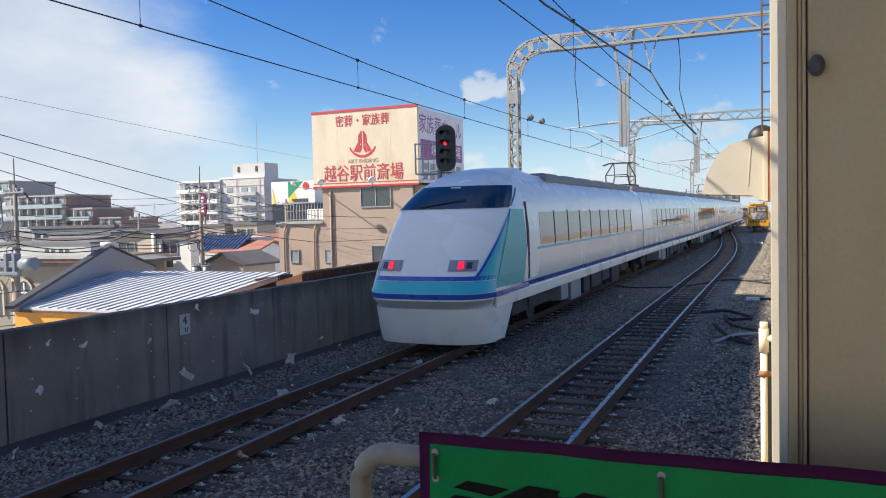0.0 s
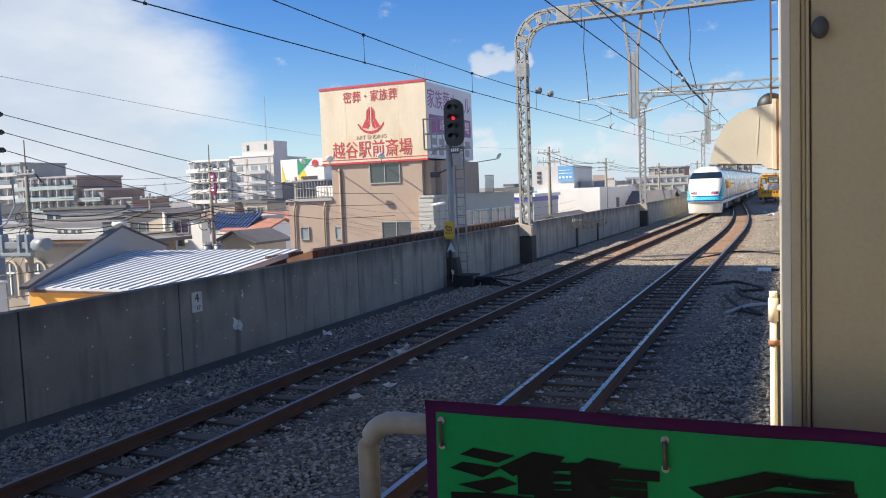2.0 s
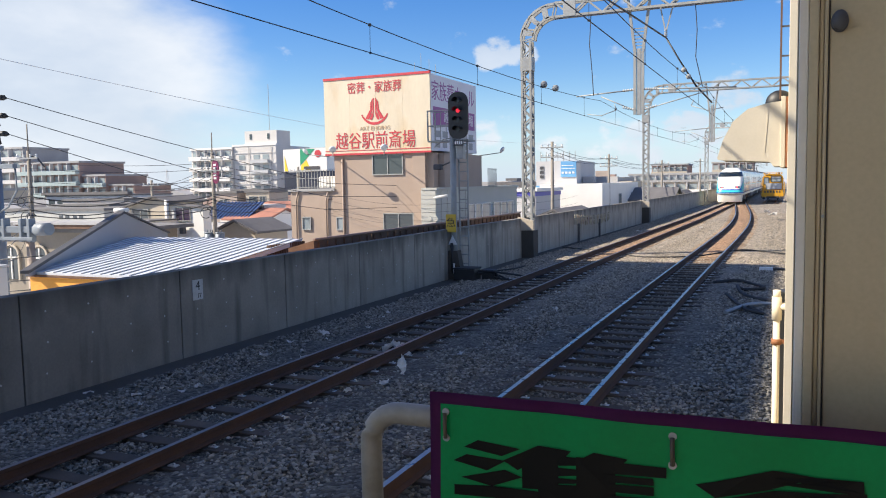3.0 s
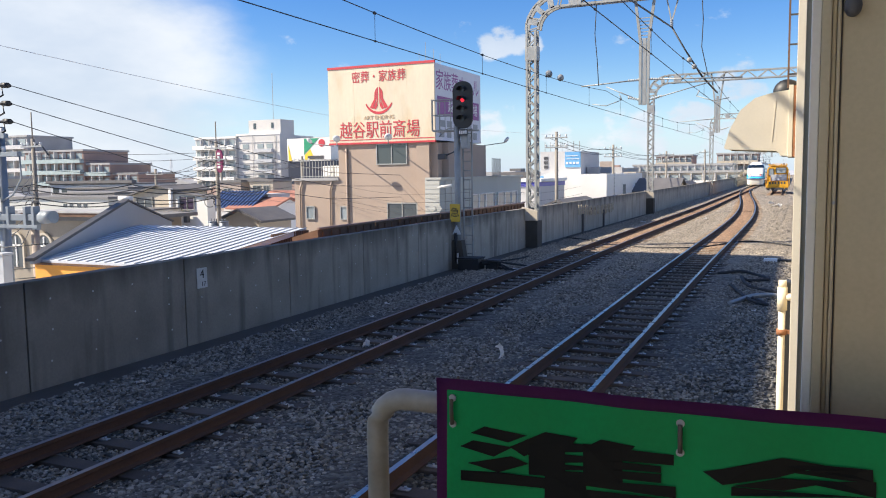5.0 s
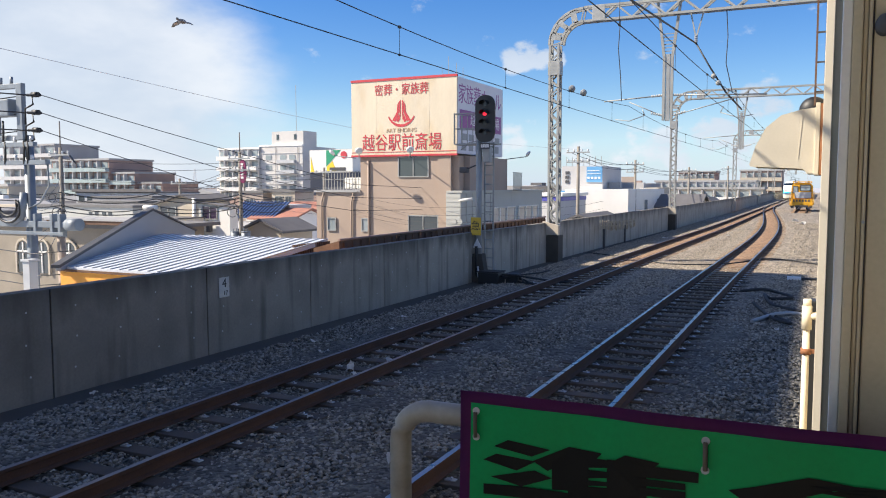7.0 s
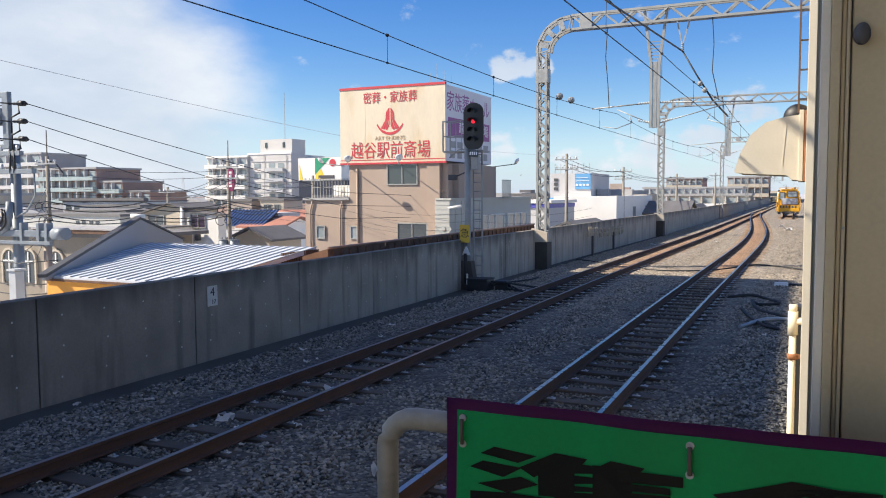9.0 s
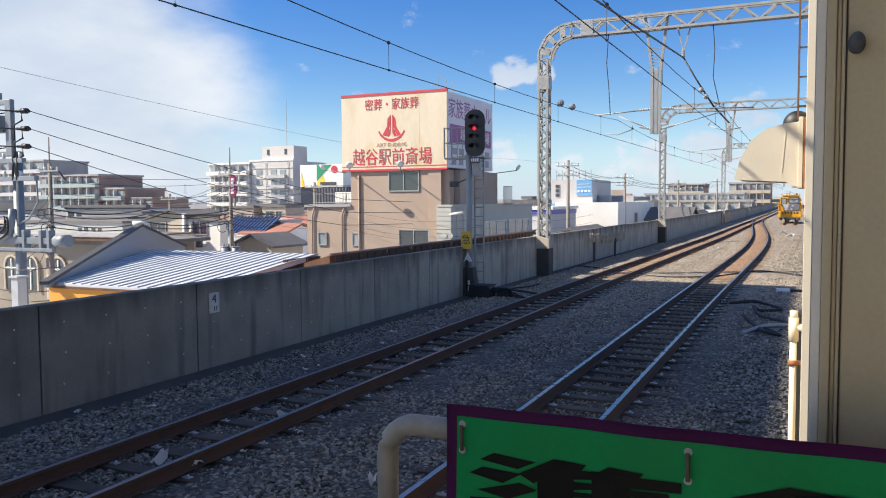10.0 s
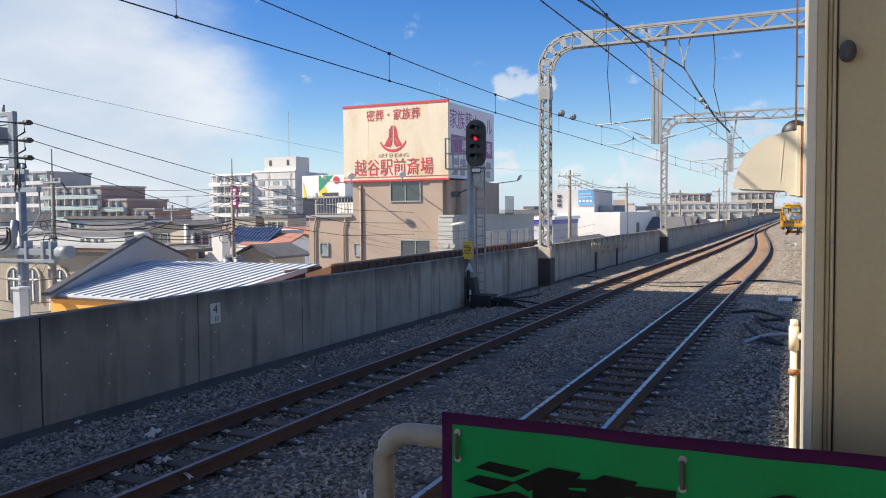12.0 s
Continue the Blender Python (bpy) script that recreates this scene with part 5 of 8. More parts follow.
def text_part(name, body, size, at, parent, material, turn=0, depth=0.004, side=False, sx=1.0):
    """Raised letters: facing -y, or +x where side is set."""
    cu = bpy.data.curves.new(name, "FONT")
    cu.body, cu.size, cu.extrude = body, size, depth
    cu.align_x, cu.align_y = "CENTER", "CENTER"
    cu.resolution_u = 2
    tmp = new(name, cu)
    dg = bpy.context.evaluated_depsgraph_get()
    me = bpy.data.meshes.new_from_object(tmp.evaluated_get(dg))
    bpy.data.objects.remove(tmp)
    me.materials.clear()
    me.materials.append(M[material])
    ob = new(name, me)
    ob.parent = parent
    ob.matrix_basis = pose(*at, 90, 0, 90 if side else turn) @ Matrix.Diagonal((sx, 1, 1, 1))
    return ob


signal()


def track_gear():
    g = thing("trackside_box", "black cable boxes and hoses on the ballast beside the signal", "equipment box", (-9.35, 23.4, BED))
    part("box", boxed(-0.45, 0.25, -0.3, 0.3, 0.0, 0.36, 0.03), "black", g)
    part("lid", boxed(-0.47, 0.27, -0.32, 0.32, 0.364, 0.40, 0.01), "rubber", g)
    part("small_box", boxed(0.35, 0.75, 0.1, 0.5, 0.0, 0.32, 0.03), "black", g)
    b = bmesh.new()
    rnd = random.Random(2)
    for k in range(5):
        p = [(-0.2 + 0.2 * k, 0.0, 0.3)]
        x, y = -0.1 + 0.25 * k, -0.1
        for i in range(6):
            x += rnd.uniform(0.1, 0.32)
            y += rnd.uniform(-0.25, 0.35)
            p.append((x, y, 0.05 + 0.2 * max(0, 1 - i / 3)))
        tube(b, p, 0.03, 6)
    part("hose", b, "rubber", g)
    # bent grating that leans on the wall
    r = thing("leaning_grating", "bent rusty steel grating on short legs by the parapet wall", "grating", (-9.85 + drift(42), 38.0, 0))
    for z in (0.98, 1.16):
        b = bmesh.new()
        pts = [(0.0, GRATE_Y * k / 8, z - 0.09 * math.sin(math.pi * k / 8) - 0.20 * k / 8) for k in range(9)]
        tube(b, pts, 0.022, 6)
        part("rail", b, "rust_grey", r)
    first = None
    for k in range(19):
        f = k / 18
        at = (0.02 * math.sin(3 * k), 0.1 + (GRATE_Y - 0.2) * f, 0.74 - 0.09 * math.sin(math.pi * f) - 0.20 * f + 0.03 * math.sin(2.2 * k))
        if first is None:
            first = part("bar", boxed(-0.022, 0.022, -0.03, 0.03, 0.0, 0.50, 0.006), "rust_grey", r)
            first.location = at
        else:
            twin(first, at, r)
    for y in (0.9, 5.6):
        part("leg", boxed(-0.05, 0.05, y - 0.06, y + 0.06, BED - 0.02, 0.75), "dark_trim", r)


GRATE_Y = 8.2


track_gear()


def distance_mark():
    s = thing("distance_sign", "small white plate with black numerals on the parapet wall", "sign", (WALL_X + 0.006, 11.60, 0.98))
    part("plate", boxed(0, 0.012, -0.14, 0.14, -0.19, 0.19, 0.003), "plate_grey", s)
    text_part("numeral", "4", 0.24, (0.0135, 0.0, 0.07), s, "black", side=True)
    text_part("numeral", "17", 0.12, (0.0135, 0.03, -0.115), s, "black", side=True)
    for y, z in ((28.4, 0.78), (30.1, 0.84)):
        p = thing("wall_plate", "small pale notice plate on the parapet wall", "sign", (WALL_X + 0.006, y, z), group="wall plates")
        part("plate", boxed(0, 0.012, -0.14, 0.14, -0.2, 0.2, 0.003), "mark_white", p)
        b = bmesh.new()
        for k in range(4):
            box(b, 0.0125, 0.015, -0.1, 0.1 - 0.03 * (k % 2), 0.12 - 0.08 * k, 0.145 - 0.08 * k)
        part("mark_bars", b, "train_grey", p)


distance_mark()


# ---- the platform's end: railing, banner, cabinet, hood, pipe ----
def railing():
    r = thing("end_railing", "painted steel tube railing at the platform's end", "railing", (0, 2.26, 1.12))
    b = bmesh.new()
    pts = [(-1.25, 0, 0.0), (-1.25, 0, 0.90)]
    for i in range(7):
        a = math.pi - math.pi / 2 * i / 6
        pts.append((-1.14 + 0.11 * math.cos(a), 0, 0.907 + 0.11 * math.sin(a)))
    pts += [(-0.5, 0, 1.017), (0.5, 0, 1.02), (1.8, 0, 1.022)]
    tube(b, pts, 0.036, 14)
    part("top_rail", b, "rail_tube", r)
    part("middle_rail", tubed([(-1.25, 0, 0.50), (1.8, 0, 0.50)], 0.03, 12), "rail_tube", r)
    for x in (0.3, 1.75):
        part("post", tubed([(x, 0, 0), (x, 0, 1.017)], 0.034, 12), "rail_tube", r)
    b = bmesh.new()
    box(b, -1.325, -1.175, -0.075, 0.075, 0.0, 0.02, 0.004)
    part("base_plate", b, "rail_tube", r)


railing()


def banner():
    n = thing("banner", "green cloth banner with purple border tied to the railing", "banner", (0, 2.2, 0))
    x0, x1, z0, z1 = -1.003, 1.62, 1.36, 2.238
    b = bmesh.new()
    nx, nz = 60, 18
    def ripple(x, z):
        return 0.006 * math.sin(x * 7.1 + z * 3) + 0.004 * math.sin(x * 17 - z * 9)
    def sheet(bm, a0, a1, c0, c1, lift, nu, nv):
        g = []
        for j in range(nv + 1):
            row = []
            for i in range(nu + 1):
                x, z = a0 + (a1 - a0) * i / nu, c0 + (c1 - c0) * j / nv
                row.append(bm.verts.new((x, ripple(x, z) - lift, z + 0.006 * (x + 1))))
            g.append(row)
        for j in range(nv):
            for i in range(nu):
                f = bm.faces.new((g[j][i], g[j][i + 1], g[j + 1][i + 1], g[j + 1][i]))
                f.smooth = True
        return g
    g = sheet(b, x0, x1, z0, z1, 0.0, nx, nz)
    r = bmesh.ops.solidify(b, geom=b.faces[:], thickness=0.003)
    cloth = part("cloth", b, "banner_purple", n, "purple-bordered vinyl cloth")
    b = bmesh.new()
    sheet(b, x0 + 0.037, x1 - 0.037, z0 + 0.037, z1 - 0.035, 0.0045, nx, nz)
    part("green_field", b, "banner_green", cloth, "glossy green field")

    # the large black characters: broad brush strokes cut off by the banner's folds
    def stroke(pts, lift, nm="character_stroke"):
        bm = bmesh.new()
        v = [bm.verts.new((x, ripple(x, z) - lift, z + 0.006 * (x + 1))) for x, z in pts]
        bm.faces.new(v)
        bmesh.ops.triangulate(bm, faces=bm.faces[:])
        part(nm, bm, "banner_black", cloth)
    for i, pts in enumerate(STROKES):
        stroke(pts, 0.0075 + 0.0001 * i)
    # eyelets and ties
    for x in (-0.946, -0.265, 0.43, 1.12):
        t = bmesh.new()
        tube(t, [(x, -0.016, 2.178), (x + 0.001, -0.02, 2.14), (x + 0.001, -0.016, 2.10)], 0.0065, 8)
        tube(t, [(x - 0.008, -0.005, 2.182), (x - 0.008, 0.06, 2.23)], 0.005, 6)
        part("tie_cord", t, "cord", n, "dark brown cord tie")
        for z in (2.180, 2.098):
            e = bmesh.new()
            disc(e, (x, -0.009, z), 0.0115, 0.004, "y", 16)
            part("eyelet", e, "steel_grey", n)


def brush(x0, z0, x1, z1, x2, z2, x3, z3):
    """One broad stroke, by the corners of its four sides, in metres from the banner's left top corner."""
    STROKES.append([(-1.003 + x, 2.238 - z) for x, z in ((x0, z0), (x1, z1), (x2, z2), (x3, z3))])


STROKES = []
brush(0.117, 0.161, 0.163, 0.136, 0.295, 0.152, 0.237, 0.179)
brush(0.082, 0.207, 0.126, 0.183, 0.250, 0.193, 0.191, 0.228)
brush(0.241, 0.192, 0.351, 0.135, 0.365, 0.172, 0.286, 0.218)
brush(0.107, 0.256, 0.246, 0.221, 0.300, 0.239, 0.205, 0.276)
brush(0.085, 0.282, 0.205, 0.275, 0.350, 0.275, 0.350, 0.308)
brush(0.085, 0.282, 0.350, 0.275, 0.350, 0.306, 0.085, 0.314)
brush(0.299, 0.181, 0.412, 0.161, 0.413, 0.263, 0.300, 0.272)
brush(0.339, 0.176, 0.351, 0.135, 0.451, 0.139, 0.435, 0.158)
brush(0.399, 0.159, 0.483, 0.155, 0.483, 0.177, 0.399, 0.190)
brush(0.408, 0.194, 0.475, 0.190, 0.475, 0.208, 0.408, 0.220)
brush(0.408, 0.225, 0.475, 0.220, 0.476, 0.232, 0.408, 0.242)
brush(0.350, 0.251, 0.476, 0.237, 0.477, 0.326, 0.350, 0.347)
brush(0.466, 0.154, 0.580, 0.146, 0.582, 0.258, 0.468, 0.278)
brush(0.487, 0.154, 0.520, 0.133, 0.617, 0.141, 0.600, 0.159)
brush(0.540, 0.154, 0.722, 0.153, 0.722, 0.183, 0.541, 0.190)
brush(0.557, 0.193, 0.687, 0.190, 0.688, 0.209, 0.557, 0.215)
brush(0.557, 0.220, 0.688, 0.213, 0.688, 0.239, 0.558, 0.243)
brush(0.469, 0.260, 0.728, 0.242, 0.729, 0.275, 0.469, 0.278)
brush(0.350, 0.295, 0.729, 0.279, 0.730, 0.332, 0.351, 0.400)
brush(0.799, 0.187, 0.934, 0.149, 0.997, 0.177, 0.851, 0.217)
brush(0.850, 0.172, 0.996, 0.125, 1.100, 0.135, 0.997, 0.175)
brush(0.996, 0.146, 1.100, 0.135, 1.206, 0.131, 1.208, 0.162)
brush(0.996, 0.161, 1.206, 0.131, 1.208, 0.166, 1.129, 0.168)
brush(0.873, 0.216, 0.997, 0.180, 1.129, 0.173, 1.001, 0.214)
brush(0.997, 0.180, 1.129, 0.173, 1.214, 0.161, 1.215, 0.202)
brush(0.873, 0.218, 1.001, 0.216, 1.215, 0.202, 0.873, 0.243)
for dx in (1.62,):
    brush(dx + 0.05, 0.13, dx + 0.45, 0.16, dx + 0.45, 0.20, dx + 0.05, 0.17)
    brush(dx + 0.22, 0.14, dx + 0.29, 0.145, dx + 0.28, 0.60, dx + 0.21, 0.60)
    brush(dx + 0.02, 0.30, dx + 0.50, 0.33, dx + 0.50, 0.38, dx + 0.02, 0.35)
for dx in (0.1, 0.62):
    brush(dx, 0.42, dx + 0.36, 0.44, dx + 0.34, 0.62, dx + 0.02, 0.60)
banner()


def cabinet():
    c = thing("platform_cabinet", "tall cream painted steel cabinet behind the railing", "cabinet", (0.036, 2.47, 1.12))
    h = 4.6
    body = part("body", boxed(0.045, 1.25, 0.0, 0.9, 0, h, 0.006), "cream", c)
    # pale colour of this strip stands for sun on the cabinet's west side
    part("edge_strip", boxed(0.0, 0.024, -0.03, 0.05, 0, h, 0.003), "alu", c, "pale strip that stands for the cabinet's sunlit side")
    part("jamb", boxed(0.0245, 0.050, -0.035, 0.03, 0, h, 0.004), "cream", c)
    for x0, x1, y in ((0.0515, 0.062, -0.022), (0.0635, 0.073, -0.026)):
        part("moulding", boxed(x0, x1, y, 0.0, 0, h, 0.003), "cream", c)
    part("door_panel", boxed(0.0775, 1.25, -0.016, 0.0, 0.05, h - 0.05, 0.004), "cream", body, "large plain cream panel")
    part("gap_strip", boxed(0.0735, 0.0772, -0.006, 0.0, 0, h), "dark_trim", body)
    b = bmesh.new()
    disc(b, (0.068, -0.034, 1.655), 0.0045, 0.010, "y", 12)
    part("screw", b, "galvanised", body)
    b = bmesh.new()
    disc(b, (0.100, -0.03, 2.185), 0.028, 0.015, "y", 20, sx=0.8)
    bmesh.ops.create_uvsphere(b, u_segments=18, v_segments=10, radius=0.026, matrix=Matrix.Translation((0.100, -0.045, 2.185)) @ Matrix.Diagonal((0.8, 0.7, 1.1, 1)))
    for f in b.faces:
        f.smooth = True
    part("knob", b, "dark_trim", body, "dark rounded knob")


cabinet()


def vent_hood():
    """A quarter-round cowl on the end wall, open below."""
    v = thing("vent_hood", "cream quarter-round weather hood on the end wall", "vent hood", (0, 6.3, 0))
    out = [(-0.02, 3.45), (-0.06, 3.435), (-0.15, 3.425), (-0.28, 3.39), (-0.38, 3.305), (-0.45, 3.17), (-0.49, 3.035), (-0.48, 3.02), (-0.13, 3.00), (-0.11, 2.985), (-0.10, 2.965), (-0.02, 2.965)]
    part("end_cap", prismed(out, 0.0, 0.012, "y"), "hood_cream", v)
    part("end_cap", prismed(out, 0.62, 0.632, "y"), "hood_cream", v)
    b = bmesh.new()
    arc = out[:7]
    ins = [(x * 0.97 - 0.0, z - 0.012) for x, z in arc]
    prism(b, arc + ins[::-1], 0.013, 0.619, "y")
    part("shell", b, "hood_cream", v)
    b = bmesh.new()
    bar(b, (-0.135, -0.001, 3.42), (-0.16, -0.001, 3.07), 0.006, 0.004)
    part("seam", b, "hood_cream", v)
    part("flange", boxed(-0.052, -0.022, -0.015, 0.66, 2.955, 3.47, 0.003), "hood_cream", v)
    part("rust_strip", boxed(-0.0215, 0.0, -0.012, 0.66, 2.955, 3.465, 0.003), "rust", v)
    e = thing("end_shed", "cream painted steel equipment hut past the platform's end", "hut", (0, 0, 0))
    part("wall", boxed(0.01, 1.3, 6.2, 9.2, -0.25, 5.6, 0.01), "cream", e)
    part("roof", boxed(0.0, 1.35, 6.15, 9.25, 5.61, 5.75, 0.01), "cream", e)
    part("corner_trim", boxed(-0.004, 0.05, 6.17, 6.196, -0.25, 5.6, 0.004), "hood_cream", e)
    k = thing("round_lamp", "black round lamp head beside the hood", "lamp", (-0.075, 7.2, 3.50))
    b = bmesh.new()
    bmesh.ops.create_uvsphere(b, u_segments=20, v_segments=12, radius=0.11, matrix=Matrix.Diagonal((1.0, 0.7, 0.95, 1)))
    for f in b.faces:
        f.smooth = True
    part("lamp_head", b, "black", k)
    part("lamp_arm", tubed([(0, 0, 0), (0.115, 0, -0.02)], 0.02, 8), "black", k)
    l = thing("cable_ladder", "narrow brown cable ladder up the hut's corner", "cable ladder", (-0.05, 6.6, 3.5))
    for x in (-0.02, 0.045):
        part("side_rail", boxed(x, x + 0.014, 0, 0.03, -0.02, 2.2), "brown_slat", l)
    first = part("rung", boxed(-0.006, 0.045, 0.005, 0.02, -0.006, 0.006), "dark_trim", l)
    first.location = (0, 0, 0.08)
    for i in range(1, 10):
        twin(first, (0, 0, 0.08 + 0.22 * i))


vent_hood()


def stand_pipe():
    p = thing("stand_pipe", "cream painted pipe with a rusty collar in the ballast", "pipe", (-0.075, 7.6, BED))
    part("pipe", tubed([(0, 0, 0), (0, 0, 1.83)], 0.030, 16), "pipe_cream", p)
    part("tee", tubed([(0, 0, 1.83), (0, 0, 2.04)], 0.042, 16), "pipe_cream", p)
    part("cap", tubed([(0, 0, 2.03), (0, 0, 2.10)], 0.034, 16), "pipe_cream", p)
    part("branch", tubed([(0.03, 0, 1.955), (0.12, 0, 1.955)], 0.033, 14), "pipe_cream", p)
    b = tubed([(0, 0, 1.61), (0, 0, 1.66)], 0.044, 16)
    box(b, 0.03, 0.14, -0.02, 0.02, 1.62, 1.655)
    part("collar", b, "rust", p, "rusty steel collar")


stand_pipe()


# ---- yellow maintenance machine in the siding ----
def yellow_machine():
    y = thing("maintenance_vehicle", "yellow railway maintenance vehicle parked on a siding", "rail vehicle", (-2.0, 105.0, 0))
    part("chassis", boxed(-1.25, 1.25, 0, 7.5, 0.55, 0.95, 0.04), "yellow", y)
    b = bmesh.new()
    prism(b, [(-1.2, 0.95), (1.2, 0.95), (1.2, 2.75), (1.08, 3.05), (0.8, 3.2), (-0.8, 3.2), (-1.08, 3.05), (-1.2, 2.75)], 0.6, 3.2, "y")
    part("cab", b, "yellow", y)
    part("roof", boxed(-0.95, 0.95, 0.5, 3.3, 3.204, 3.28, 0.02), "yellow", y)
    for x0, x1, z0, z1 in ((-1.02, -0.48, 2.05, 2.85), (-0.2, 0.92, 2.32, 2.98)):
        w = part("window", boxed(x0, x1, 0.57, 0.592, z0, z1), "glass_pale", y)
        b = bmesh.new()
        for p, q in (((x0, z0), (x1, z0)), ((x1, z0), (x1, z1)), ((x1, z1), (x0, z1)), ((x0, z1), (x0, z0))):
            bar(b, (p[0], 0.575, p[1]), (q[0], 0.575, q[1]), 0.07)
        part("frame", b, "dark_trim", w)
    part("front_panel", boxed(-0.80, 1.02, 0.40, 0.56, 1.40, 2.15, 0.01), "panel_grey", y, "grey front panel")
    part("skirt", boxed(-1.2, 1.2, 0.02, 0.12, 0.40, 1.30, 0.03), "yellow", y)
    for x in (-1.15, 1.15):
        b = bmesh.new()
        bar(b, (x, 0.35, 1.3), (x, 0.35, 2.7), 0.06)
        for z in (1.4, 2.65):
            bar(b, (x, 0.35, z), (x, 0.61, z), 0.05)
        part("grab_rail", b, "yellow", y)
    for s in (-1, 1):
        b = bmesh.new()
        for yy in (0.1, 0.5):
            bar(b, (s * 1.32, yy, 0.6), (s * 1.32, yy, 2.3), 0.06)
        for z in (1.1, 1.6, 2.3):
            bar(b, (s * 1.32, 0.1, z), (s * 1.32, 0.5, z), 0.06)
        part("side_rail", b, "yellow", y)
    part("beacon", boxed(0.55, 0.8, 0.9, 1.15, 3.2, 3.5, 0.05), "dark_trim", y)
    part("side_step", boxed(-1.3, -1.22, 0.7, 3.0, 0.3, 0.6), "under", y)
    part("engine_hood", boxed(-1.1, 1.1, 3.3, 7.2, 0.95, 2.5, 0.1), "yellow", y)
    for k in range(6):
        part("slot", boxed(-0.95 + 0.33 * k, -0.78 + 0.33 * k, -0.01, 0.016, 0.98, 1.25), "dark_trim", y)
    b = bmesh.new()
    for x in (-1.0, -0.4, 0.4, 1.0):
        bar(b, (x, 0.2, 3.2), (x, 0.2, 3.45), 0.12)
    bar(b, (-1.1, 0.2, 3.4), (1.1, 0.2, 3.4), 0.06)
    part("roof_rail", b, "yellow", y)
    for yy in (1.2, 6.2):
        b = bmesh.new()
        for s in (-1, 1):
            disc(b, (s * 0.5, yy, 0.40), 0.38, s * 0.12, "x", 18)
        tube(b, [(-0.5, yy, 0.4), (0.5, yy, 0.4)], 0.07, 8)
        part("wheelset", b, "under", y)
    part("coupler_beam", boxed(-0.7, 0.7, -0.25, 0.3, 0.3, 0.55, 0.04), "under", y)
    for x in (-1.15, 0.85):
        part("buffer", boxed(x, x + 0.3, -0.2, 0.2, 0.22, 0.52, 0.03), "under", y)


track("track_siding", lambda yy: -2.0, 99, 150, "rail_top_dull", "short siding track under the maintenance vehicle", 118)
yellow_machine()


# ---- the town beyond the wall ----
def house_block(name, label, cat, x0, x1, y0, y1, z1, wall, roof="roof_flat", z0=None, group=""):
    h = thing(name, label, cat, (0, 0, 0), group=group)
    z0 = STREET if z0 is None else z0
    part("wall", boxed(x0, x1, y0, y1, z0, z1), wall, h)
    part("roof", boxed(x0 - 0.15, x1 + 0.15, y0 - 0.15, y1 + 0.15, z1 + 0.003, z1 + 0.25), roof, h)
    return h


def window_on(h, x0, x1, z0, z1, y, face="s", glass="glass", frame="steel_grey", cross=True):
    """A framed window on the south (-y) or east (+x) face at plane y."""
    t = 0.06
    b = bmesh.new()
    if face == "s":
        def bx(bm, a0, a1, c0, c1, d0, d1):
            box(bm, a0, a1, y - d1, y - d0, c0, c1)
    else:
        def bx(bm, a0, a1, c0, c1, d0, d1):
            box(bm, y + d0, y + d1, a0, a1, c0, c1)
    bx(b, x0 - t, x1 + t, z0 - t, z0, 0.0, 0.06)
    bx(b, x0 - t, x1 + t, z1, z1 + t, 0.0, 0.06)
    bx(b, x0 - t, x0, z0, z1, 0.0, 0.06)
    bx(b, x1, x1 + t, z0, z1, 0.0, 0.06)
    if cross:
        bx(b, (x0 + x1) / 2 - 0.025, (x0 + x1) / 2 + 0.025, z0, z1, 0.012, 0.05)
    w = part("window", b, frame, h)
    b = bmesh.new()
    bx(b, x0, x1, z0, z1, 0.004, 0.012)
    part("pane", b, glass, w)
    return w


def gable_house(name, label, x0, x1, y0, y1, z_eave, z_ridge, wall, roof, along="x", rz=0.0, group="houses"):
    """A house with a pitched roof; the ridge runs along x or y."""
    cx, cy = (x0 + x1) / 2, (y0 + y1) / 2
    h = thing(name, label, "house", (cx, cy, 0), rz, group)
    a, b2 = (x1 - x0) / 2, (y1 - y0) / 2
    b = bmesh.new()
    if along == "x":
        prism(b, [(-b2, STREET), (b2, STREET), (b2, z_eave), (0, z_ridge), (-b2, z_eave)], -a, a, "x")
    else:
        prism(b, [(-a, STREET), (a, STREET), (a, z_eave), (0, z_ridge), (-a, z_eave)], -b2, b2, "y")
    part("wall", b, wall, h)
    half, length = (b2, a) if along == "x" else (a, b2)
    over, t = 0.45, 0.16
    k = (z_ridge - z_eave) / half
    for s in (-1, 1):
        o = [(0, z_ridge + 0.02), (s * (half + over), z_eave - over * k + 0.02), (s * (half + over), z_eave - over * k + 0.02 + t), (0, z_ridge + 0.02 + t)]
        part("roof_slope", prismed(o, -length - 0.35, length + 0.35, "x" if along == "x" else "y"), roof, h)
    for i in range(2):
        xw = -a + (2 * a) * (0.28 + 0.44 * i)
        b = boxed(xw - 0.7, xw + 0.7, -b2 - 0.05, -b2 - 0.004, z_eave - 1.9, z_eave - 0.8)
        w = part("window", b, "glass", h)
    return h


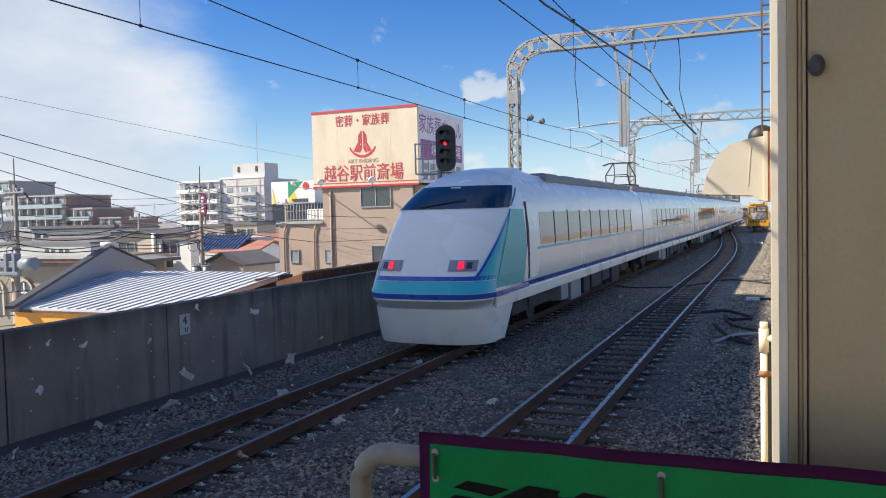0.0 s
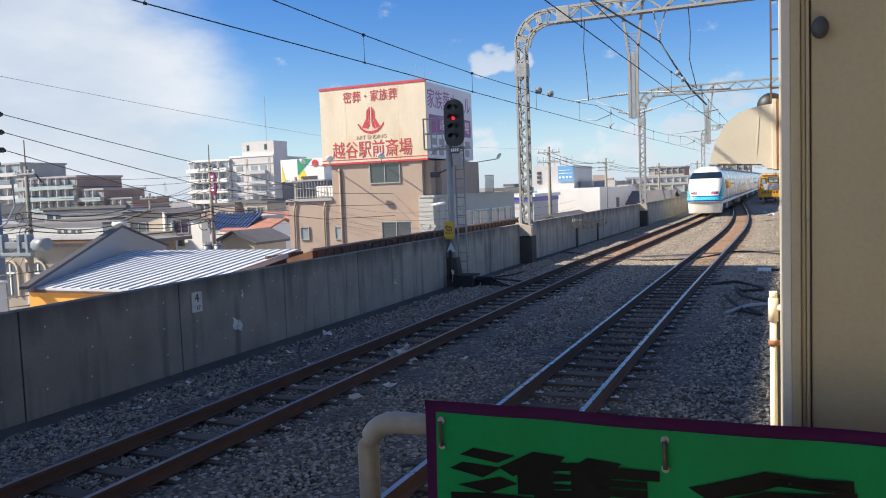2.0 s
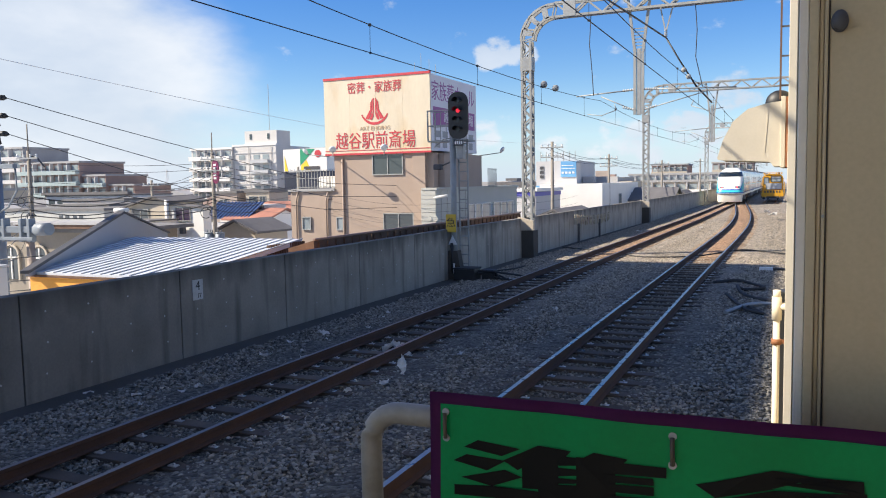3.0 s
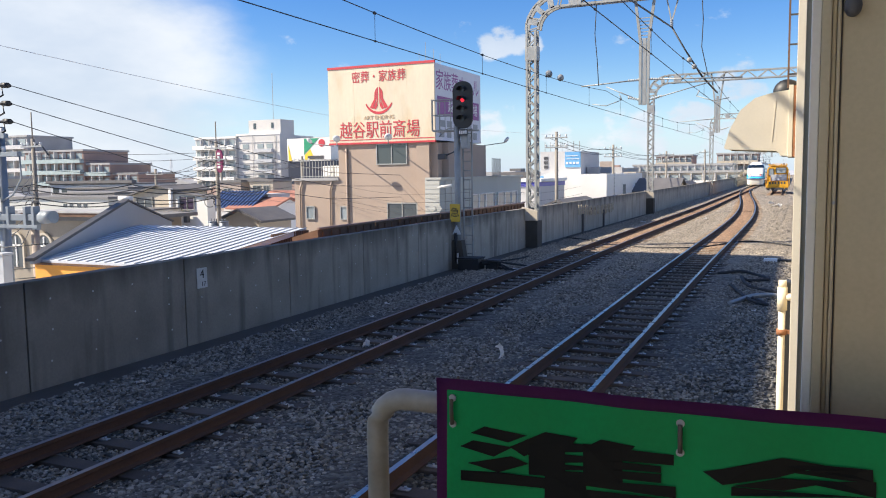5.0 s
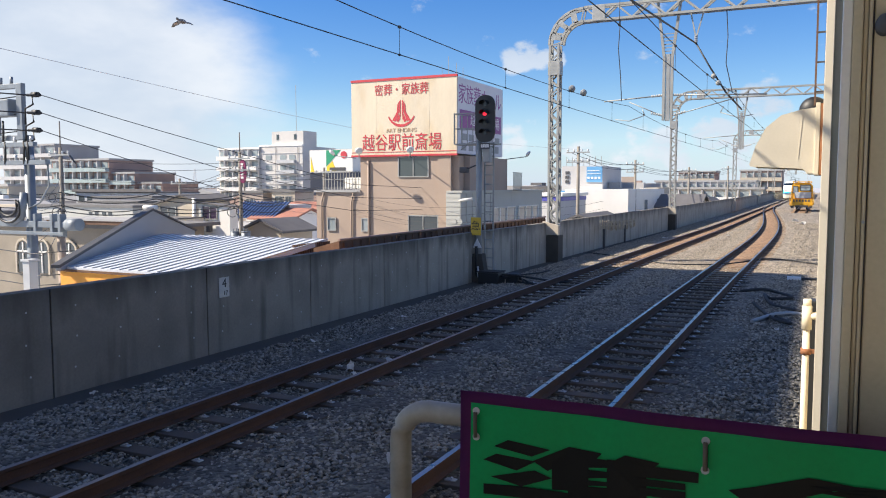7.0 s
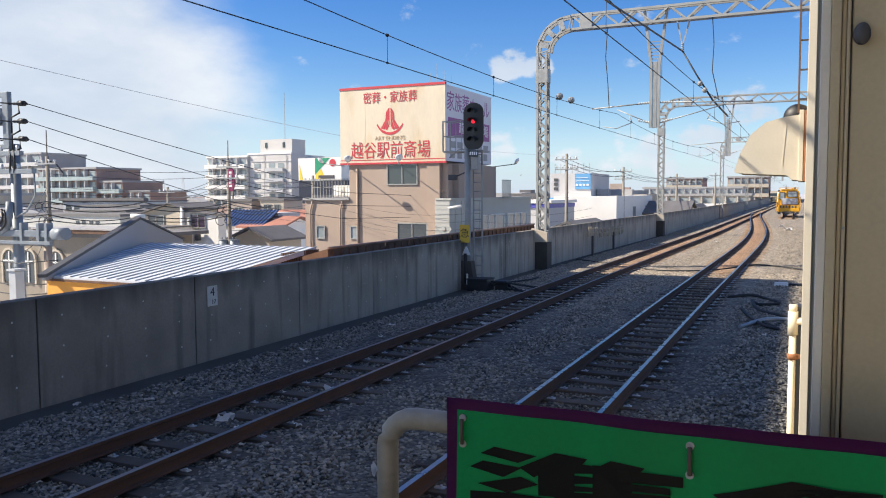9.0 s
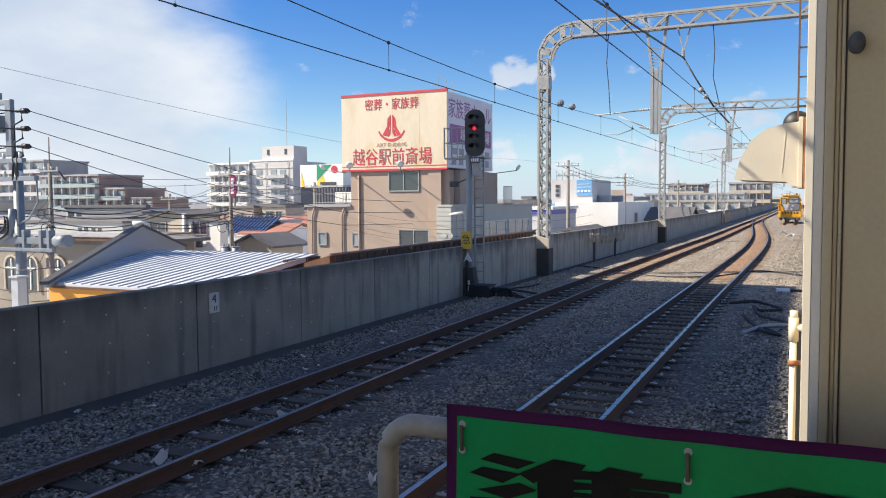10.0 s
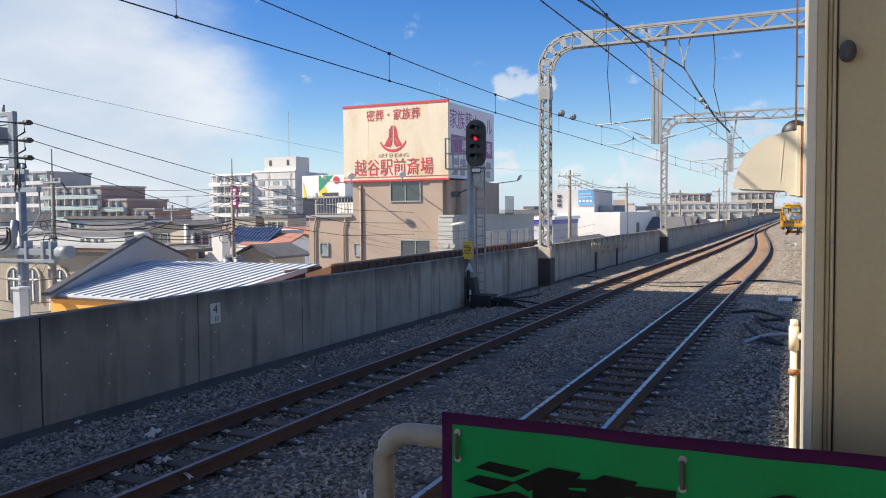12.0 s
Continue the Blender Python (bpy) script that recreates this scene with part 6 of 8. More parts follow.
def funeral_hall():
    """Tan three-storey building with a tall box sign on its roof."""
    h = thing("sign_building", "tan rendered building with a balcony and metal windows", "building", (0, 0, 0))
    f = 38.12
    part("wall", boxed(-23.3, -17.75, f, 45.0, STREET, 4.6), "tan_wall", h)
    part("wing", boxed(-26.3, -23.31, f + 0.02, 44.0, STREET, 2.55), "tan_wall", h)
    part("corner_pier", boxed(-18.45, -17.70, f - 0.06, f + 1.2, STREET, 4.58, 0.01), "tan_wall", h)
    b = bmesh.new()
    box(b, -26.4, -23.3, f - 0.1, 44.1, 2.56, 2.70)
    part("coping", b, "grey_wall", h)
    # stair tower top behind the balcony
    part("lift_core", boxed(-17.74, -17.0, 39.0, 44.6, STREET, 4.5), "brown_wall", h)
    part("side_wall", boxed(-17.745, -17.32, 38.3, 38.9, STREET, 4.5), "tan_wall", h)
    window_on(h, -20.83, -19.07, 3.44, 4.46, f, glass="glass")
    window_on(h, -20.23, -18.5, 0.30, 1.27, f, glass="glass")
    for x0, x1 in ((-25.48, -25.0), (-23.2, -22.84)):
        window_on(h, x0, x1, 0.42, 1.06, f, glass="glass_pale", cross=False)
    b = bmesh.new()
    for x in (-23.9, -25.9):
        tube(b, [(x, f - 0.06, -2), (x, f - 0.06, 2.0), (x + 0.15, f - 0.06, 2.5)], 0.05, 8)
    tube(b, [(-22.75, f - 0.07, -2), (-22.75, f - 0.07, 4.3)], 0.06, 8)
    part("drain_pipe", b, "tan_wall", h)
    b = bmesh.new()
    for k in range(15):
        x = -26.0 + 0.2 * k
        bar(b, (x, f + 0.25, 2.7), (x, f + 0.25, 3.75), 0.025)
    for z in (2.8, 3.3, 3.75):
        bar(b, (-26.0, f + 0.25, z), (-23.3, f + 0.25, z), 0.035)
    part("balcony_rail", b, "steel_grey", h)
    b = bmesh.new()
    for x in (-23.4, -23.0):
        box(b, x, x + 0.12, f + 0.3, f + 0.42, 2.7, 4.55)
    part("roof_post", b, "steel_grey", h)
    for x in (-25.0, -24.2):
        b = boxed(x, x + 0.7, f + 1.0, f + 1.5, 2.75, 3.4, 0.04)
        disc(b, (x + 0.35, f + 0.98, 3.08), 0.24, 0.02, "y", 16)
        part("air_unit", b, "siding_white", h)
    b = bmesh.new()
    for yy in range(9):
        bar(b, (-16.6, 44.6 + 0.18 * yy, 2.6), (-16.6, 44.6 + 0.18 * yy, 3.7), 0.03)
    for z in (2.7, 3.7):
        bar(b, (-16.6, 44.6, z), (-16.6, 46.1, z), 0.04)
    part("stair_rail", b, "steel_grey", h)
    b = bmesh.new()
    tube(b, [(-17.3, 37.9, 1.2), (-17.3, 37.85, 2.0), (-17.0, 37.6, 2.15), (-16.2, 37.5, 2.25)], 0.07, 8)
    part("exhaust_pipe", b, "siding_white", h, "pale bent exhaust pipe")

    # white clad annex along the railway
    a = thing("annex", "white clad single annex with wide grey windows", "building", (0, 0, 0))
    part("wall", boxed(-22.5, -16.9, 45.05, 50.9, STREET, 2.55), "siding_grey", a)
    part("wing", boxed(-17.73, -16.9, 37.55, 45.04, STREET, 2.55), "siding_grey", a)
    b = bmesh.new()
    for k in range(24):
        box(b, -16.899, -16.880, 37.55, 41.95, -3.0 + 0.23 * k, -2.8 + 0.23 * k)
        box(b, -17.73, -16.9, 37.535, 37.549, -3.0 + 0.23 * k, -2.8 + 0.23 * k)
    part("siding", b, "siding_grey", a)
    part("roof", boxed(-22.6, -16.8, 45.06, 51.0, 2.553, 2.68), "siding_grey", a)
    part("wing_roof", boxed(-17.69, -16.8, 37.5, 45.05, 2.553, 2.66), "siding_grey", a)
    for y0, y1 in ((42.05, 43.0), (43.12, 44.1), (44.22, 45.65), (46.3, 47.5), (47.62, 48.8), (48.92, 49.95)):
        window_on(a, y0, y1, -0.7, 1.62, -16.895, "e", glass="curtained", frame="siding_white", cross=False)
    for k in range(5):
        b = boxed(-16.89, -16.84, 38.2 + 0.85 * k, 38.28 + 0.85 * k, -3.0, 2.5)
        part("batten", b, "siding_grey", a)
    b = bmesh.new()
    for k in range(2):
        disc(b, (-17.25 + 0.35 * k, 37.5, 1.05), 0.13, 0.04, "y", 12)
    part("vent_cap", b, "siding_grey", a)

    # the box sign
    s = thing("roof_sign", "cream box sign with red lettering on the roof", "sign", (0, 0, 0))
    x0, x1, y0, y1, z0, z1 = -23.78, -17.32, 38.0, 44.6, 4.62, 8.62
    part("front_board", boxed(x0, x1, y0, y0 + 0.1, z0, z1), "sign_cream", s)
    part("side_board", boxed(x1 - 0.1, x1 + 0.004, y0 + 0.101, y1, z0, z1), "sign_white", s, "pale grey side board in shade")
    part("west_board", boxed(x0, x0 + 0.1, y0 + 0.101, y1, z0, z1), "sign_cream", s)
    part("back_board", boxed(x0 + 0.101, x1 - 0.101, y1 - 0.1, y1, z0, z1), "sign_white", s)
    part("deck", boxed(x0 + 0.1, x1 - 0.101, y0 + 0.1, y1 - 0.101, z0, z0 + 0.1), "panel_grey", s)
    b = bmesh.new()
    box(b, x0 - 0.02, x1 + 0.02, y0 - 0.03, y0 + 0.12, z1 + 0.002, z1 + 0.13)
    part("top_trim", b, "sign_red", s, "red top edge trim")
    b = bmesh.new()
    box(b, x0 - 0.02, x1 + 0.02, y0 - 0.03, y0 + 0.12, z0 - 0.10, z0 - 0.002)
    box(b, x0, x1, y0 - 0.012, y0 - 0.002, z0 + 0.12, z0 + 0.16)
    part("bottom_trim", b, "sign_red", s)
    for k in range(1, 4):
        x = x0 + (x1 - x0) * k / 4
        part("seam", boxed(x - 0.012, x + 0.012, y0 - 0.004, y0 - 0.001, z0, z1), "sign_cream", s)
    text_part("lettering", "密葬・家族葬", 0.66, (-20.62, 37.985, 8.08), s, "sign_red", sx=0.84)
    text_part("lettering", "越谷駅前斎場", 0.98, (-20.64, 37.985, 5.22), s, "sign_red", sx=0.84)
    text_part("lettering", "ART ENDING", 0.30, (-20.62, 37.985, 5.92), s, "sign_tan", sx=1.05)
    # folded palms mark as plain shapes
    b = bmesh.new()
    for sg in (-1, 1):
        cx = -20.62
        for o in ([(0.04, 7.55), (0.13, 7.48), (0.13, 6.95), (0.05, 6.62)], [(0.16, 7.44), (0.24, 7.30), (0.27, 6.92), (0.56, 6.46), (0.34, 6.40), (0.16, 6.86)], [(0.06, 6.56), (0.14, 6.80), (0.30, 6.42), (0.20, 6.36)]):
            prism(b, [(cx + sg * u, v) for u, v in o], y0 - 0.015, y0 - 0.003, "y")
    arc0 = [(-20.62 + 0.88 * math.sin(a), 6.98 - 0.88 * math.cos(a)) for a in [radians(-68 + 136 * i / 16) for i in range(17)]]
    arc1 = [(-20.62 + 0.88 * math.sin(a) * 0.98, 7.10 - 0.86 * math.cos(a)) for a in [radians(-62 + 124 * i / 16) for i in range(17)]]
    prism(b, arc0 + arc1[::-1], y0 - 0.015, y0 - 0.003, "y")
    part("emblem", b, "sign_red", s, "plain red emblem of two palms over an arc")
    xs = x1 + 0.008
    text_part("lettering", "家族葬ホール", 1.12, (xs, 41.25, 7.72), s, "sign_violet", side=True, sx=0.92)
    b = bmesh.new()
    box(b, xs - 0.004, xs + 0.006, 38.35, 44.3, 5.95, 6.95)
    band = part("band", b, "sign_violet", s, "violet band with white lettering")
    text_part("lettering", "越谷駅前斎場", 0.72, (xs + 0.012, 41.9, 6.45), band, "mark_white", side=True, sx=1.0)
    b = bmesh.new()
    for k in range(6):
        yy = 38.6 + 0.95 * k
        box(b, xs - 0.004, xs + 0.006, yy, yy + 0.72, 5.35, 5.70)
        box(b, xs - 0.004, xs + 0.006, yy, yy + 0.6, 4.80, 5.20)
    part("lettering_bars", b, "train_grey", s, "rows of grey marks")
    # flood lamps on arms
    for x, y, dx, dy in ((-23.3, 38.0, 0.75, -1.25), (-20.1, 38.0, 0.7, -1.3), (-23.6, 38.1, -1.3, -0.3), (-17.3, 44.5, 1.5, 0.2), (-17.3, 39.3, 1.3, -0.2)):
        b = bmesh.new()
        tube(b, [(x, y, z0 - 0.15), (x + dx, y + dy, z0 + 0.02)], 0.028, 6)
        arm = part("lamp_arm", b, "galvanised", s)
        b = bmesh.new()
        c = Vector((x + dx * 1.05, y + dy * 1.05, z0 + 0.18))
        to = Vector((x - c.x, y - c.y, 1.2))
        bmesh.ops.create_uvsphere(b, u_segments=14, v_segments=8, radius=0.21, matrix=Matrix.Translation(c) @ to.to_track_quat("Z", "Y").to_matrix().to_4x4() @ Matrix.Diagonal((1, 1, 0.45, 1)))
        for q in b.faces:
            q.smooth = True
        part("flood_lamp", b, "insulator", arm)
    b = bmesh.new()
    for x, hh in ((-19.6, 1.1), (-19.2, 1.6), (-18.7, 1.2), (-18.3, 0.9)):
        bar(b, (x, 41, z1 + 0.0), (x, 41, z1 + hh), 0.02)
    bar(b, (-20.2, 41, z1 + 0.3), (-18.0, 41, z1 + 0.45), 0.02)
    part("antenna", b, "galvanised", s)


funeral_hall()


def orange_house():
    """The low house next to the wall: ribbed metal roof, orange wall, and a steep gable behind."""
    h = thing("metal_roof_house", "low house with ribbed pale metal roof and orange wall", "house", (0, 0, 0))
    # roof plane between the eave (south) and the upper edge (north)
    ea = (Vector((-17.45, 13.85, 0.86)), Vector((-11.3, 13.85, 0.86)))
    ub = (Vector((-19.64, 20.0, 1.37)), Vector((-13.42, 20.0, 1.29)))
    part("wall", boxed(-17.45, -11.4, 13.87, 19.9, STREET, 0.80), "orange_wall", h)
    b = bmesh.new()
    a0, a1, c0, c1 = ea[0], Vector((-12.55, 13.85, 0.86)), Vector((-20.12, 19.95, 1.29)), ub[1]
    n = Vector((0, -0.085, 1)).normalized()
    v = [b.verts.new(p) for p in (a0, a1, c1, c0)] + [b.verts.new(p - Vector((0, 0, 0.12))) for p in (a0, a1, c1, c0)]
    for f in ((0, 1, 2, 3), (7, 6, 5, 4), (0, 4, 5, 1), (1, 5, 6, 2), (2, 6, 7, 3), (3, 7, 4, 0)):
        b.faces.new([v[i] for i in f])
    roof = part("metal_roof", b, "metal_roof", h, "ribbed pale metal roof")
    run = c1 - a1
    for k in range(27):
        xe = a1.x - 0.31 * k
        lo = max(0.0, (a0.x - xe) / (run.x - (c0 - a0).x))
        e = Vector((xe, a0.y, a0.z))
        p, q = e + run * lo, e + run
        if lo > 0.9:
            continue
        b = bmesh.new()
        bar(b, p + Vector((0, 0, 0.012)), q + Vector((0, 0, 0.012)), 0.035, 0.026)
        part("roof_rib", b, "gable_grey", roof)
    part("eave_trim", boxed(-17.5, -12.5, 13.80, 13.90, 0.745, 0.80), "brown_slat", h)
    # side fascia of dark slats at the roof's north-east
    for k in range(16):
        y = 18.2 + 0.11 * k
        part("slat", boxed(-13.40 + 0.004 * k, -13.34 + 0.004 * k, y, y + 0.07, 0.2, 1.24), "brown_slat", h)
    # the gable end of the next house, along the metal roof's west edge
    g = thing("gable_screen", "steep grey metal gable end with dark coping", "gable wall", (-17.04, 13.55, 0), 26.57)
    part("wall", prismed([(0.0, 0.80), (1.0, 0.80), (1.0, STREET), (11.4, STREET), (11.4, 1.16), (6.69, 2.10), (0.0, 0.90)], -0.12, 0, "x"), "gable_grey", g)
    part("roof_slope", prismed([(-0.2, 0.88), (6.69, 2.11), (6.69, 2.19), (-0.2, 0.96)], -0.14, 0.07, "x"), "dark_trim", g)
    part("roof_slope", prismed([(6.69, 2.11), (11.6, 1.13), (11.6, 1.19), (6.69, 2.17)], -0.14, 0.04, "x"), "dark_trim", g)
    part("ridge_cap", tubed([(-0.3, 6.69, 2.20), (0.16, 6.69, 2.20)], 0.07, 8), "siding_white", g)


orange_house()

# long low brown roofs just past the wall
for (x0, x1, y0, y1, z, m, lb) in ((-12.75, -11.9, 18.3, 36.4, 1.14, "brown_slat", "long low dark tiled shed roof behind the wall"),):
    s = thing("shed", lb, "shed", (0, 0, 0))
    part("wall", boxed(x0 + 0.2, x1 - 0.2, y0, y1, STREET, z - 0.8), "dark_trim", s)
    for k in range(40):
        ya = y0 + 0.2 + (y1 - y0 - 0.4) * k / 39
        part("batten", boxed(x1 + 0.002, x1 + 0.05, ya, ya + 0.07, z - 0.6, z + 0.2), "brown_slat", s)
    part("fascia", boxed(x1 - 0.12, x1, y0, y1, STREET, z - 0.06), "dark_trim", s)
    for k in range(11):
        ya = y0 + (y1 - y0) * k / 11
        b = prismed([(x0, z - 0.35), (x1, z - 0.05), (x1, z + 0.25), (x0, z + 0.02)], ya, ya + (y1 - y0) / 11 - 0.05, "y")
        part("roof_panel", b, m, s)
    part("roof_cap", tubed([(x1, y0, z + 0.27), (x1, y1, z + 0.27)], 0.035, 8), "brown_block", s)


def far_block(name, label, x0, x1, y0, y1, z1, wall, floors, bays, balcony="siding_white", east=False, z0=-2.0, cat="apartment building", roof="grey_wall"):
    """A block of flats with a balcony strip and windows on each floor of the south face, and windows on the east face."""
    h = thing(name, label, cat, (0, 0, 0), group="apartment blocks")
    part("wall", boxed(x0, x1, y0, y1, STREET, z1), wall, h)
    part("roof", boxed(x0 - 0.3, x1 + 0.3, y0 - 0.3, y1 + 0.3, z1 + 0.01, z1 + 0.5), roof, h)
    fh = (z1 - z0) / floors
    for f in range(floors):
        z = z0 + fh * f
        part("balcony", boxed(x0, x1, y0 - 1.3, y0 - 0.01, z - 0.1, z + 0.95), balcony, h)
        for k in range(bays):
            a = x0 + (x1 - x0) * (k + 0.15) / bays
            c = x0 + (x1 - x0) * (k + 0.85) / bays
            part("window", boxed(a, c, y0 - 0.06, y0 - 0.01, z + 0.3, z + fh * 0.82), "glass_pale", h)
            if k:
                s = x0 + (x1 - x0) * k / bays
                part("divider", boxed(s - 0.1, s + 0.1, y0 - 1.2, y0 - 0.07, z + 0.96, z + fh - 0.12), "white_wall", h)
        if east:
            n = max(2, int((y1 - y0) / 6))
            for k in range(n):
                a = y0 + (y1 - y0) * (k + 0.3) / n
                part("window", boxed(x1 + 0.01, x1 + 0.06, a, a + 2.0, z + 0.9, z + fh * 0.75), "glass", h)
                part("balcony", boxed(x1 + 0.01, x1 + 0.8, a - 0.4, a + 2.4, z - 0.1, z + 0.2), balcony, h) if k % 2 else None
    return h


# flats and shops further off
def town_blocks():
    a = far_block("apartment_block", "white concrete apartment block with balconies and a roof tower", -148.9, -135.4, 170, 186, 12.9, "flats_white", 7, 5, "siding_white", z0=-6.5, roof="siding_white")
    part("east_wing", boxed(-135.4, -121.6, 170.4, 186, STREET, 13.5), "flats_white", a)
    part("roof_tower", boxed(-131.8, -121.7, 171, 177, 13.5, 17.4), "flats_white", a)
    part("rear_wing", boxed(-121.59, -104.0, 178, 190, STREET, 12.8), "flats_white", a)
    part("mast", boxed(-127.55, -127.45, 176, 176.1, 17.4, 30.0), "galvanised", a)
    for f in range(6):
        z = -4.4 + 2.7 * f
        for x in (-133.4, -128.7, -125.8):
            w = part("window", boxed(x, x + 1.9, 170.30, 170.39, z + 0.9, z + 2.1), "glass_pale", a)
        part("balcony", boxed(-129.2, -123.6, 169.3, 170.38, z - 0.1, z + 0.75), "net_grey", a)
        part("window", boxed(-119.6, -118.0, 177.9, 177.99, z + 0.9, z + 2.1), "glass_pale", a)
    for f in range(7):
        part("slab_edge", boxed(-135.38, -121.62, 170.26, 170.395, -4.62 + 2.7 * f, -4.45 + 2.7 * f), "white_wall", a)
    for x in (-135.1, -130.2, -123.1):
        part("rain_pipe", boxed(x, x + 0.16, 170.2, 170.255, STREET, 13.3), "grey_wall", a)
    part("parapet", boxed(-135.5, -121.5, 170.25, 171.0, 13.505, 13.95), "siding_white", a)
    for x in (-130.2, -124.6):
        part("window", boxed(x, x + 0.7, 170.9, 170.99, 15.2, 16.6), "glass", a)

    far_block("apartment_block", "brown stepped apartment block with glass balconies", -190.0, -168.4, 150, 165, 9.9, "brown_block", 5, 7, "balcony_green", z0=-4.6)
    far_block("apartment_block", "lower step of the brown apartment block", -168.3, -160.4, 151, 165, 6.3, "brown_block", 4, 3, "balcony_green", z0=-4.6)
    far_block("apartment_block", "lowest step of the brown apartment block", -160.3, -152.0, 152, 165, 3.7, "brown_block", 3, 3, "balcony_green", z0=-4.6)
    far_block("apartment_block", "grey apartment block behind the brown one", -217.0, -195.0, 155, 170, 14.6, "grey_wall", 6, 5, "white_wall", z0=-4.6)
    far_block("apartment_block", "beige apartment block with pale balconies", -174.0, -150.0, 108, 120, 3.0, "beige_wall", 3, 7, "siding_white", z0=-5.0)
    h = house_block("warehouse", "long grey warehouse with a dark flat roof", "warehouse", -142.4, -119.6, 118, 130, 1.6, "panel_grey", "roof_grey")
    part("eave_board", boxed(-142.9, -119.1, 117.3, 118.6, 1.86, 2.45), "roof_grey", h)
    for k in range(9):
        part("window", boxed(-141.6 + 2.45 * k, -140.0 + 2.45 * k, 117.93, 117.99, -0.4, 0.9), "glass", h)
    far_block("apartment_block", "brown apartment block far up the line", -39.3, -28.7, 250, 262, 7.0, "brown_block", 4, 6, "beige_wall", z0=-4.0)
    far_block("apartment_block", "brown apartment block far up the line", -21.7, -10.2, 252, 264, 7.3, "brown_block", 4, 6, "beige_wall", z0=-4.0)
    far_block("school_building", "long pale building with rows of windows", -41.0, -15.5, 222, 234, 4.0, "white_wall", 3, 14, "white_wall", z0=-5.0)
    far_block("apartment_block", "pale block beside the line", -30.5, -10.9, 180, 190, 2.2, "beige_wall", 2, 8, "siding_white", z0=-3.0)

    # shop with a coloured roof sign
    s = thing("shop_building", "dark navy shop building with a coloured roof sign", "shop", (0, 0, 0))
    part("wall", boxed(-70.0, -61.8, 100, 108, STREET, 5.0), "navy", s)
    sg = part("sign_box", boxed(-70.0, -62.4, 99.9, 106, 5.02, 8.35), "siding_white", s, "white roof sign with coloured fields")
    part("green_field", prismed([(-67.0, 5.9), (-67.0, 8.3), (-64.4, 8.3)], 99.86, 99.895, "y"), "shop_green", sg)
    part("yellow_field", prismed([(-66.9, 5.2), (-66.9, 5.85), (-65.9, 6.7), (-65.2, 5.2)], 99.86, 99.895, "y"), "shop_yellow", sg)
    b = bmesh.new()
    disc(b, (-63.9, 99.84, 7.6), 0.55, 0.05, "y", 16)
    part("red_disc", b, "sign_red", sg)
    part("letter_bar", boxed(-66.4, -63.6, 99.84, 99.89, 5.25, 5.75), "dark_trim", sg)
    part("yellow_field", prismed([(-69.8, 5.1), (-69.8, 7.4), (-69.2, 5.1)], 99.86, 99.895, "y"), "shop_yellow", sg)

    # white building with a blue sign
    w = thing("corner_building", "white commercial building with a blue sign on its upper corner", "building", (0, 0, 0))
    part("wall", boxed(-23.8, -19.6, 78, 86, STREET, 4.9), "white_wall", w)
    part("low_wing", boxed(-23.0, -16.7, 76.5, 96, STREET, 2.6), "siding_white", w)
    for y in (80, 86, 92):
        part("roof_unit", boxed(-19.5, -18.3, y, y + 1.0, 2.61, 3.3, 0.05), "grey_wall", w)
    part("blue_panel", boxed(-21.2, -19.62, 77.9, 77.99, 3.3, 4.85), "blue_sign", w, "blue sign panel with white marks")
    b = bmesh.new()
    for i in range(4):
        box(b, -21.1 + 0.36 * i, -20.88 + 0.36 * i, 77.86, 77.895, 3.62, 3.82)
    box(b, -21.1, -19.75, 77.86, 77.895, 4.1, 4.16)
    box(b, -21.1, -19.9, 77.86, 77.895, 4.4, 4.46)
    part("mark_bars", b, "mark_white", w)
    part("band", boxed(-23.82, -22.0, 77.9, 77.99, 2.0, 2.45), "blue_sign", w)
    b = bmesh.new()
    for k in range(3):
        prism(b, [(-23.4, 3.2 + 0.45 * k), (-23.0, 3.2 + 0.45 * k), (-23.0, 3.5 + 0.45 * k), (-23.4, 3.5 + 0.45 * k)], 77.93, 77.99, "y")
    part("mark_bars", b, "dark_trim", w)
    b = bmesh.new()
    for k in range(7):
        bar(b, (-23.6 + 0.6 * k, 79, 4.9), (-23.6 + 0.6 * k, 79, 5.9), 0.05)
    bar(b, (-23.6, 79, 5.5), (-20.0, 79, 5.5), 0.05)
    part("roof_rail", b, "galvanised", w)
    for x in (-22.4,):
        window_on(w, x, x + 1.0, 0.3, 1.3, 76.49, glass="glass_pale", cross=False)
    for y in (84.5, 91.5):
        window_on(w, y, y + 1.2, 0.3, 1.4, -16.695, "e", glass="glass_pale")

    h = thing("brown_billboard", "brown framed rooftop billboard", "billboard", (0, 0, 0))
    part("board", boxed(-25.0, -23.2, 110, 110.2, 2.65, 4.2), "brown_wall", h)
    part("building", boxed(-26.0, -20.0, 110.3, 120, STREET, 2.7), "beige_wall", h)
    gable_house("house", "grey tiled house beside the railway", -19.2, -12.0, 90, 98, 0.6, 1.8, "beige_wall", "roof_grey")
    gable_house("house", "dark roofed house beside the railway", -14.5, -11.2, 104, 112, 0.2, 1.3, "white_wall", "roof_grey", "y")
    gable_house("house", "low house with a grey roof beyond the annex", -19.0, -12.5, 56, 64, -0.6, 0.7, "siding_white", "roof_grey", "y")

    # blue trimmed store between gantry and annex
    st = thing("store", "low white store with a blue fascia", "shop", (0, 0, 0))
    part("wall", boxed(-27.0, -20.2, 66, 74, STREET, 2.0), "white_wall", st)
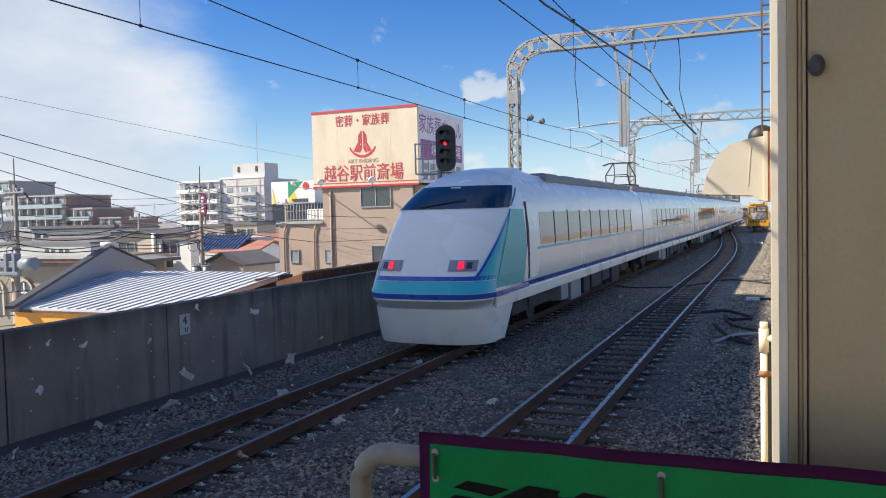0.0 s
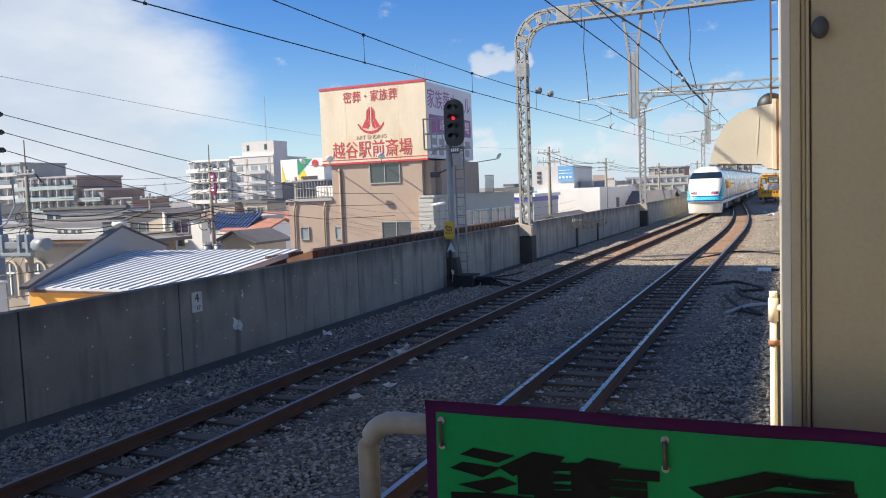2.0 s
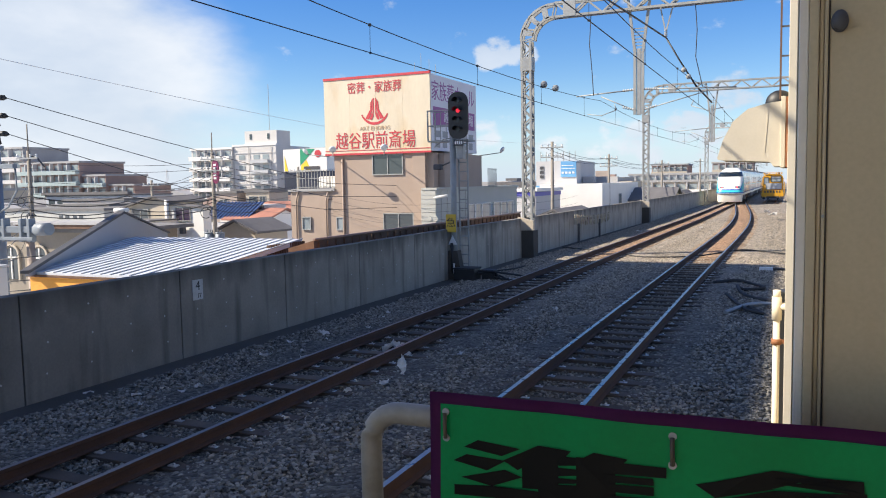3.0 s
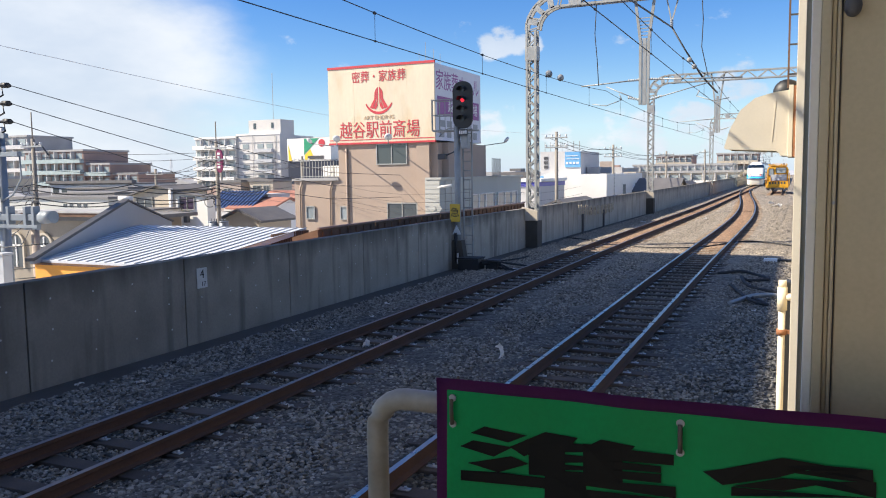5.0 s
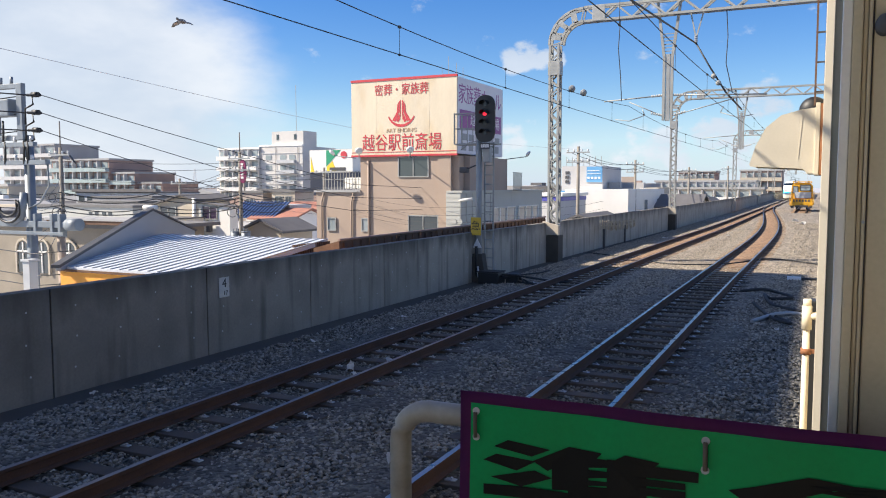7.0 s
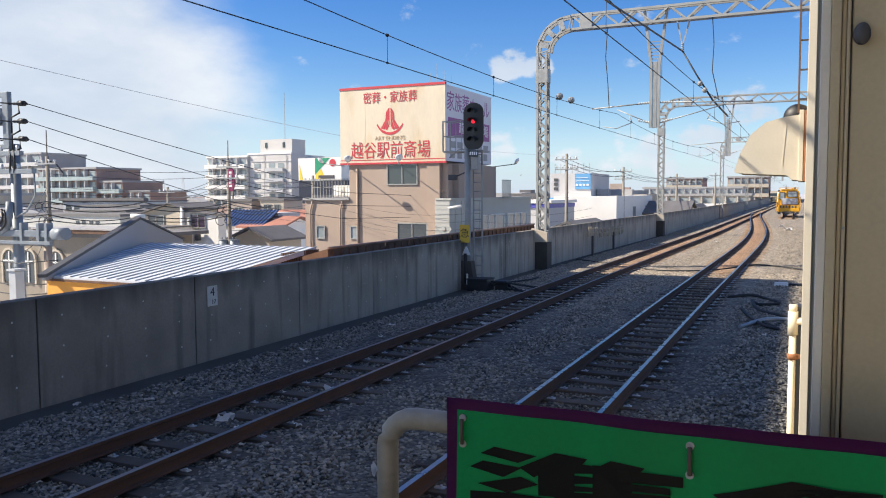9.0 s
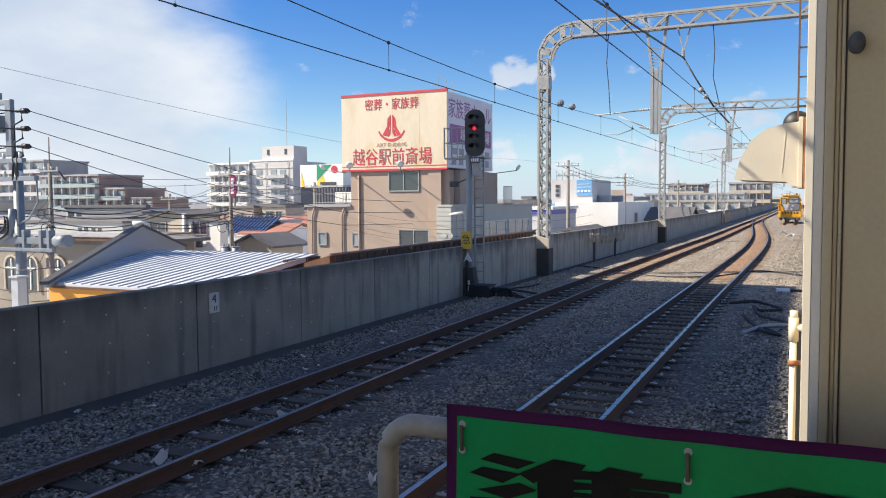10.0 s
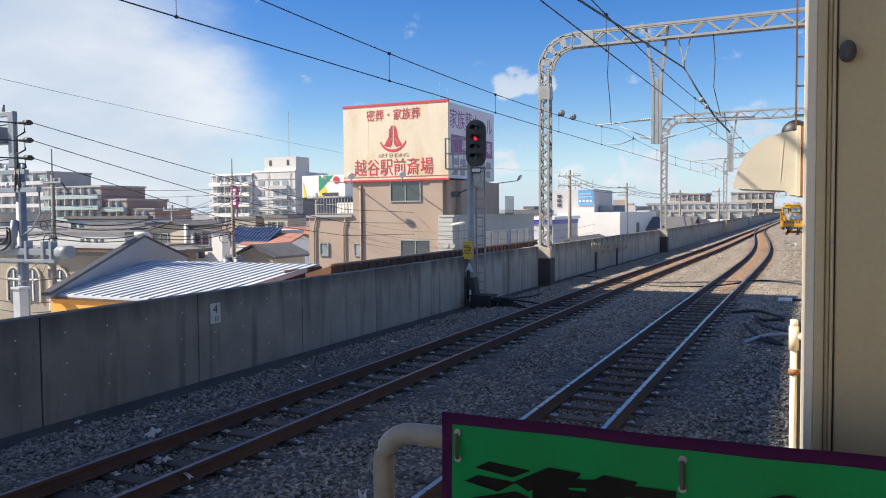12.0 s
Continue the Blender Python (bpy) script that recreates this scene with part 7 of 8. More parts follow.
    part("fascia", boxed(-27.05, -20.15, 65.9, 74.05, 1.62, 1.98), "fascia_blue", st, "violet-blue fascia")
    part("roof", boxed(-27.2, -20.0, 65.8, 74.2, 2.03, 2.3), "siding_white", st)


town_blocks()


def near_houses():
    # beige building with arched windows
    h = thing("arched_building", "beige rendered building with arched windows and dark cornice", "building", (0, 0, 0))
    part("wall", boxed(-46.0, -31.0, 29.0, 34, STREET, 0.75), "render_beige", h)
    part("cornice", boxed(-46.2, -30.0, 28.7, 34.2, 0.76, 0.95), "roof_flat", h)
    part("roof_edge", boxed(-36.6, -30.2, 28.4, 31.0, 0.97, 1.16), "brown_slat", h)
    part("roof_line", boxed(-36.7, -30.1, 28.35, 31.1, 1.163, 1.25), "grey_wall", h)
    for x in (-44.0, -42.2, -39.2, -37.7, -35.6):
        b = bmesh.new()
        o = [(x - 0.45, -1.75), (x + 0.45, -1.75), (x + 0.45, -0.5)] + [(x + 0.45 * math.cos(a), -0.5 + 0.45 * math.sin(a)) for a in [math.pi * i / 8 for i in range(1, 8)]] + [(x - 0.45, -0.5)]
        prism(b, o, 28.93, 28.99, "y")
        w = part("window", b, "glass", h, "arched window")
        b = bmesh.new()
        bar(b, (x, 28.91, -1.75), (x, 28.91, -0.1), 0.07)
        bar(b, (x - 0.45, 28.91, -0.6), (x + 0.45, 28.91, -0.6), 0.07)
        part("frame", b, "siding_white", w)
        b = bmesh.new()
        prev = None
        for i in range(11):
            an = math.pi * i / 10
            q = (x + 0.55 * math.cos(an), 28.93, -0.5 + 0.55 * math.sin(an))
            if prev:
                bar(b, prev, q, 0.12)
            prev = q
        for sx in (-0.55, 0.55):
            bar(b, (x + sx, 28.93, -1.8), (x + sx, 28.93, -0.5), 0.12)
        part("surround", b, "beige_wall", w)
    f = thing("slat_fence", "brown slatted roof fence", "fence", (0, 0, 0))
    for k in range(16):
        part("slat", boxed(-33.2 + 0.3 * k, -32.98 + 0.3 * k, 28.2, 28.26, -1.9, -0.6), "brown_slat", f)
    part("rail", boxed(-33.3, -28.3, 28.27, 28.33, -1.3, -1.2), "brown_slat", f)
    v = thing("vent_stack", "pale square vent stack", "vent", (-20.35, 15.2, STREET))
    part("stack", boxed(-0.14, 0.14, -0.14, 0.14, 0, 7.75, 0.01), "panel_grey", v)
    part("cap", boxed(-0.18, 0.18, -0.18, 0.18, 7.76, 7.82, 0.005), "panel_grey", v)

    # cream house with two pitched faces behind the steep gable
    g = thing("cream_house", "cream house with a low pitched grey roof", "house", (0, 0, 0))
    b = prismed([(-43.3, STREET), (-39.0, STREET), (-39.0, 1.95), (-40.15, 2.28), (-43.3, 1.45)], 42, 45.5, "y")
    part("wall", b, "beige_wall", g)
    part("roof_slope", prismed([(-43.7, 1.36), (-40.15, 2.29), (-40.15, 2.38), (-43.7, 1.45)], 41.7, 45.9, "y"), "roof_grey", g)
    part("roof_slope", prismed([(-40.15, 2.29), (-38.8, 1.90), (-38.8, 1.99), (-40.15, 2.38)], 41.7, 45.9, "y"), "roof_grey", g)
    part("corner_duct", tubed([(-38.95, 41.8, -3), (-38.95, 41.8, 2.1)], 0.14, 8), "siding_white", g)
    window_on(g, -42.2, -40.8, 0.75, 1.43, 41.99)
    b = prismed([(-38.99, STREET), (-36.1, STREET), (-36.1, 1.5), (-38.99, 1.76)], 42.1, 42.9, "y")
    part("white_wing", b, "siding_white", g)
    part("wing_roof", prismed([(-39.0, 1.77), (-35.95, 1.50), (-35.95, 1.58), (-39.0, 1.85)], 41.95, 43.0, "y"), "roof_grey", g)
    window_on(g, -38.4, -37.2, 0.70, 1.53, 42.09, glass="plum_glass")
    part("lower_wing", boxed(-40.6, -37.9, 39.0, 41.6, STREET, 0.75), "siding_white", g)
    part("lower_roof", boxed(-40.7, -37.8, 38.9, 41.65, 0.76, 0.84), "roof_grey", g)
    part("flue", boxed(-37.75, -37.45, 41.6, 41.9, -0.2, 0.55), "dark_trim", g)

    bl = thing("blue_roof_house", "house with a deep blue ribbed roof", "house", (0, 0, 0))
    part("wall", boxed(-49.9, -44.75, 58.2, 64, STREET, -0.4), "white_wall", bl)
    part("roof_slope", prismed([(58.0, 0.0), (60.5, 1.36), (60.5, 1.46), (58.0, 0.1)], -50.0, -44.7, "x"), "roof_blue", bl)
    part("rear_wall", boxed(-49.9, -44.75, 60.52, 64, STREET, 1.2), "white_wall", bl)
    for k in range(14):
        part("roof_rib", prismed([(57.95, 0.10), (60.5, 1.47), (60.5, 1.55), (57.95, 0.18)], -49.95 + 0.4 * k, -49.85 + 0.4 * k, "x"), "roof_blue", bl)
    gable_house("house", "house with a red metal roof", -50.3, -44.0, 66, 72, 0.2, 1.15, "white_wall", "roof_red")
    gable_house("house", "small house with a rounded red roof", -47.0, -42.5, 58, 63, 0.0, 0.75, "siding_white", "roof_red")
    gable_house("house", "old house with a low grey tiled gable", -39.0, -35.6, 47, 51, -0.35, 0.35, "beige_wall", "roof_grey", "y")
    ph = house_block("hall", "long pale hall with a flat roof and small high windows", "hall", -79.7, -64.2, 60, 66, 0.72, "siding_grey", "roof_flat")
    for x in (-70.6, -69.7, -68.6, -67.7):
        part("window", boxed(x, x + 0.5, 59.95, 59.99, -0.1, 0.25), "glass", ph)
    part("string_course", boxed(-79.7, -64.2, 59.9, 59.98, -0.55, -0.35), "white_wall", ph)
    bx = house_block("flat_house", "small brown flat-roofed house behind the street pole", "house", -58.2, -55.3, 70, 74, 2.2, "brown_wall")
    window_on(bx, -57.6, -56.6, 0.6, 1.5, 69.99)
    bx = house_block("flat_house", "small cream flat-roofed house behind the street pole", "house", -54.5, -51.4, 70.5, 74, 2.25, "beige_wall")
    window_on(bx, -54.0, -53.0, 0.9, 1.8, 70.49)
    window_on(bx, -52.6, -51.9, 0.9, 1.8, 70.49)
    gable_house("house", "tan house with dark roof by the street", -60, -52, 78, 86, -1.2, 0.0, "beige_wall", "roof_grey", "y")
    house_block("flat_house", "white flat-roofed house among low roofs", "house", -84, -74, 70, 80, 0.9, "white_wall")
    house_block("flat_house", "grey flat-roofed house among low roofs", "house", -98, -86, 84, 96, 1.3, "grey_wall")
    house_block("flat_house", "pale flat-roofed house beyond the old house", "house", -58, -50, 92, 102, 2.2, "white_wall")
    house_block("flat_house", "beige flat-roofed building among low roofs", "house", -83, -77, 104, 112, 2.3, "beige_wall")
    gable_house("house", "house with a weathered grey metal roof", -70, -63, 64, 70, -0.9, 0.2, "white_wall", "roof_grey")


near_houses()


def far_town():
    """Roofs to the horizon, joined."""
    rnd = random.Random(11)
    b = bmesh.new()
    n = 0
    while n < 1700:
        d = 110 * (1 + 14 * rnd.random() ** 1.8)
        az = radians(rnd.uniform(-60, 8))
        x, y = d * math.sin(az), d * math.cos(az)
        if x > -22 - 0.02 * d and y < 330:
            continue
        if abs(x) < 14:
            continue
        if 95 < y < 195 and -220 < x < -100 and rnd.random() < 0.8:
            continue
        w, l = rnd.uniform(6, 14), rnd.uniform(6, 16)
        z = rnd.uniform(-2.2, 0.6) + (rnd.random() < 0.10) * rnd.uniform(0.5, 3.5) + (rnd.random() < 0.03) * d * 0.008
        mi = rnd.choice((0, 0, 1, 2, 3, 4))
        if rnd.random() < 0.55 and z < 2:
            prism(b, [(x - w / 2, STREET), (x + w / 2, STREET), (x + w / 2, z - 1.6), (x, z), (x - w / 2, z - 1.6)], y, y + l, "y", rnd.choice((3, 3, 4, 1)))
        else:
            box(b, x - w / 2, x + w / 2, y, y + l, STREET, z, mi=mi)
            if z > 1 and d < 500:
                for k in range(int((z + 4) / 2.8)):
                    box(b, x - w / 2 + 0.6, x + w / 2 - 0.6, y - 0.08, y - 0.01, z - 2.4 - 2.8 * k, z - 1.1 - 2.8 * k, mi=5)
        n += 1
    ob = new("far_roofs", mesh_of(b, "far_roofs", ["white_wall", "grey_wall", "beige_wall", "roof_grey", "brown_block", "glass"]))
    tagged(ob, "crowded low roofs of the town to the horizon", "houses", kind="stuff")
    # pylons on the skyline
    for x, y, h in ((-873, 900, 26), (-840, 905, 30), (-790, 980, 27), (-905, 870, 22), (-33, 900, 22), (-11, 905, 25), (-58, 930, 20)):
        p = thing("pylon", "grey lattice power pylon on the skyline", "pylon", (x, y, STREET), group="pylons on the skyline")
        bm = bmesh.new()
        H = h + 7
        for sx in (-1, 1):
            for sy in (-1, 1):
                bar(bm, (sx * 3, sy * 3, 0), (sx * 0.4, sy * 0.4, H), 0.35)
        for k in range(7):
            z = H * k / 7
            r, r2 = 3 - 2.6 * z / H, 3 - 2.6 * (z + H / 7) / H
            bar(bm, (-r, -r, z), (r2, -r2, z + H / 7), 0.25)
            bar(bm, (r, -r, z), (-r2, -r2, z + H / 7), 0.25)
        part("tower", bm, "net_grey", p)
        for k, w in ((0.72, 5), (0.84, 4.2), (0.95, 3.2)):
            bm = bmesh.new()
            bar(bm, (-w, 0, H * k), (w, 0, H * k), 0.35)
            part("cross_arm", bm, "net_grey", p)


far_town()


# ---- utility poles and their wires ----
def utility_pole(x, y, top, arms=2, tilt=0.0, label="grey concrete utility pole with cross arms and wires"):
    p = thing("utility_pole", label, "utility pole", (x, y, STREET), group="utility poles")
    h = top - STREET
    part("pole", tubed([(0, 0, 0), (tilt, 0, h)], 0.19, 12, r_end=0.11), "pole_concrete", p)
    for k in range(arms):
        z = h - 0.5 - 0.75 * k
        a = part("cross_arm", boxed(-0.9, 0.9, -0.16, -0.06, z, z + 0.09), "galvanised", p)
        for s in (-0.8, -0.3, 0.3, 0.8):
            b = tubed([(s, -0.11, z + 0.09), (s, -0.11, z + 0.2)], 0.05, 8)
            tube(b, [(s, -0.11, z + 0.2), (s, -0.11, z + 0.28)], 0.07, 8)
            part("insulator", b, "insulator", a)
    b = bmesh.new()
    for k in range(8):
        bar(b, (-0.2, 0, h - 3.0 - 0.4 * k), (0.2, 0, h - 3.0 - 0.4 * k), 0.025)
    part("steps", b, "galvanised", p)
    return p


def can(parent, at, r=0.3, h=0.85):
    x, y, z = at
    b = tubed([(x, y, z), (x, y, z + h)], r, 16)
    tube(b, [(x, y, z + h), (x, y, z + h + 0.06)], r * 1.06, 16)
    for s in (-0.12, 0.12):
        tube(b, [(x + s, y, z + h + 0.06), (x + s, y, z + h + 0.24)], 0.035, 8)
    part("transformer", b, "transformer", parent, "grey pole transformer")


pl = utility_pole(-42.3, 34.0, 5.3, 1)
b = tubed([(0, 0, 12.2), (0, 0, 13.9)], 0.04, 6)
part("lightning_rod", b, "pole_concrete", pl)
b = tubed([(0.1, 0, 12.0), (0.7, 0, 11.9), (1.3, 0, 11.3)], 0.05, 8)
part("lamp_arm", b, "dark_trim", pl)
pm = utility_pole(-35.05, 42.0, 5.2, 2)
b = tubed([(0, 0, 12.2), (0, 0, 13.5)], 0.04, 6)
part("lightning_rod", b, "pole_concrete", pm)
b = bmesh.new()
prism(b, [(0.25 + 0.28 * math.cos(a), 10.9 + 0.78 * math.copysign(abs(math.sin(a)) ** 0.7, math.sin(a))) for a in [2 * math.pi * k / 20 for k in range(20)]], -0.1, 0.02, "y")
o = part("advert_board", b, "advert_red", pm, "oval magenta advert board with pale marks")
b = bmesh.new()
for k in range(5):
    box(b, 0.14, 0.36, -0.115, -0.101, 10.42 + 0.22 * k, 10.56 + 0.22 * k)
part("mark_bars", b, "mark_white", o)
can(pm, (0.45, -0.1, 6.0))
can(pm, (-0.45, -0.1, 6.0))
utility_pole(-17.0, 60.0, 5.95, 2)
utility_pole(-16.8, 80.0, 5.5, 2)
utility_pole(-14.5, 100.0, 5.2, 2)
utility_pole(-13.0, 130.0, 6.0, 1)
utility_pole(-40.5, 60.0, 4.6, 1)
utility_pole(-62.0, 75.0, 4.4, 1)
utility_pole(-50.0, 52.0, 3.6, 1)


def switch_pole():
    """The crowded pole nearest to the railway: switch frame on top, arms, drop leads, long equipment beam."""
    p = thing("switch_pole", "crowded utility pole with switch frame, cables and equipment beam", "utility pole", (-22.6, 17.0, STREET))
    part("pole", tubed([(0, 0, 0), (0, 0, 11.5)], 0.19, 12, r_end=0.15), "transformer", p, "blue-grey painted steel pole")
    part("second_pole", tubed([(1.32, 0, 0), (1.32, 0, 8.75)], 0.12, 12), "brown_wall", p)
    for x in (-1.2, 0.0):
        part("frame_post", boxed(x - 0.13, x + 0.13, -0.28, -0.12, 11.35, 13.1, 0.02), "transformer", p)
    for z in (11.42, 13.02):
        part("frame_beam", boxed(-1.45, 0.12, -0.26, -0.14, z - 0.08, z + 0.08, 0.02), "transformer", p)
    part("switch_box", boxed(-1.3, -0.28, -0.45, -0.05, 12.08, 12.62, 0.05), "transformer", p)
    for x in (-0.9, -0.4):
        part("bushing", tubed([(x, -0.2, 13.08), (x, -0.2, 13.32)], 0.05, 8), "transformer", p)
    for k, z in enumerate((12.72, 12.18, 11.64)):
        b = tubed([(0.30, -0.2, z), (0.95, -0.25, z - 0.04)], 0.045, 10)
        tube(b, [(0.55, -0.2, z), (0.84, -0.24, z - 0.02)], 0.085, 10)
        part("dead_end_clamp", b, "black", p)
        part("lead", tubed([(0.5, -0.2, z - 0.02), (0.62, -0.25, z - 0.3), (0.25, -0.25, z - 0.42), (0.2, -0.22, z - 0.9)], 0.03, 8), "black", p)
        part("tail_wire", tubed([(0.3, -0.2, z), (-1.5, -0.3, z - 0.1), (-3.2, -0.6, z - 0.05)], 0.018, 6), "black", p)
    for x, z0, z1 in ((-0.75, 11.95, 11.3), (-0.7, 11.3, 10.6), (0.18, 11.3, 10.6), (0.36, 11.3, 10.6)):
        part("drop_lead", tubed([(x, -0.3, z0), (x + 0.06, -0.34, (z0 + z1) / 2), (x - 0.02, -0.3, z1)], 0.035, 6), "black", p)
    for z, x1 in ((11.2, 0.62), (10.64, 1.15)):
        part("cross_arm", boxed(-1.6, x1, -0.32, -0.16, z - 0.07, z + 0.07, 0.01), "transformer", p)
        for x in (-1.0, -0.3, 0.45):
            part("insulator", tubed([(x, -0.24, z + 0.07), (x, -0.24, z + 0.24)], 0.05, 8), "insulator", p)
    part("brace", tubed([(1.1, -0.2, 10.6), (1.12, -0.2, 9.9), (0.7, -0.2, 9.4), (0.1, -0.15, 9.2)], 0.03, 6), "transformer", p)
    part("elbow", tubed([(0.0, -0.25, 9.7), (0.02, -0.3, 9.2), (-0.1, -0.3, 8.9), (-0.5, -0.3, 8.75)], 0.11, 10), "transformer", p)
    for r, z in ((0.42, 9.3), (0.55, 9.2)):
        ring = [(-0.55 + r * math.cos(t), -0.4, z + 0.8 * r * math.sin(t)) for t in [radians(-170 + 200 * i / 12) for i in range(13)]]
        part("looped_cable", tubed(ring, 0.04, 8), "black", p)
    part("equipment_beam", boxed(-1.6, 2.1, -0.30, -0.12, 8.62, 8.82, 0.02), "transformer", p)
    part("lower_beam", boxed(-1.6, 1.9, -0.40, -0.28, 8.40, 8.50, 0.01), "transformer", p)
    part("drum", tubed([(1.92, -0.22, 8.72), (2.42, -0.22, 8.74)], 0.19, 14), "transformer", p, "grey cable closure drum")
    for x in (0.5, 1.25, 1.6):
        part("hanger", boxed(x, x + 0.12, -0.34, -0.10, 8.35, 9.05, 0.02), "transformer", p)
    for z in (7.9, 7.2, 6.9):
        part("hung_cable", tubed([(-1.5, -0.3, z), (0.3, -0.25, z - 0.12), (2.2, -0.3, z + 0.05)], 0.016, 6), "black", p)


switch_pole()


def town_wires():
    # three feeders that run from the switch pole along the railway
    for k, z in enumerate((5.68, 5.14, 4.60)):
        feeder("power_line", [(-21.62, 16.75, z), (-20.8, 24.0, 4.33 - 0.80 * k), (-20.0, 32.0, 2.98 - 0.62 * k), (-18.0, 55.0, 2.4 - 0.5 * k)], 0.013, "black power line along the railway", 0.02)
        feeder("power_line", [(-21.9, 16.7, z), (-34, -2, z + 0.5)], 0.022, "black power line from the switch pole")
    feeder("thin_wire", [(-30.0, 8.0, 9.4), (-36.9, 60.0, 7.93), (-30, 110, 8)], 0.014, "thin grey wire across the sky", 0.2, m="net_grey")
    for dz, sag in ((0.0, 0.5), (-0.35, 0.7), (-1.1, 0.8), (-1.5, 0.6), (-1.9, 0.9)):
        feeder("street_wire", [(-42.2, 33.9, 4.6 + dz), (-35.0, 41.9, 4.5 + dz)], 0.013, "slack black street wire", sag * 0.4)
        feeder("street_wire", [(-35.0, 41.9, 4.4 + dz), (-40.5, 60.0, 4.0 + dz)], 0.013, "slack black street wire", sag * 0.5)
        feeder("street_wire", [(-22.6, 17.0, 2.6 + dz), (-42.2, 33.9, 3.6 + dz)], 0.013, "slack black street wire", sag)
    for dz in (0.0, -0.5, -1.0, -1.3):
        feeder("street_wire", [(-35.0, 41.9, 3.4 + dz), (-23.4, 38.0, 2.6 + dz)], 0.009, "slack black street wire to the tan building", 0.35)
        feeder("street_wire", [(-23.0, 37.9, 2.3 + dz * 0.8), (-15.5, 37.2, 1.9 + dz * 0.8), (-13.0, 52.0, 1.9 + dz)], 0.007, "thin black wire across the tan building", 0.3)
    for a, c in (((-17.0, 60, 5.5), (-16.8, 80, 5.1)), ((-16.8, 80, 5.1), (-14.5, 100, 4.8)), ((-14.5, 100, 4.8), (-13, 130, 5.6)), ((-62, 75, 4), (-40.5, 60, 4.3)), ((-50, 52, 3.2), (-35, 42, 4.2))):
        for k in range(4):
            o = Vector((0.4 * k - 0.6, 0, -0.45 * (k % 2)))
            feeder("street_wire", [Vector(a) + o, Vector(c) + o], 0.018, "black wires between utility poles", 0.4)

    for z, z2, sag in ((2.55, 2.35, 0.35), (2.2, 2.1, 0.3), (1.75, 1.9, 0.4), (1.4, 1.5, 0.25)):
        feeder("thick_cable", [(-42.2, 33.9, z), (-38.6, 38.0, z - 0.1), (-35.05, 41.8, z2)], 0.032, "thick black street cable slung between poles", sag)
        feeder("thick_cable", [(-35.05, 41.8, z2), (-33.0, 44.0, z2 - 0.2)], 0.026, "thick black street cable slung between poles", 0.25)
        feeder("thick_cable", [(-42.2, 33.9, z), (-46.5, 30.5, z + 0.2)], 0.03, "thick black street cable slung between poles", 0.25)
    rnd = random.Random(31)
    for x, y, z in ((-35.05, 41.7, 1.9), (-42.3, 33.7, 2.2), (-35.05, 41.7, 1.2), (-42.3, 33.7, 1.3)):
        for k in range(2):
            r, c = rnd.uniform(0.28, 0.5), rnd.uniform(-0.5, 0.5)
            ring = [(x + c + r * math.cos(a), y - 0.1 - 0.05 * k, z + 0.8 * r * math.sin(a)) for a in [2 * math.pi * i / 14 for i in range(13)]]
            single("cable_loop", tubed(ring, 0.025, 6), "black", "slack loop of black cable hung on a pole", "cable", "cable loops")


town_wires()


# ---- scraps of white paper on and over the tracks ----
BLOWN = (
    ((8.8, -7.07, 8.63), (9.0, -6.94, 8.14), (9.2, -6.96, 7.96), (9.5, -6.69, 7.45), (9.8, -6.78, 7.06), (10.0, -6.75, 6.71), (10.2, -6.65, 6.25), (10.5, -6.68, 5.89)),
    ((8.8, -6.75, 8.29), (9.2, -6.30, 7.60), (9.5, -6.41, 7.53), (9.8, -6.32, 7.10), (10.0, -6.33, 6.89), (10.2, -6.33, 6.71), (10.5, -6.28, 6.67), (12.0, -6.30, 6.68)),
    ((9.0, -6.75, 16.97), (9.5, -6.98, 16.05), (9.8, -7.20, 14.84), (10.2, -7.16, 13.46), (10.5, -6.82, 12.44), (10.7, -6.88, 11.22), (11.0, -6.90, 9.78), (11.2, -7.22, 8.98), (11.5, -7.49, 8.52), (11.7, -7.81, 8.49), (12.0, -8.16, 8.03)),
    ((9.8, -6.61, 14.94), (10.2, -6.75, 13.45), (10.7, -6.82, 12.12), (11.0, -6.92, 11.30), (11.5, -7.40, 10.49), (11.7, -7.60, 10.17), (12.0, -7.56, 9.20)),
    ((11.5, -6.76, 7.24), (11.7, -6.93, 7.32), (12.0, -7.08, 7.11)),
)
# flying: seconds and place
FLOWN = (
    ((0.5, -4.20, 6.91, 0.12), (0.7, -4.60, 6.93, 0.43), (1.0, -5.00, 7.52, 0.28), (1.3, -5.40, 6.58, 0.94), (1.5, -5.40, 4.89, 1.17)),
    ((0.3, -7.60, 8.17, 0.18), (0.7, -7.60, 8.58, 0.63), (1.0, -7.70, 8.47, -0.02)),
    ((2.0, -8.50, 10.69, 0.76), (2.5, -4.40, 13.54, 0.62), (3.0, -4.40, 8.68, 0.63)),
    ((4.8, -5.00, 14.20, 1.10), (5.0, -4.00, 11.01, 0.19)),
    ((1.0, -6.50, 10.77, 0.56), (1.5, -9.00, 24.55, 4.53), (2.0, -8.00, 15.61, 0.89)),
    ((1.0, -7.50, 15.61, 0.61), (1.5, -9.00, 24.13, 3.92), (2.0, -8.50, 20.03, 0.65)),
    ((1.5, -9.60, 12.59, 1.74), (2.0, -9.40, 12.03, 1.09)),
)
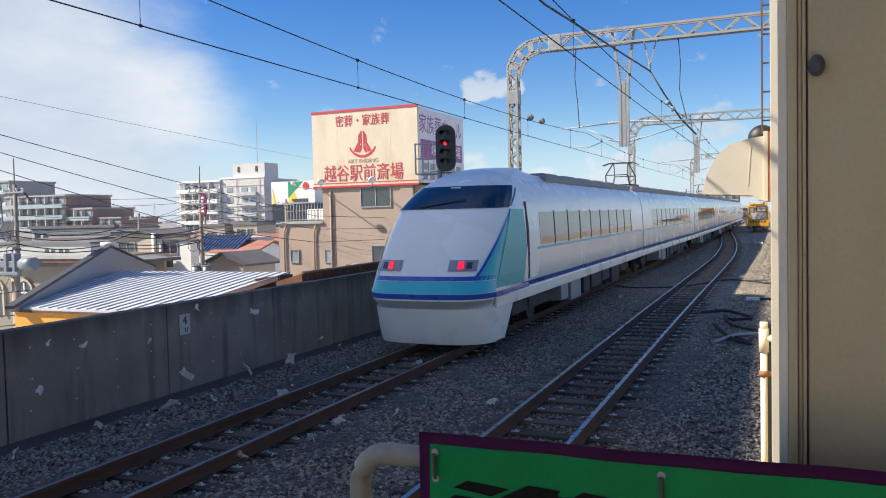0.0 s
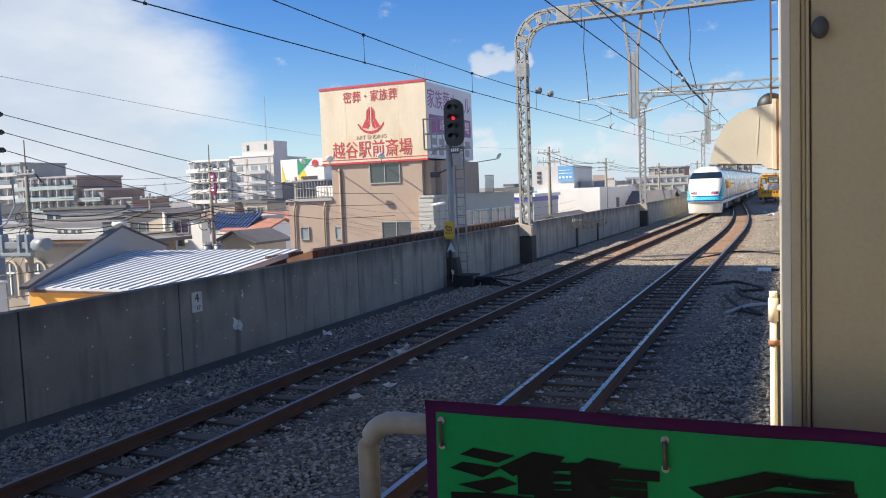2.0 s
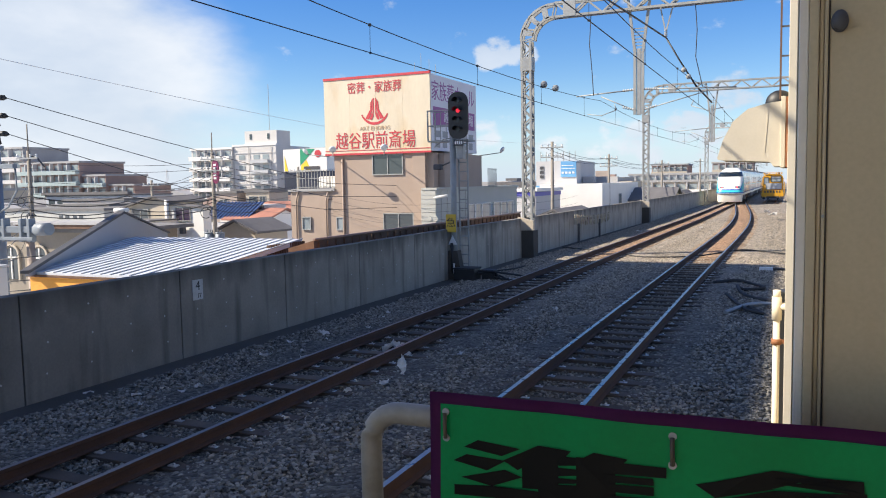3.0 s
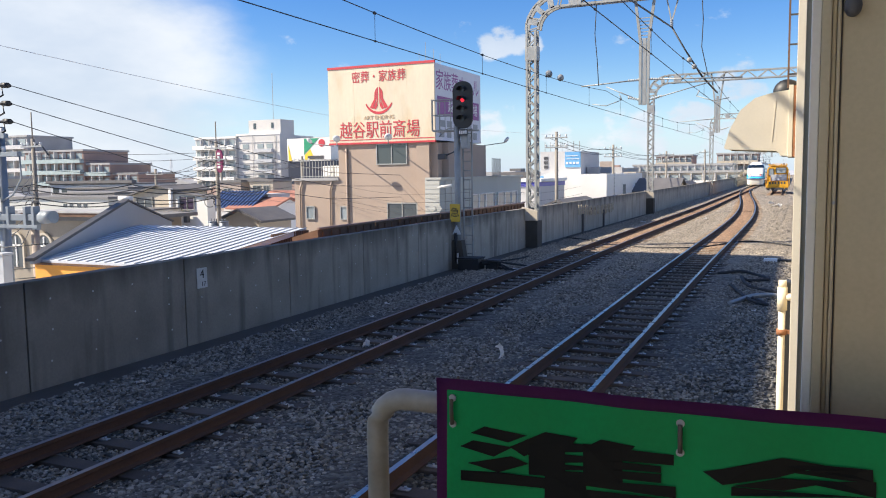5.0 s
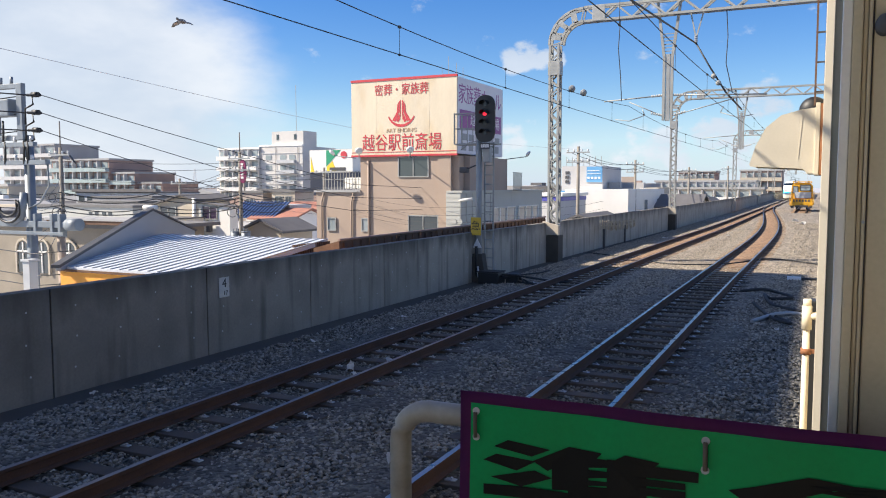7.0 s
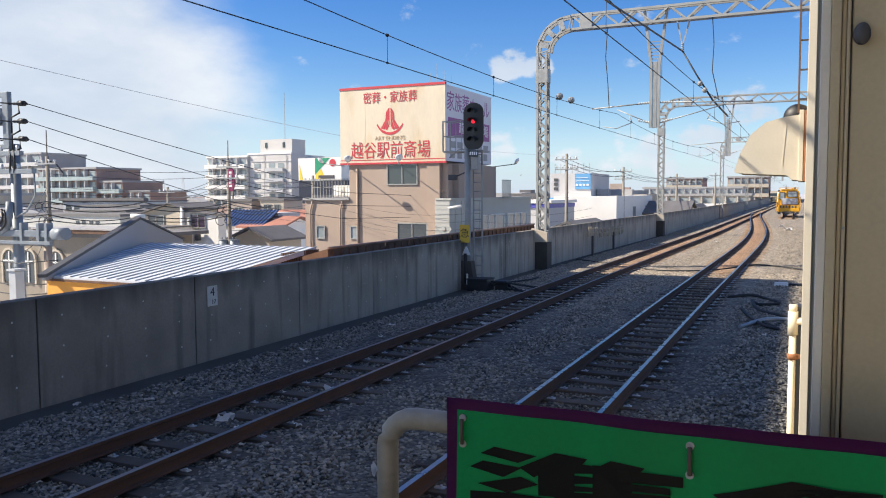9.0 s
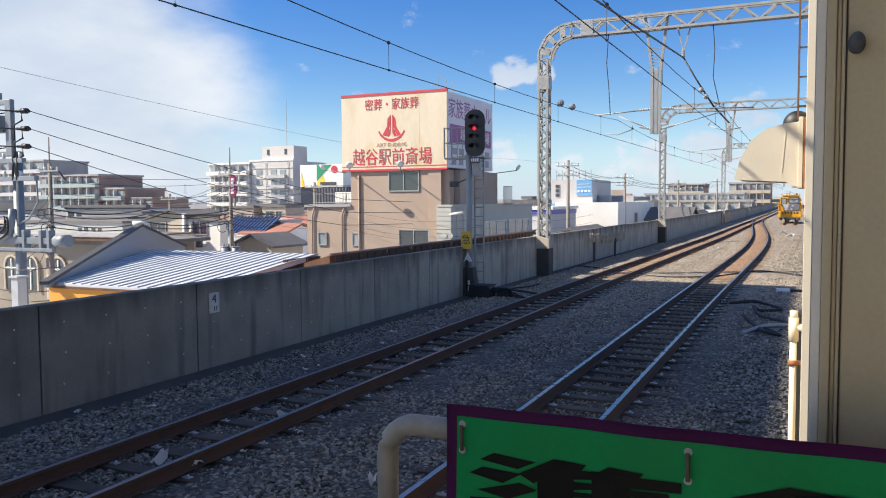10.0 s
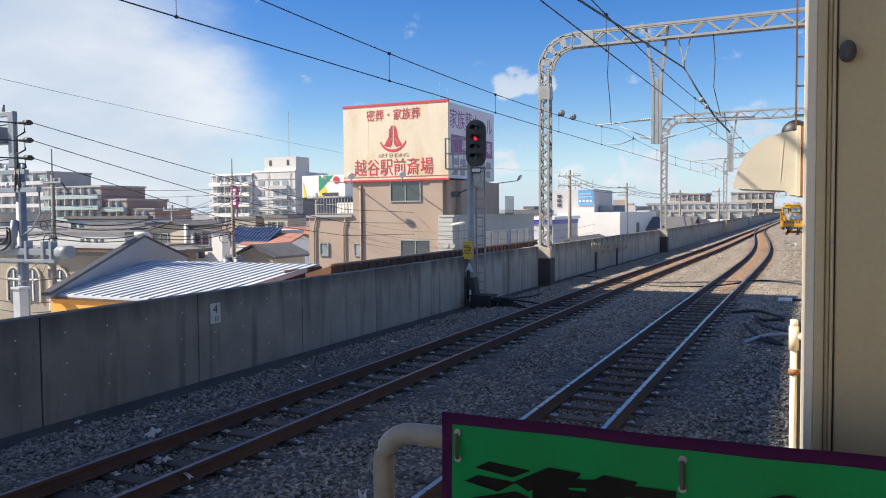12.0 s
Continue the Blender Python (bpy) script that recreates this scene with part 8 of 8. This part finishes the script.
# adrift as the train leaves: place and size
ADRIFT = (
    (-8.60, 7.14, 0.79, 0.20),
    (-8.60, 7.86, 1.26, 0.12),
    (-8.60, 9.06, 1.14, 0.10),
    (-8.60, 9.86, 0.47, 0.26),
    (-8.60, 9.46, 0.13, 0.24),
    (-8.60, 10.42, -0.06, 0.16),
    (-8.60, 11.43, 0.27, 0.22),
    (-8.60, 10.17, 1.50, 0.14),
    (-8.60, 11.65, 1.25, 0.15),
    (-8.60, 12.76, 0.24, 0.26),
    (-7.68, 11.19, -0.15, 0.36),
    (-7.43, 11.62, -0.15, 0.24),
    (-8.60, 13.90, 0.44, 0.10),
    (-8.20, 13.94, 0.30, 0.14),
    (-8.04, 13.92, -0.15, 0.10),
    (-6.06, 10.17, -0.15, 0.20),
    (-5.92, 9.27, -0.15, 0.20),
    (-6.32, 8.15, -0.15, 0.20),
    (-8.60, 8.05, 0.16, 0.15),
    (-8.60, 7.30, 1.39, 0.10),
    (-8.60, 6.76, 0.11, 0.14),
    (-5.42, 10.90, -0.15, 0.14),
)
LITTER = (
    (-8.19, 12.17, 0.20),
    (-7.45, 11.50, 0.24),
    (-7.37, 5.66, 0.14),
    (-6.32, 5.59, 0.18),
    (-6.19, 7.54, 0.16),
    (-8.43, 13.30, 0.18),
    (-6.03, 8.50, 0.16),
    (-0.75, 18.03, 0.20),
    (-4.99, 50.82, 0.40),
    (-8.21, 47.77, 0.40),
    (-1.28, 69.81, 0.80),
    (-1.86, 74.24, 0.80),
    (-7.96, 23.52, 0.25),
    (-5.77, 20.89, 0.20),
    (-8.79, 9.16, 0.14),
    (-8.04, 16.98, 0.14),
)



def scrap(size, seed):
    """A crumpled scrap of thin white paper."""
    rnd = random.Random(seed)
    b = bmesh.new()
    n = 4
    w, l = size * rnd.uniform(0.4, 0.75), size
    kx, ky = rnd.uniform(-1, 1), rnd.uniform(-1, 1)
    g = []
    for i in range(n + 1):
        row = []
        for j in range(n + 1):
            u, v = i / n - 0.5, j / n - 0.5
            edge = 1 - 0.35 * rnd.random() * (abs(u) > 0.4 or abs(v) > 0.4)
            z = size * (0.5 * kx * abs(u) + 0.45 * ky * v * v * 2 + 0.10 * rnd.uniform(-1, 1))
            row.append(b.verts.new((w * u * edge, l * v * edge, z)))
        g.append(row)
    for i in range(n):
        for j in range(n):
            b.faces.new((g[i][j], g[i + 1][j], g[i + 1][j + 1], g[i][j + 1]))
    bmesh.ops.solidify(b, geom=b.faces[:], thickness=0.002)
    lo = min(v.co.z for v in b.verts)
    return single("paper_scrap", b, "paper", "crumpled white paper scrap blown about the tracks", "paper scrap", "paper scraps"), -lo


MOVING = []


def lay_scraps():
    rnd = random.Random(21)
    ground = BED + 0.045
    for k, (x, y, s) in enumerate(LITTER):
        ob, lo = scrap(s * (0.6 if y < 20 else 1.0), 100 + k)
        ob.matrix_basis = pose(x, y, ground + 0.35 * lo, rnd.uniform(-8, 8), rnd.uniform(-8, 8), rnd.uniform(0, 360))
    for k, rows in enumerate(BLOWN):
        ob, lo = scrap((0.34, 0.2, 0.26, 0.24, 0.26)[k], 200 + k)
        keys = []
        t0, x0, y0 = rows[0]
        keys.append((0.0, pose(x0 + 0.3, y0 + 6.0, ground + lo, 0, 0, 20 * k)))
        if t0 > 3:
            keys.append((t0 - 2.0, pose(x0 + 0.1, y0 + 2.5, ground + lo, 10, 0, 20 * k + 30)))
        for i, (t, x, y) in enumerate(rows):
            keys.append((t, pose(x, y, ground + lo + 0.05 * (i % 2), 14 * (-1) ** i, 9 * i % 20, 20 * k + 60 + 28 * i)))
        if rows[-1][0] < 12:
            keys.append((12.0, pose(rows[-1][1], rows[-1][2] - 2.0, ground + lo, 0, 0, 20 * k + 60 + 28 * len(rows) + 40)))
        MOVING.append((ob, keys))
    for k, rows in enumerate(FLOWN):
        ob, lo = scrap((0.26, 0.24, 0.26, 0.26, 0.2, 0.2, 0.16)[k], 300 + k)
        keys = []
        t0, x0, y0, z0 = rows[0]
        if t0 > 0:
            keys.append((0.0, pose(x0, y0 + 4.0 + 2 * t0, ground + lo, 0, 0, 0)))
            if t0 > 1.2:
                keys.append((t0 - 0.8, pose(x0, y0 + 2.5, ground + lo, 0, 0, 40)))
        a = 60
        for t, x, y, z in rows:
            keys.append((t, pose(x, y, max(z, ground + lo), a * 0.7, a * 0.4, a)))
            a += 55
        t, x, y, z = rows[-1]
        keys.append((min(11.5, t + 0.9), pose(x - 0.2, y - 3.5, ground + lo, 0, 0, a)))
        keys.append((12.0, pose(x - 0.2, y - 4.0, ground + lo, 0, 0, a + 40)))
        MOVING.append((ob, keys))
    for k, (x, y, z, s) in enumerate(ADRIFT):
        ob, lo = scrap(s * 1.15, 400 + k)
        a = rnd.uniform(0, 360)
        vx, vy = rnd.uniform(-0.4, 1.1), rnd.uniform(0.6, 3.2)
        keys = []
        fall = rnd.uniform(0.9, 2.3)
        hop = rnd.uniform(0.1, 0.5)
        for i in range(7):
            t = 0.3 * i
            f = min(1.0, t / fall)
            zz = z * (1 - f) + ground * f + hop * math.sin(math.pi * f)
            go = 1 - (1 - f) ** 2
            px = min(-4.9, max(-9.8, x + vx * go))
            keys.append((t, pose(px, y + vy * go * 0.9, max(ground + lo * 0.5, zz), 60 * (1 - f) * math.sin(a + 4 * f), 50 * (1 - f) * math.cos(a + 5 * f), a + 160 * go)))
        t = 2.6
        keys.append((t, pose(px, y + vy * 0.9, ground + lo * 0.5, 0, 0, a + 160)))
        if k % 6 == 2:
            keys.append((12.0, pose(px, y + vy * 0.9 - 0.02, ground + lo * 0.5, 0, 0, a + 162)))
        else:
            keys.append((3.1, pose(px, y + vy * 0.9 - 0.4, ground + lo * 0.5, 0, 0, a + 200)))
            keys.append((4.7, pose(px - 0.1, rnd.uniform(-4.0, 2.0), ground + lo * 0.5, 0, 0, a + 280)))
            keys.append((12.0, pose(px - 0.1, rnd.uniform(-6.0, -4.5), ground + lo * 0.5, 0, 0, a + 340)))
        MOVING.append((ob, keys))


lay_scraps()


# ---- cables and bits on the ballast ----
def ballast_bits():
    def hose(pts, r, label, m="rubber"):
        b = bmesh.new()
        q = []
        p = [Vector(v) for v in pts]
        for i in range(len(p) - 1):
            a0, a1, a2, a3 = p[max(0, i - 1)], p[i], p[i + 1], p[min(len(p) - 1, i + 2)]
            for k in range(6):
                f = k / 6
                q.append(0.5 * ((2 * a1) + (a2 - a0) * f + (2 * a0 - 5 * a1 + 4 * a2 - a3) * f * f + (3 * a1 - a0 - 3 * a2 + a3) * f ** 3))
        q.append(p[-1])
        tube(b, q, r, 7)
        return single("ground_cable", b, m, label, "cable", "cables on the ballast")
    z = BED + 0.05
    hose([(-2.0, 24.3, z), (-1.4, 24.6, z + 0.05), (-0.9, 24.2, z), (-0.6, 23.2, z + 0.04), (-1.1, 23.0, z), (-1.3, 23.3, z + 0.06), (-1.0, 21.8, z), (-0.3, 20.9, z)], 0.045, "dark rubber cable looped on the ballast")
    hose([(-1.3, 18.9, z), (-0.85, 19.8, z + 0.06), (-0.4, 20.5, z), (0.0, 20.2, z)], 0.05, "grey cable end lying on the ballast", "galvanised")
    hose([(-1.5, 22.0, z), (-0.9, 19.3, z + 0.05), (-0.5, 19.0, z), (-0.9, 19.8, z + 0.03)], 0.04, "dark rubber cable on the ballast")
    hose([(-9.6, 35.6, z), (-6.9, 33.7, z - 0.02), (-5.3, 31.7, z), (-3.3, 32.6, z), (-1.8, 35.5, z + 0.02), (0.1, 33.9, z)], 0.03, "black cable laid across under the tracks")
    hose([(-9.4, 25.4, z), (-8.9, 26.4, z), (-8.8, 27.4, z)], 0.025, "dark cable beside the signal")
    t = thing("cable_cover", "white and black cable cover on the ballast", "cable cover", (-0.7, 28.3, BED))
    part("white_length", boxed(-0.2, 0.22, -0.09, 0.09, 0.0, 0.12, 0.02), "mark_white", t)
    part("black_length", boxed(0.23, 1.2, -0.07, 0.07, 0.0, 0.10, 0.02), "black", t)
    c = thing("point_motor", "small black junction box beside the pipe", "junction box", (0.02, 8.6, BED))
    part("box", boxed(-0.09, 0.12, 0, 0.25, 0.0, 1.95, 0.02), "black", c)
    # weeds along the east edge
    g = bmesh.new()
    rnd = random.Random(4)
    for k in range(260):
        x, y = rnd.uniform(1.4, 2.0), rnd.uniform(55, 95)
        h = rnd.uniform(0.3, 0.9)
        bar(g, (x, y, BED), (x + rnd.uniform(-0.2, 0.2), y + rnd.uniform(-0.2, 0.2), BED + h), 0.05, 0.012)
    single("weeds", g, "foliage", "dry weeds along the ballast's edge", "weeds", kind="stuff")


ballast_bits()


# ---- pigeons that cross the view ----
# seconds and place
ROOF_TO_LINE = ((0.0, -13.6, 24.0, 1.19), (0.6, -13.6, 24.0, 1.19), (0.9, -13.55, 24.0, 5.07), (1.0, -13.50, 24.0, 5.45), (1.2, -12.28, 24.0, 5.08), (1.3, -11.17, 24.1, 4.72), (1.4, -10.33, 25.0, 4.68),
     (1.5, -9.51, 26.0, 4.62), (1.7, -8.47, 30.0, 5.12), (2.0, -9.12, 45.0, 6.10), (3.0, -12.0, 100.0, 9.0), (5.0, -20.0, 200.0, 14.0), (12.0, -60.0, 560.0, 20.0))
OVERHEAD = ((0.0, -64.0, 420.0, 8.0), (5.0, -31.54, 170.0, 3.15), (6.0, -25.54, 75.0, 6.6), (6.5, -20.22, 42.0, 8.16), (6.7, -16.68, 30.0, 7.85), (6.8, -14.94, 24.0, 7.55), (6.9, -13.35, 18.0, 7.14),
     (7.0, -13.28, 14.0, 6.64), (7.1, -13.12, 10.0, 5.88), (7.2, -12.95, 6.0, 5.5), (12.0, -10.0, -120.0, 12.0))
WESTWARD = ((0.0, -120.0, 480.0, 12.0), (9.0, -45.0, 130.0, 6.0), (10.0, -33.0, 70.0, 4.45), (10.3, -29.5, 46.0, 6.39), (10.4, -29.36, 40.0, 6.98), (10.5, -28.43, 35.0, 7.25), (10.6, -27.69, 32.0, 7.43), (10.7, -27.54, 29.0, 7.87),
     (10.8, -27.1, 26.0, 8.22), (10.9, -26.59, 23.0, 8.5), (11.0, -25.49, 20.0, 8.81), (11.1, -24.59, 17.0, 9.03), (12.0, -18.0, -30.0, 12.0))
DOWNWARD = ((0.0, -20.0, 190.0, 160.0), (10.6, -43.4, 40.0, 17.46), (10.8, -43.6, 38.0, 15.41), (10.9, -43.8, 37.0, 14.35), (11.0, -44.16, 36.0, 12.54), (11.1, -44.92, 35.0, 10.2), (11.2, -47.3, 34.0, 8.59), (12.0, -72.0, 26.0, 6.0))


def pigeon(seed):
    p = thing("pigeon", "small grey-brown pigeon in flight", "bird", group="pigeons over the railway")
    b = bmesh.new()
    bmesh.ops.create_uvsphere(b, u_segments=12, v_segments=8, radius=1.0, matrix=Matrix.Diagonal((0.055, 0.14, 0.055, 1)))
    bmesh.ops.create_uvsphere(b, u_segments=10, v_segments=6, radius=0.032, matrix=Matrix.Translation((0, 0.15, 0.03)))
    prism(b, [(-0.03, -0.11), (0.03, -0.11), (0.06, -0.25), (-0.06, -0.25)], -0.006, 0.008, "z")
    for f in b.faces:
        f.smooth = True
    part("body", b, "feather", p)
    wings = []
    for s in (-1, 1):
        b = bmesh.new()
        out = [(0.03 * s, 0.07), (0.17 * s, 0.10), (0.33 * s, 0.0), (0.30 * s, -0.05), (0.16 * s, -0.07), (0.03 * s, -0.08)]
        prism(b, out, 0.01, 0.022, "z")
        wings.append((part("wing", b, "feather", p), s))
    return p, wings


def flights():
    for k, path in enumerate((ROOF_TO_LINE, OVERHEAD, WESTWARD, DOWNWARD)):
        p, wings = pigeon(k)
        rows = []
        for i, (t, x, y, z) in enumerate(path):
            a, c = (path[i], path[i + 1]) if i + 1 < len(path) else (path[i - 1], path[i])
            rows.append((t, pose(x, y, z, 0, 0, -math.degrees(math.atan2(c[1] - a[1], c[2] - a[2])))))
        if k == 0:
            rows[0] = (0.0, pose(-13.6, 24.0, 1.19, 0, 0, -90))
        MOVING.append((p, rows))
        for w, s in wings:
            MOVING.append((w, [(0.1 * i, pose(0, 0, 0, 0, -s * (12 + 34 * math.sin(2.3 * i + k)), 0)) for i in range(121)]))


flights()


# ---- what moves ----
def nose_y(t):
    """How far down the line the train's last nose stands."""
    return 15.0 + 27.4 * t - 0.16 * t * t


def motions():
    for k, car in enumerate(TRAIN):
        rows = []
        for i in range(0, 25):
            t = i * 0.5
            y = nose_y(t) + k * (CAR_L + CAR_GAP)
            a = -math.degrees(math.atan2(far_x(y + CAR_L) - far_x(y), CAR_L))
            rows.append((t, pose(far_x(y), y, 0, 0, 0, a)))
        walk(car, rows)
    for ob, keys in MOVING:
        walk(ob, keys)


motions()
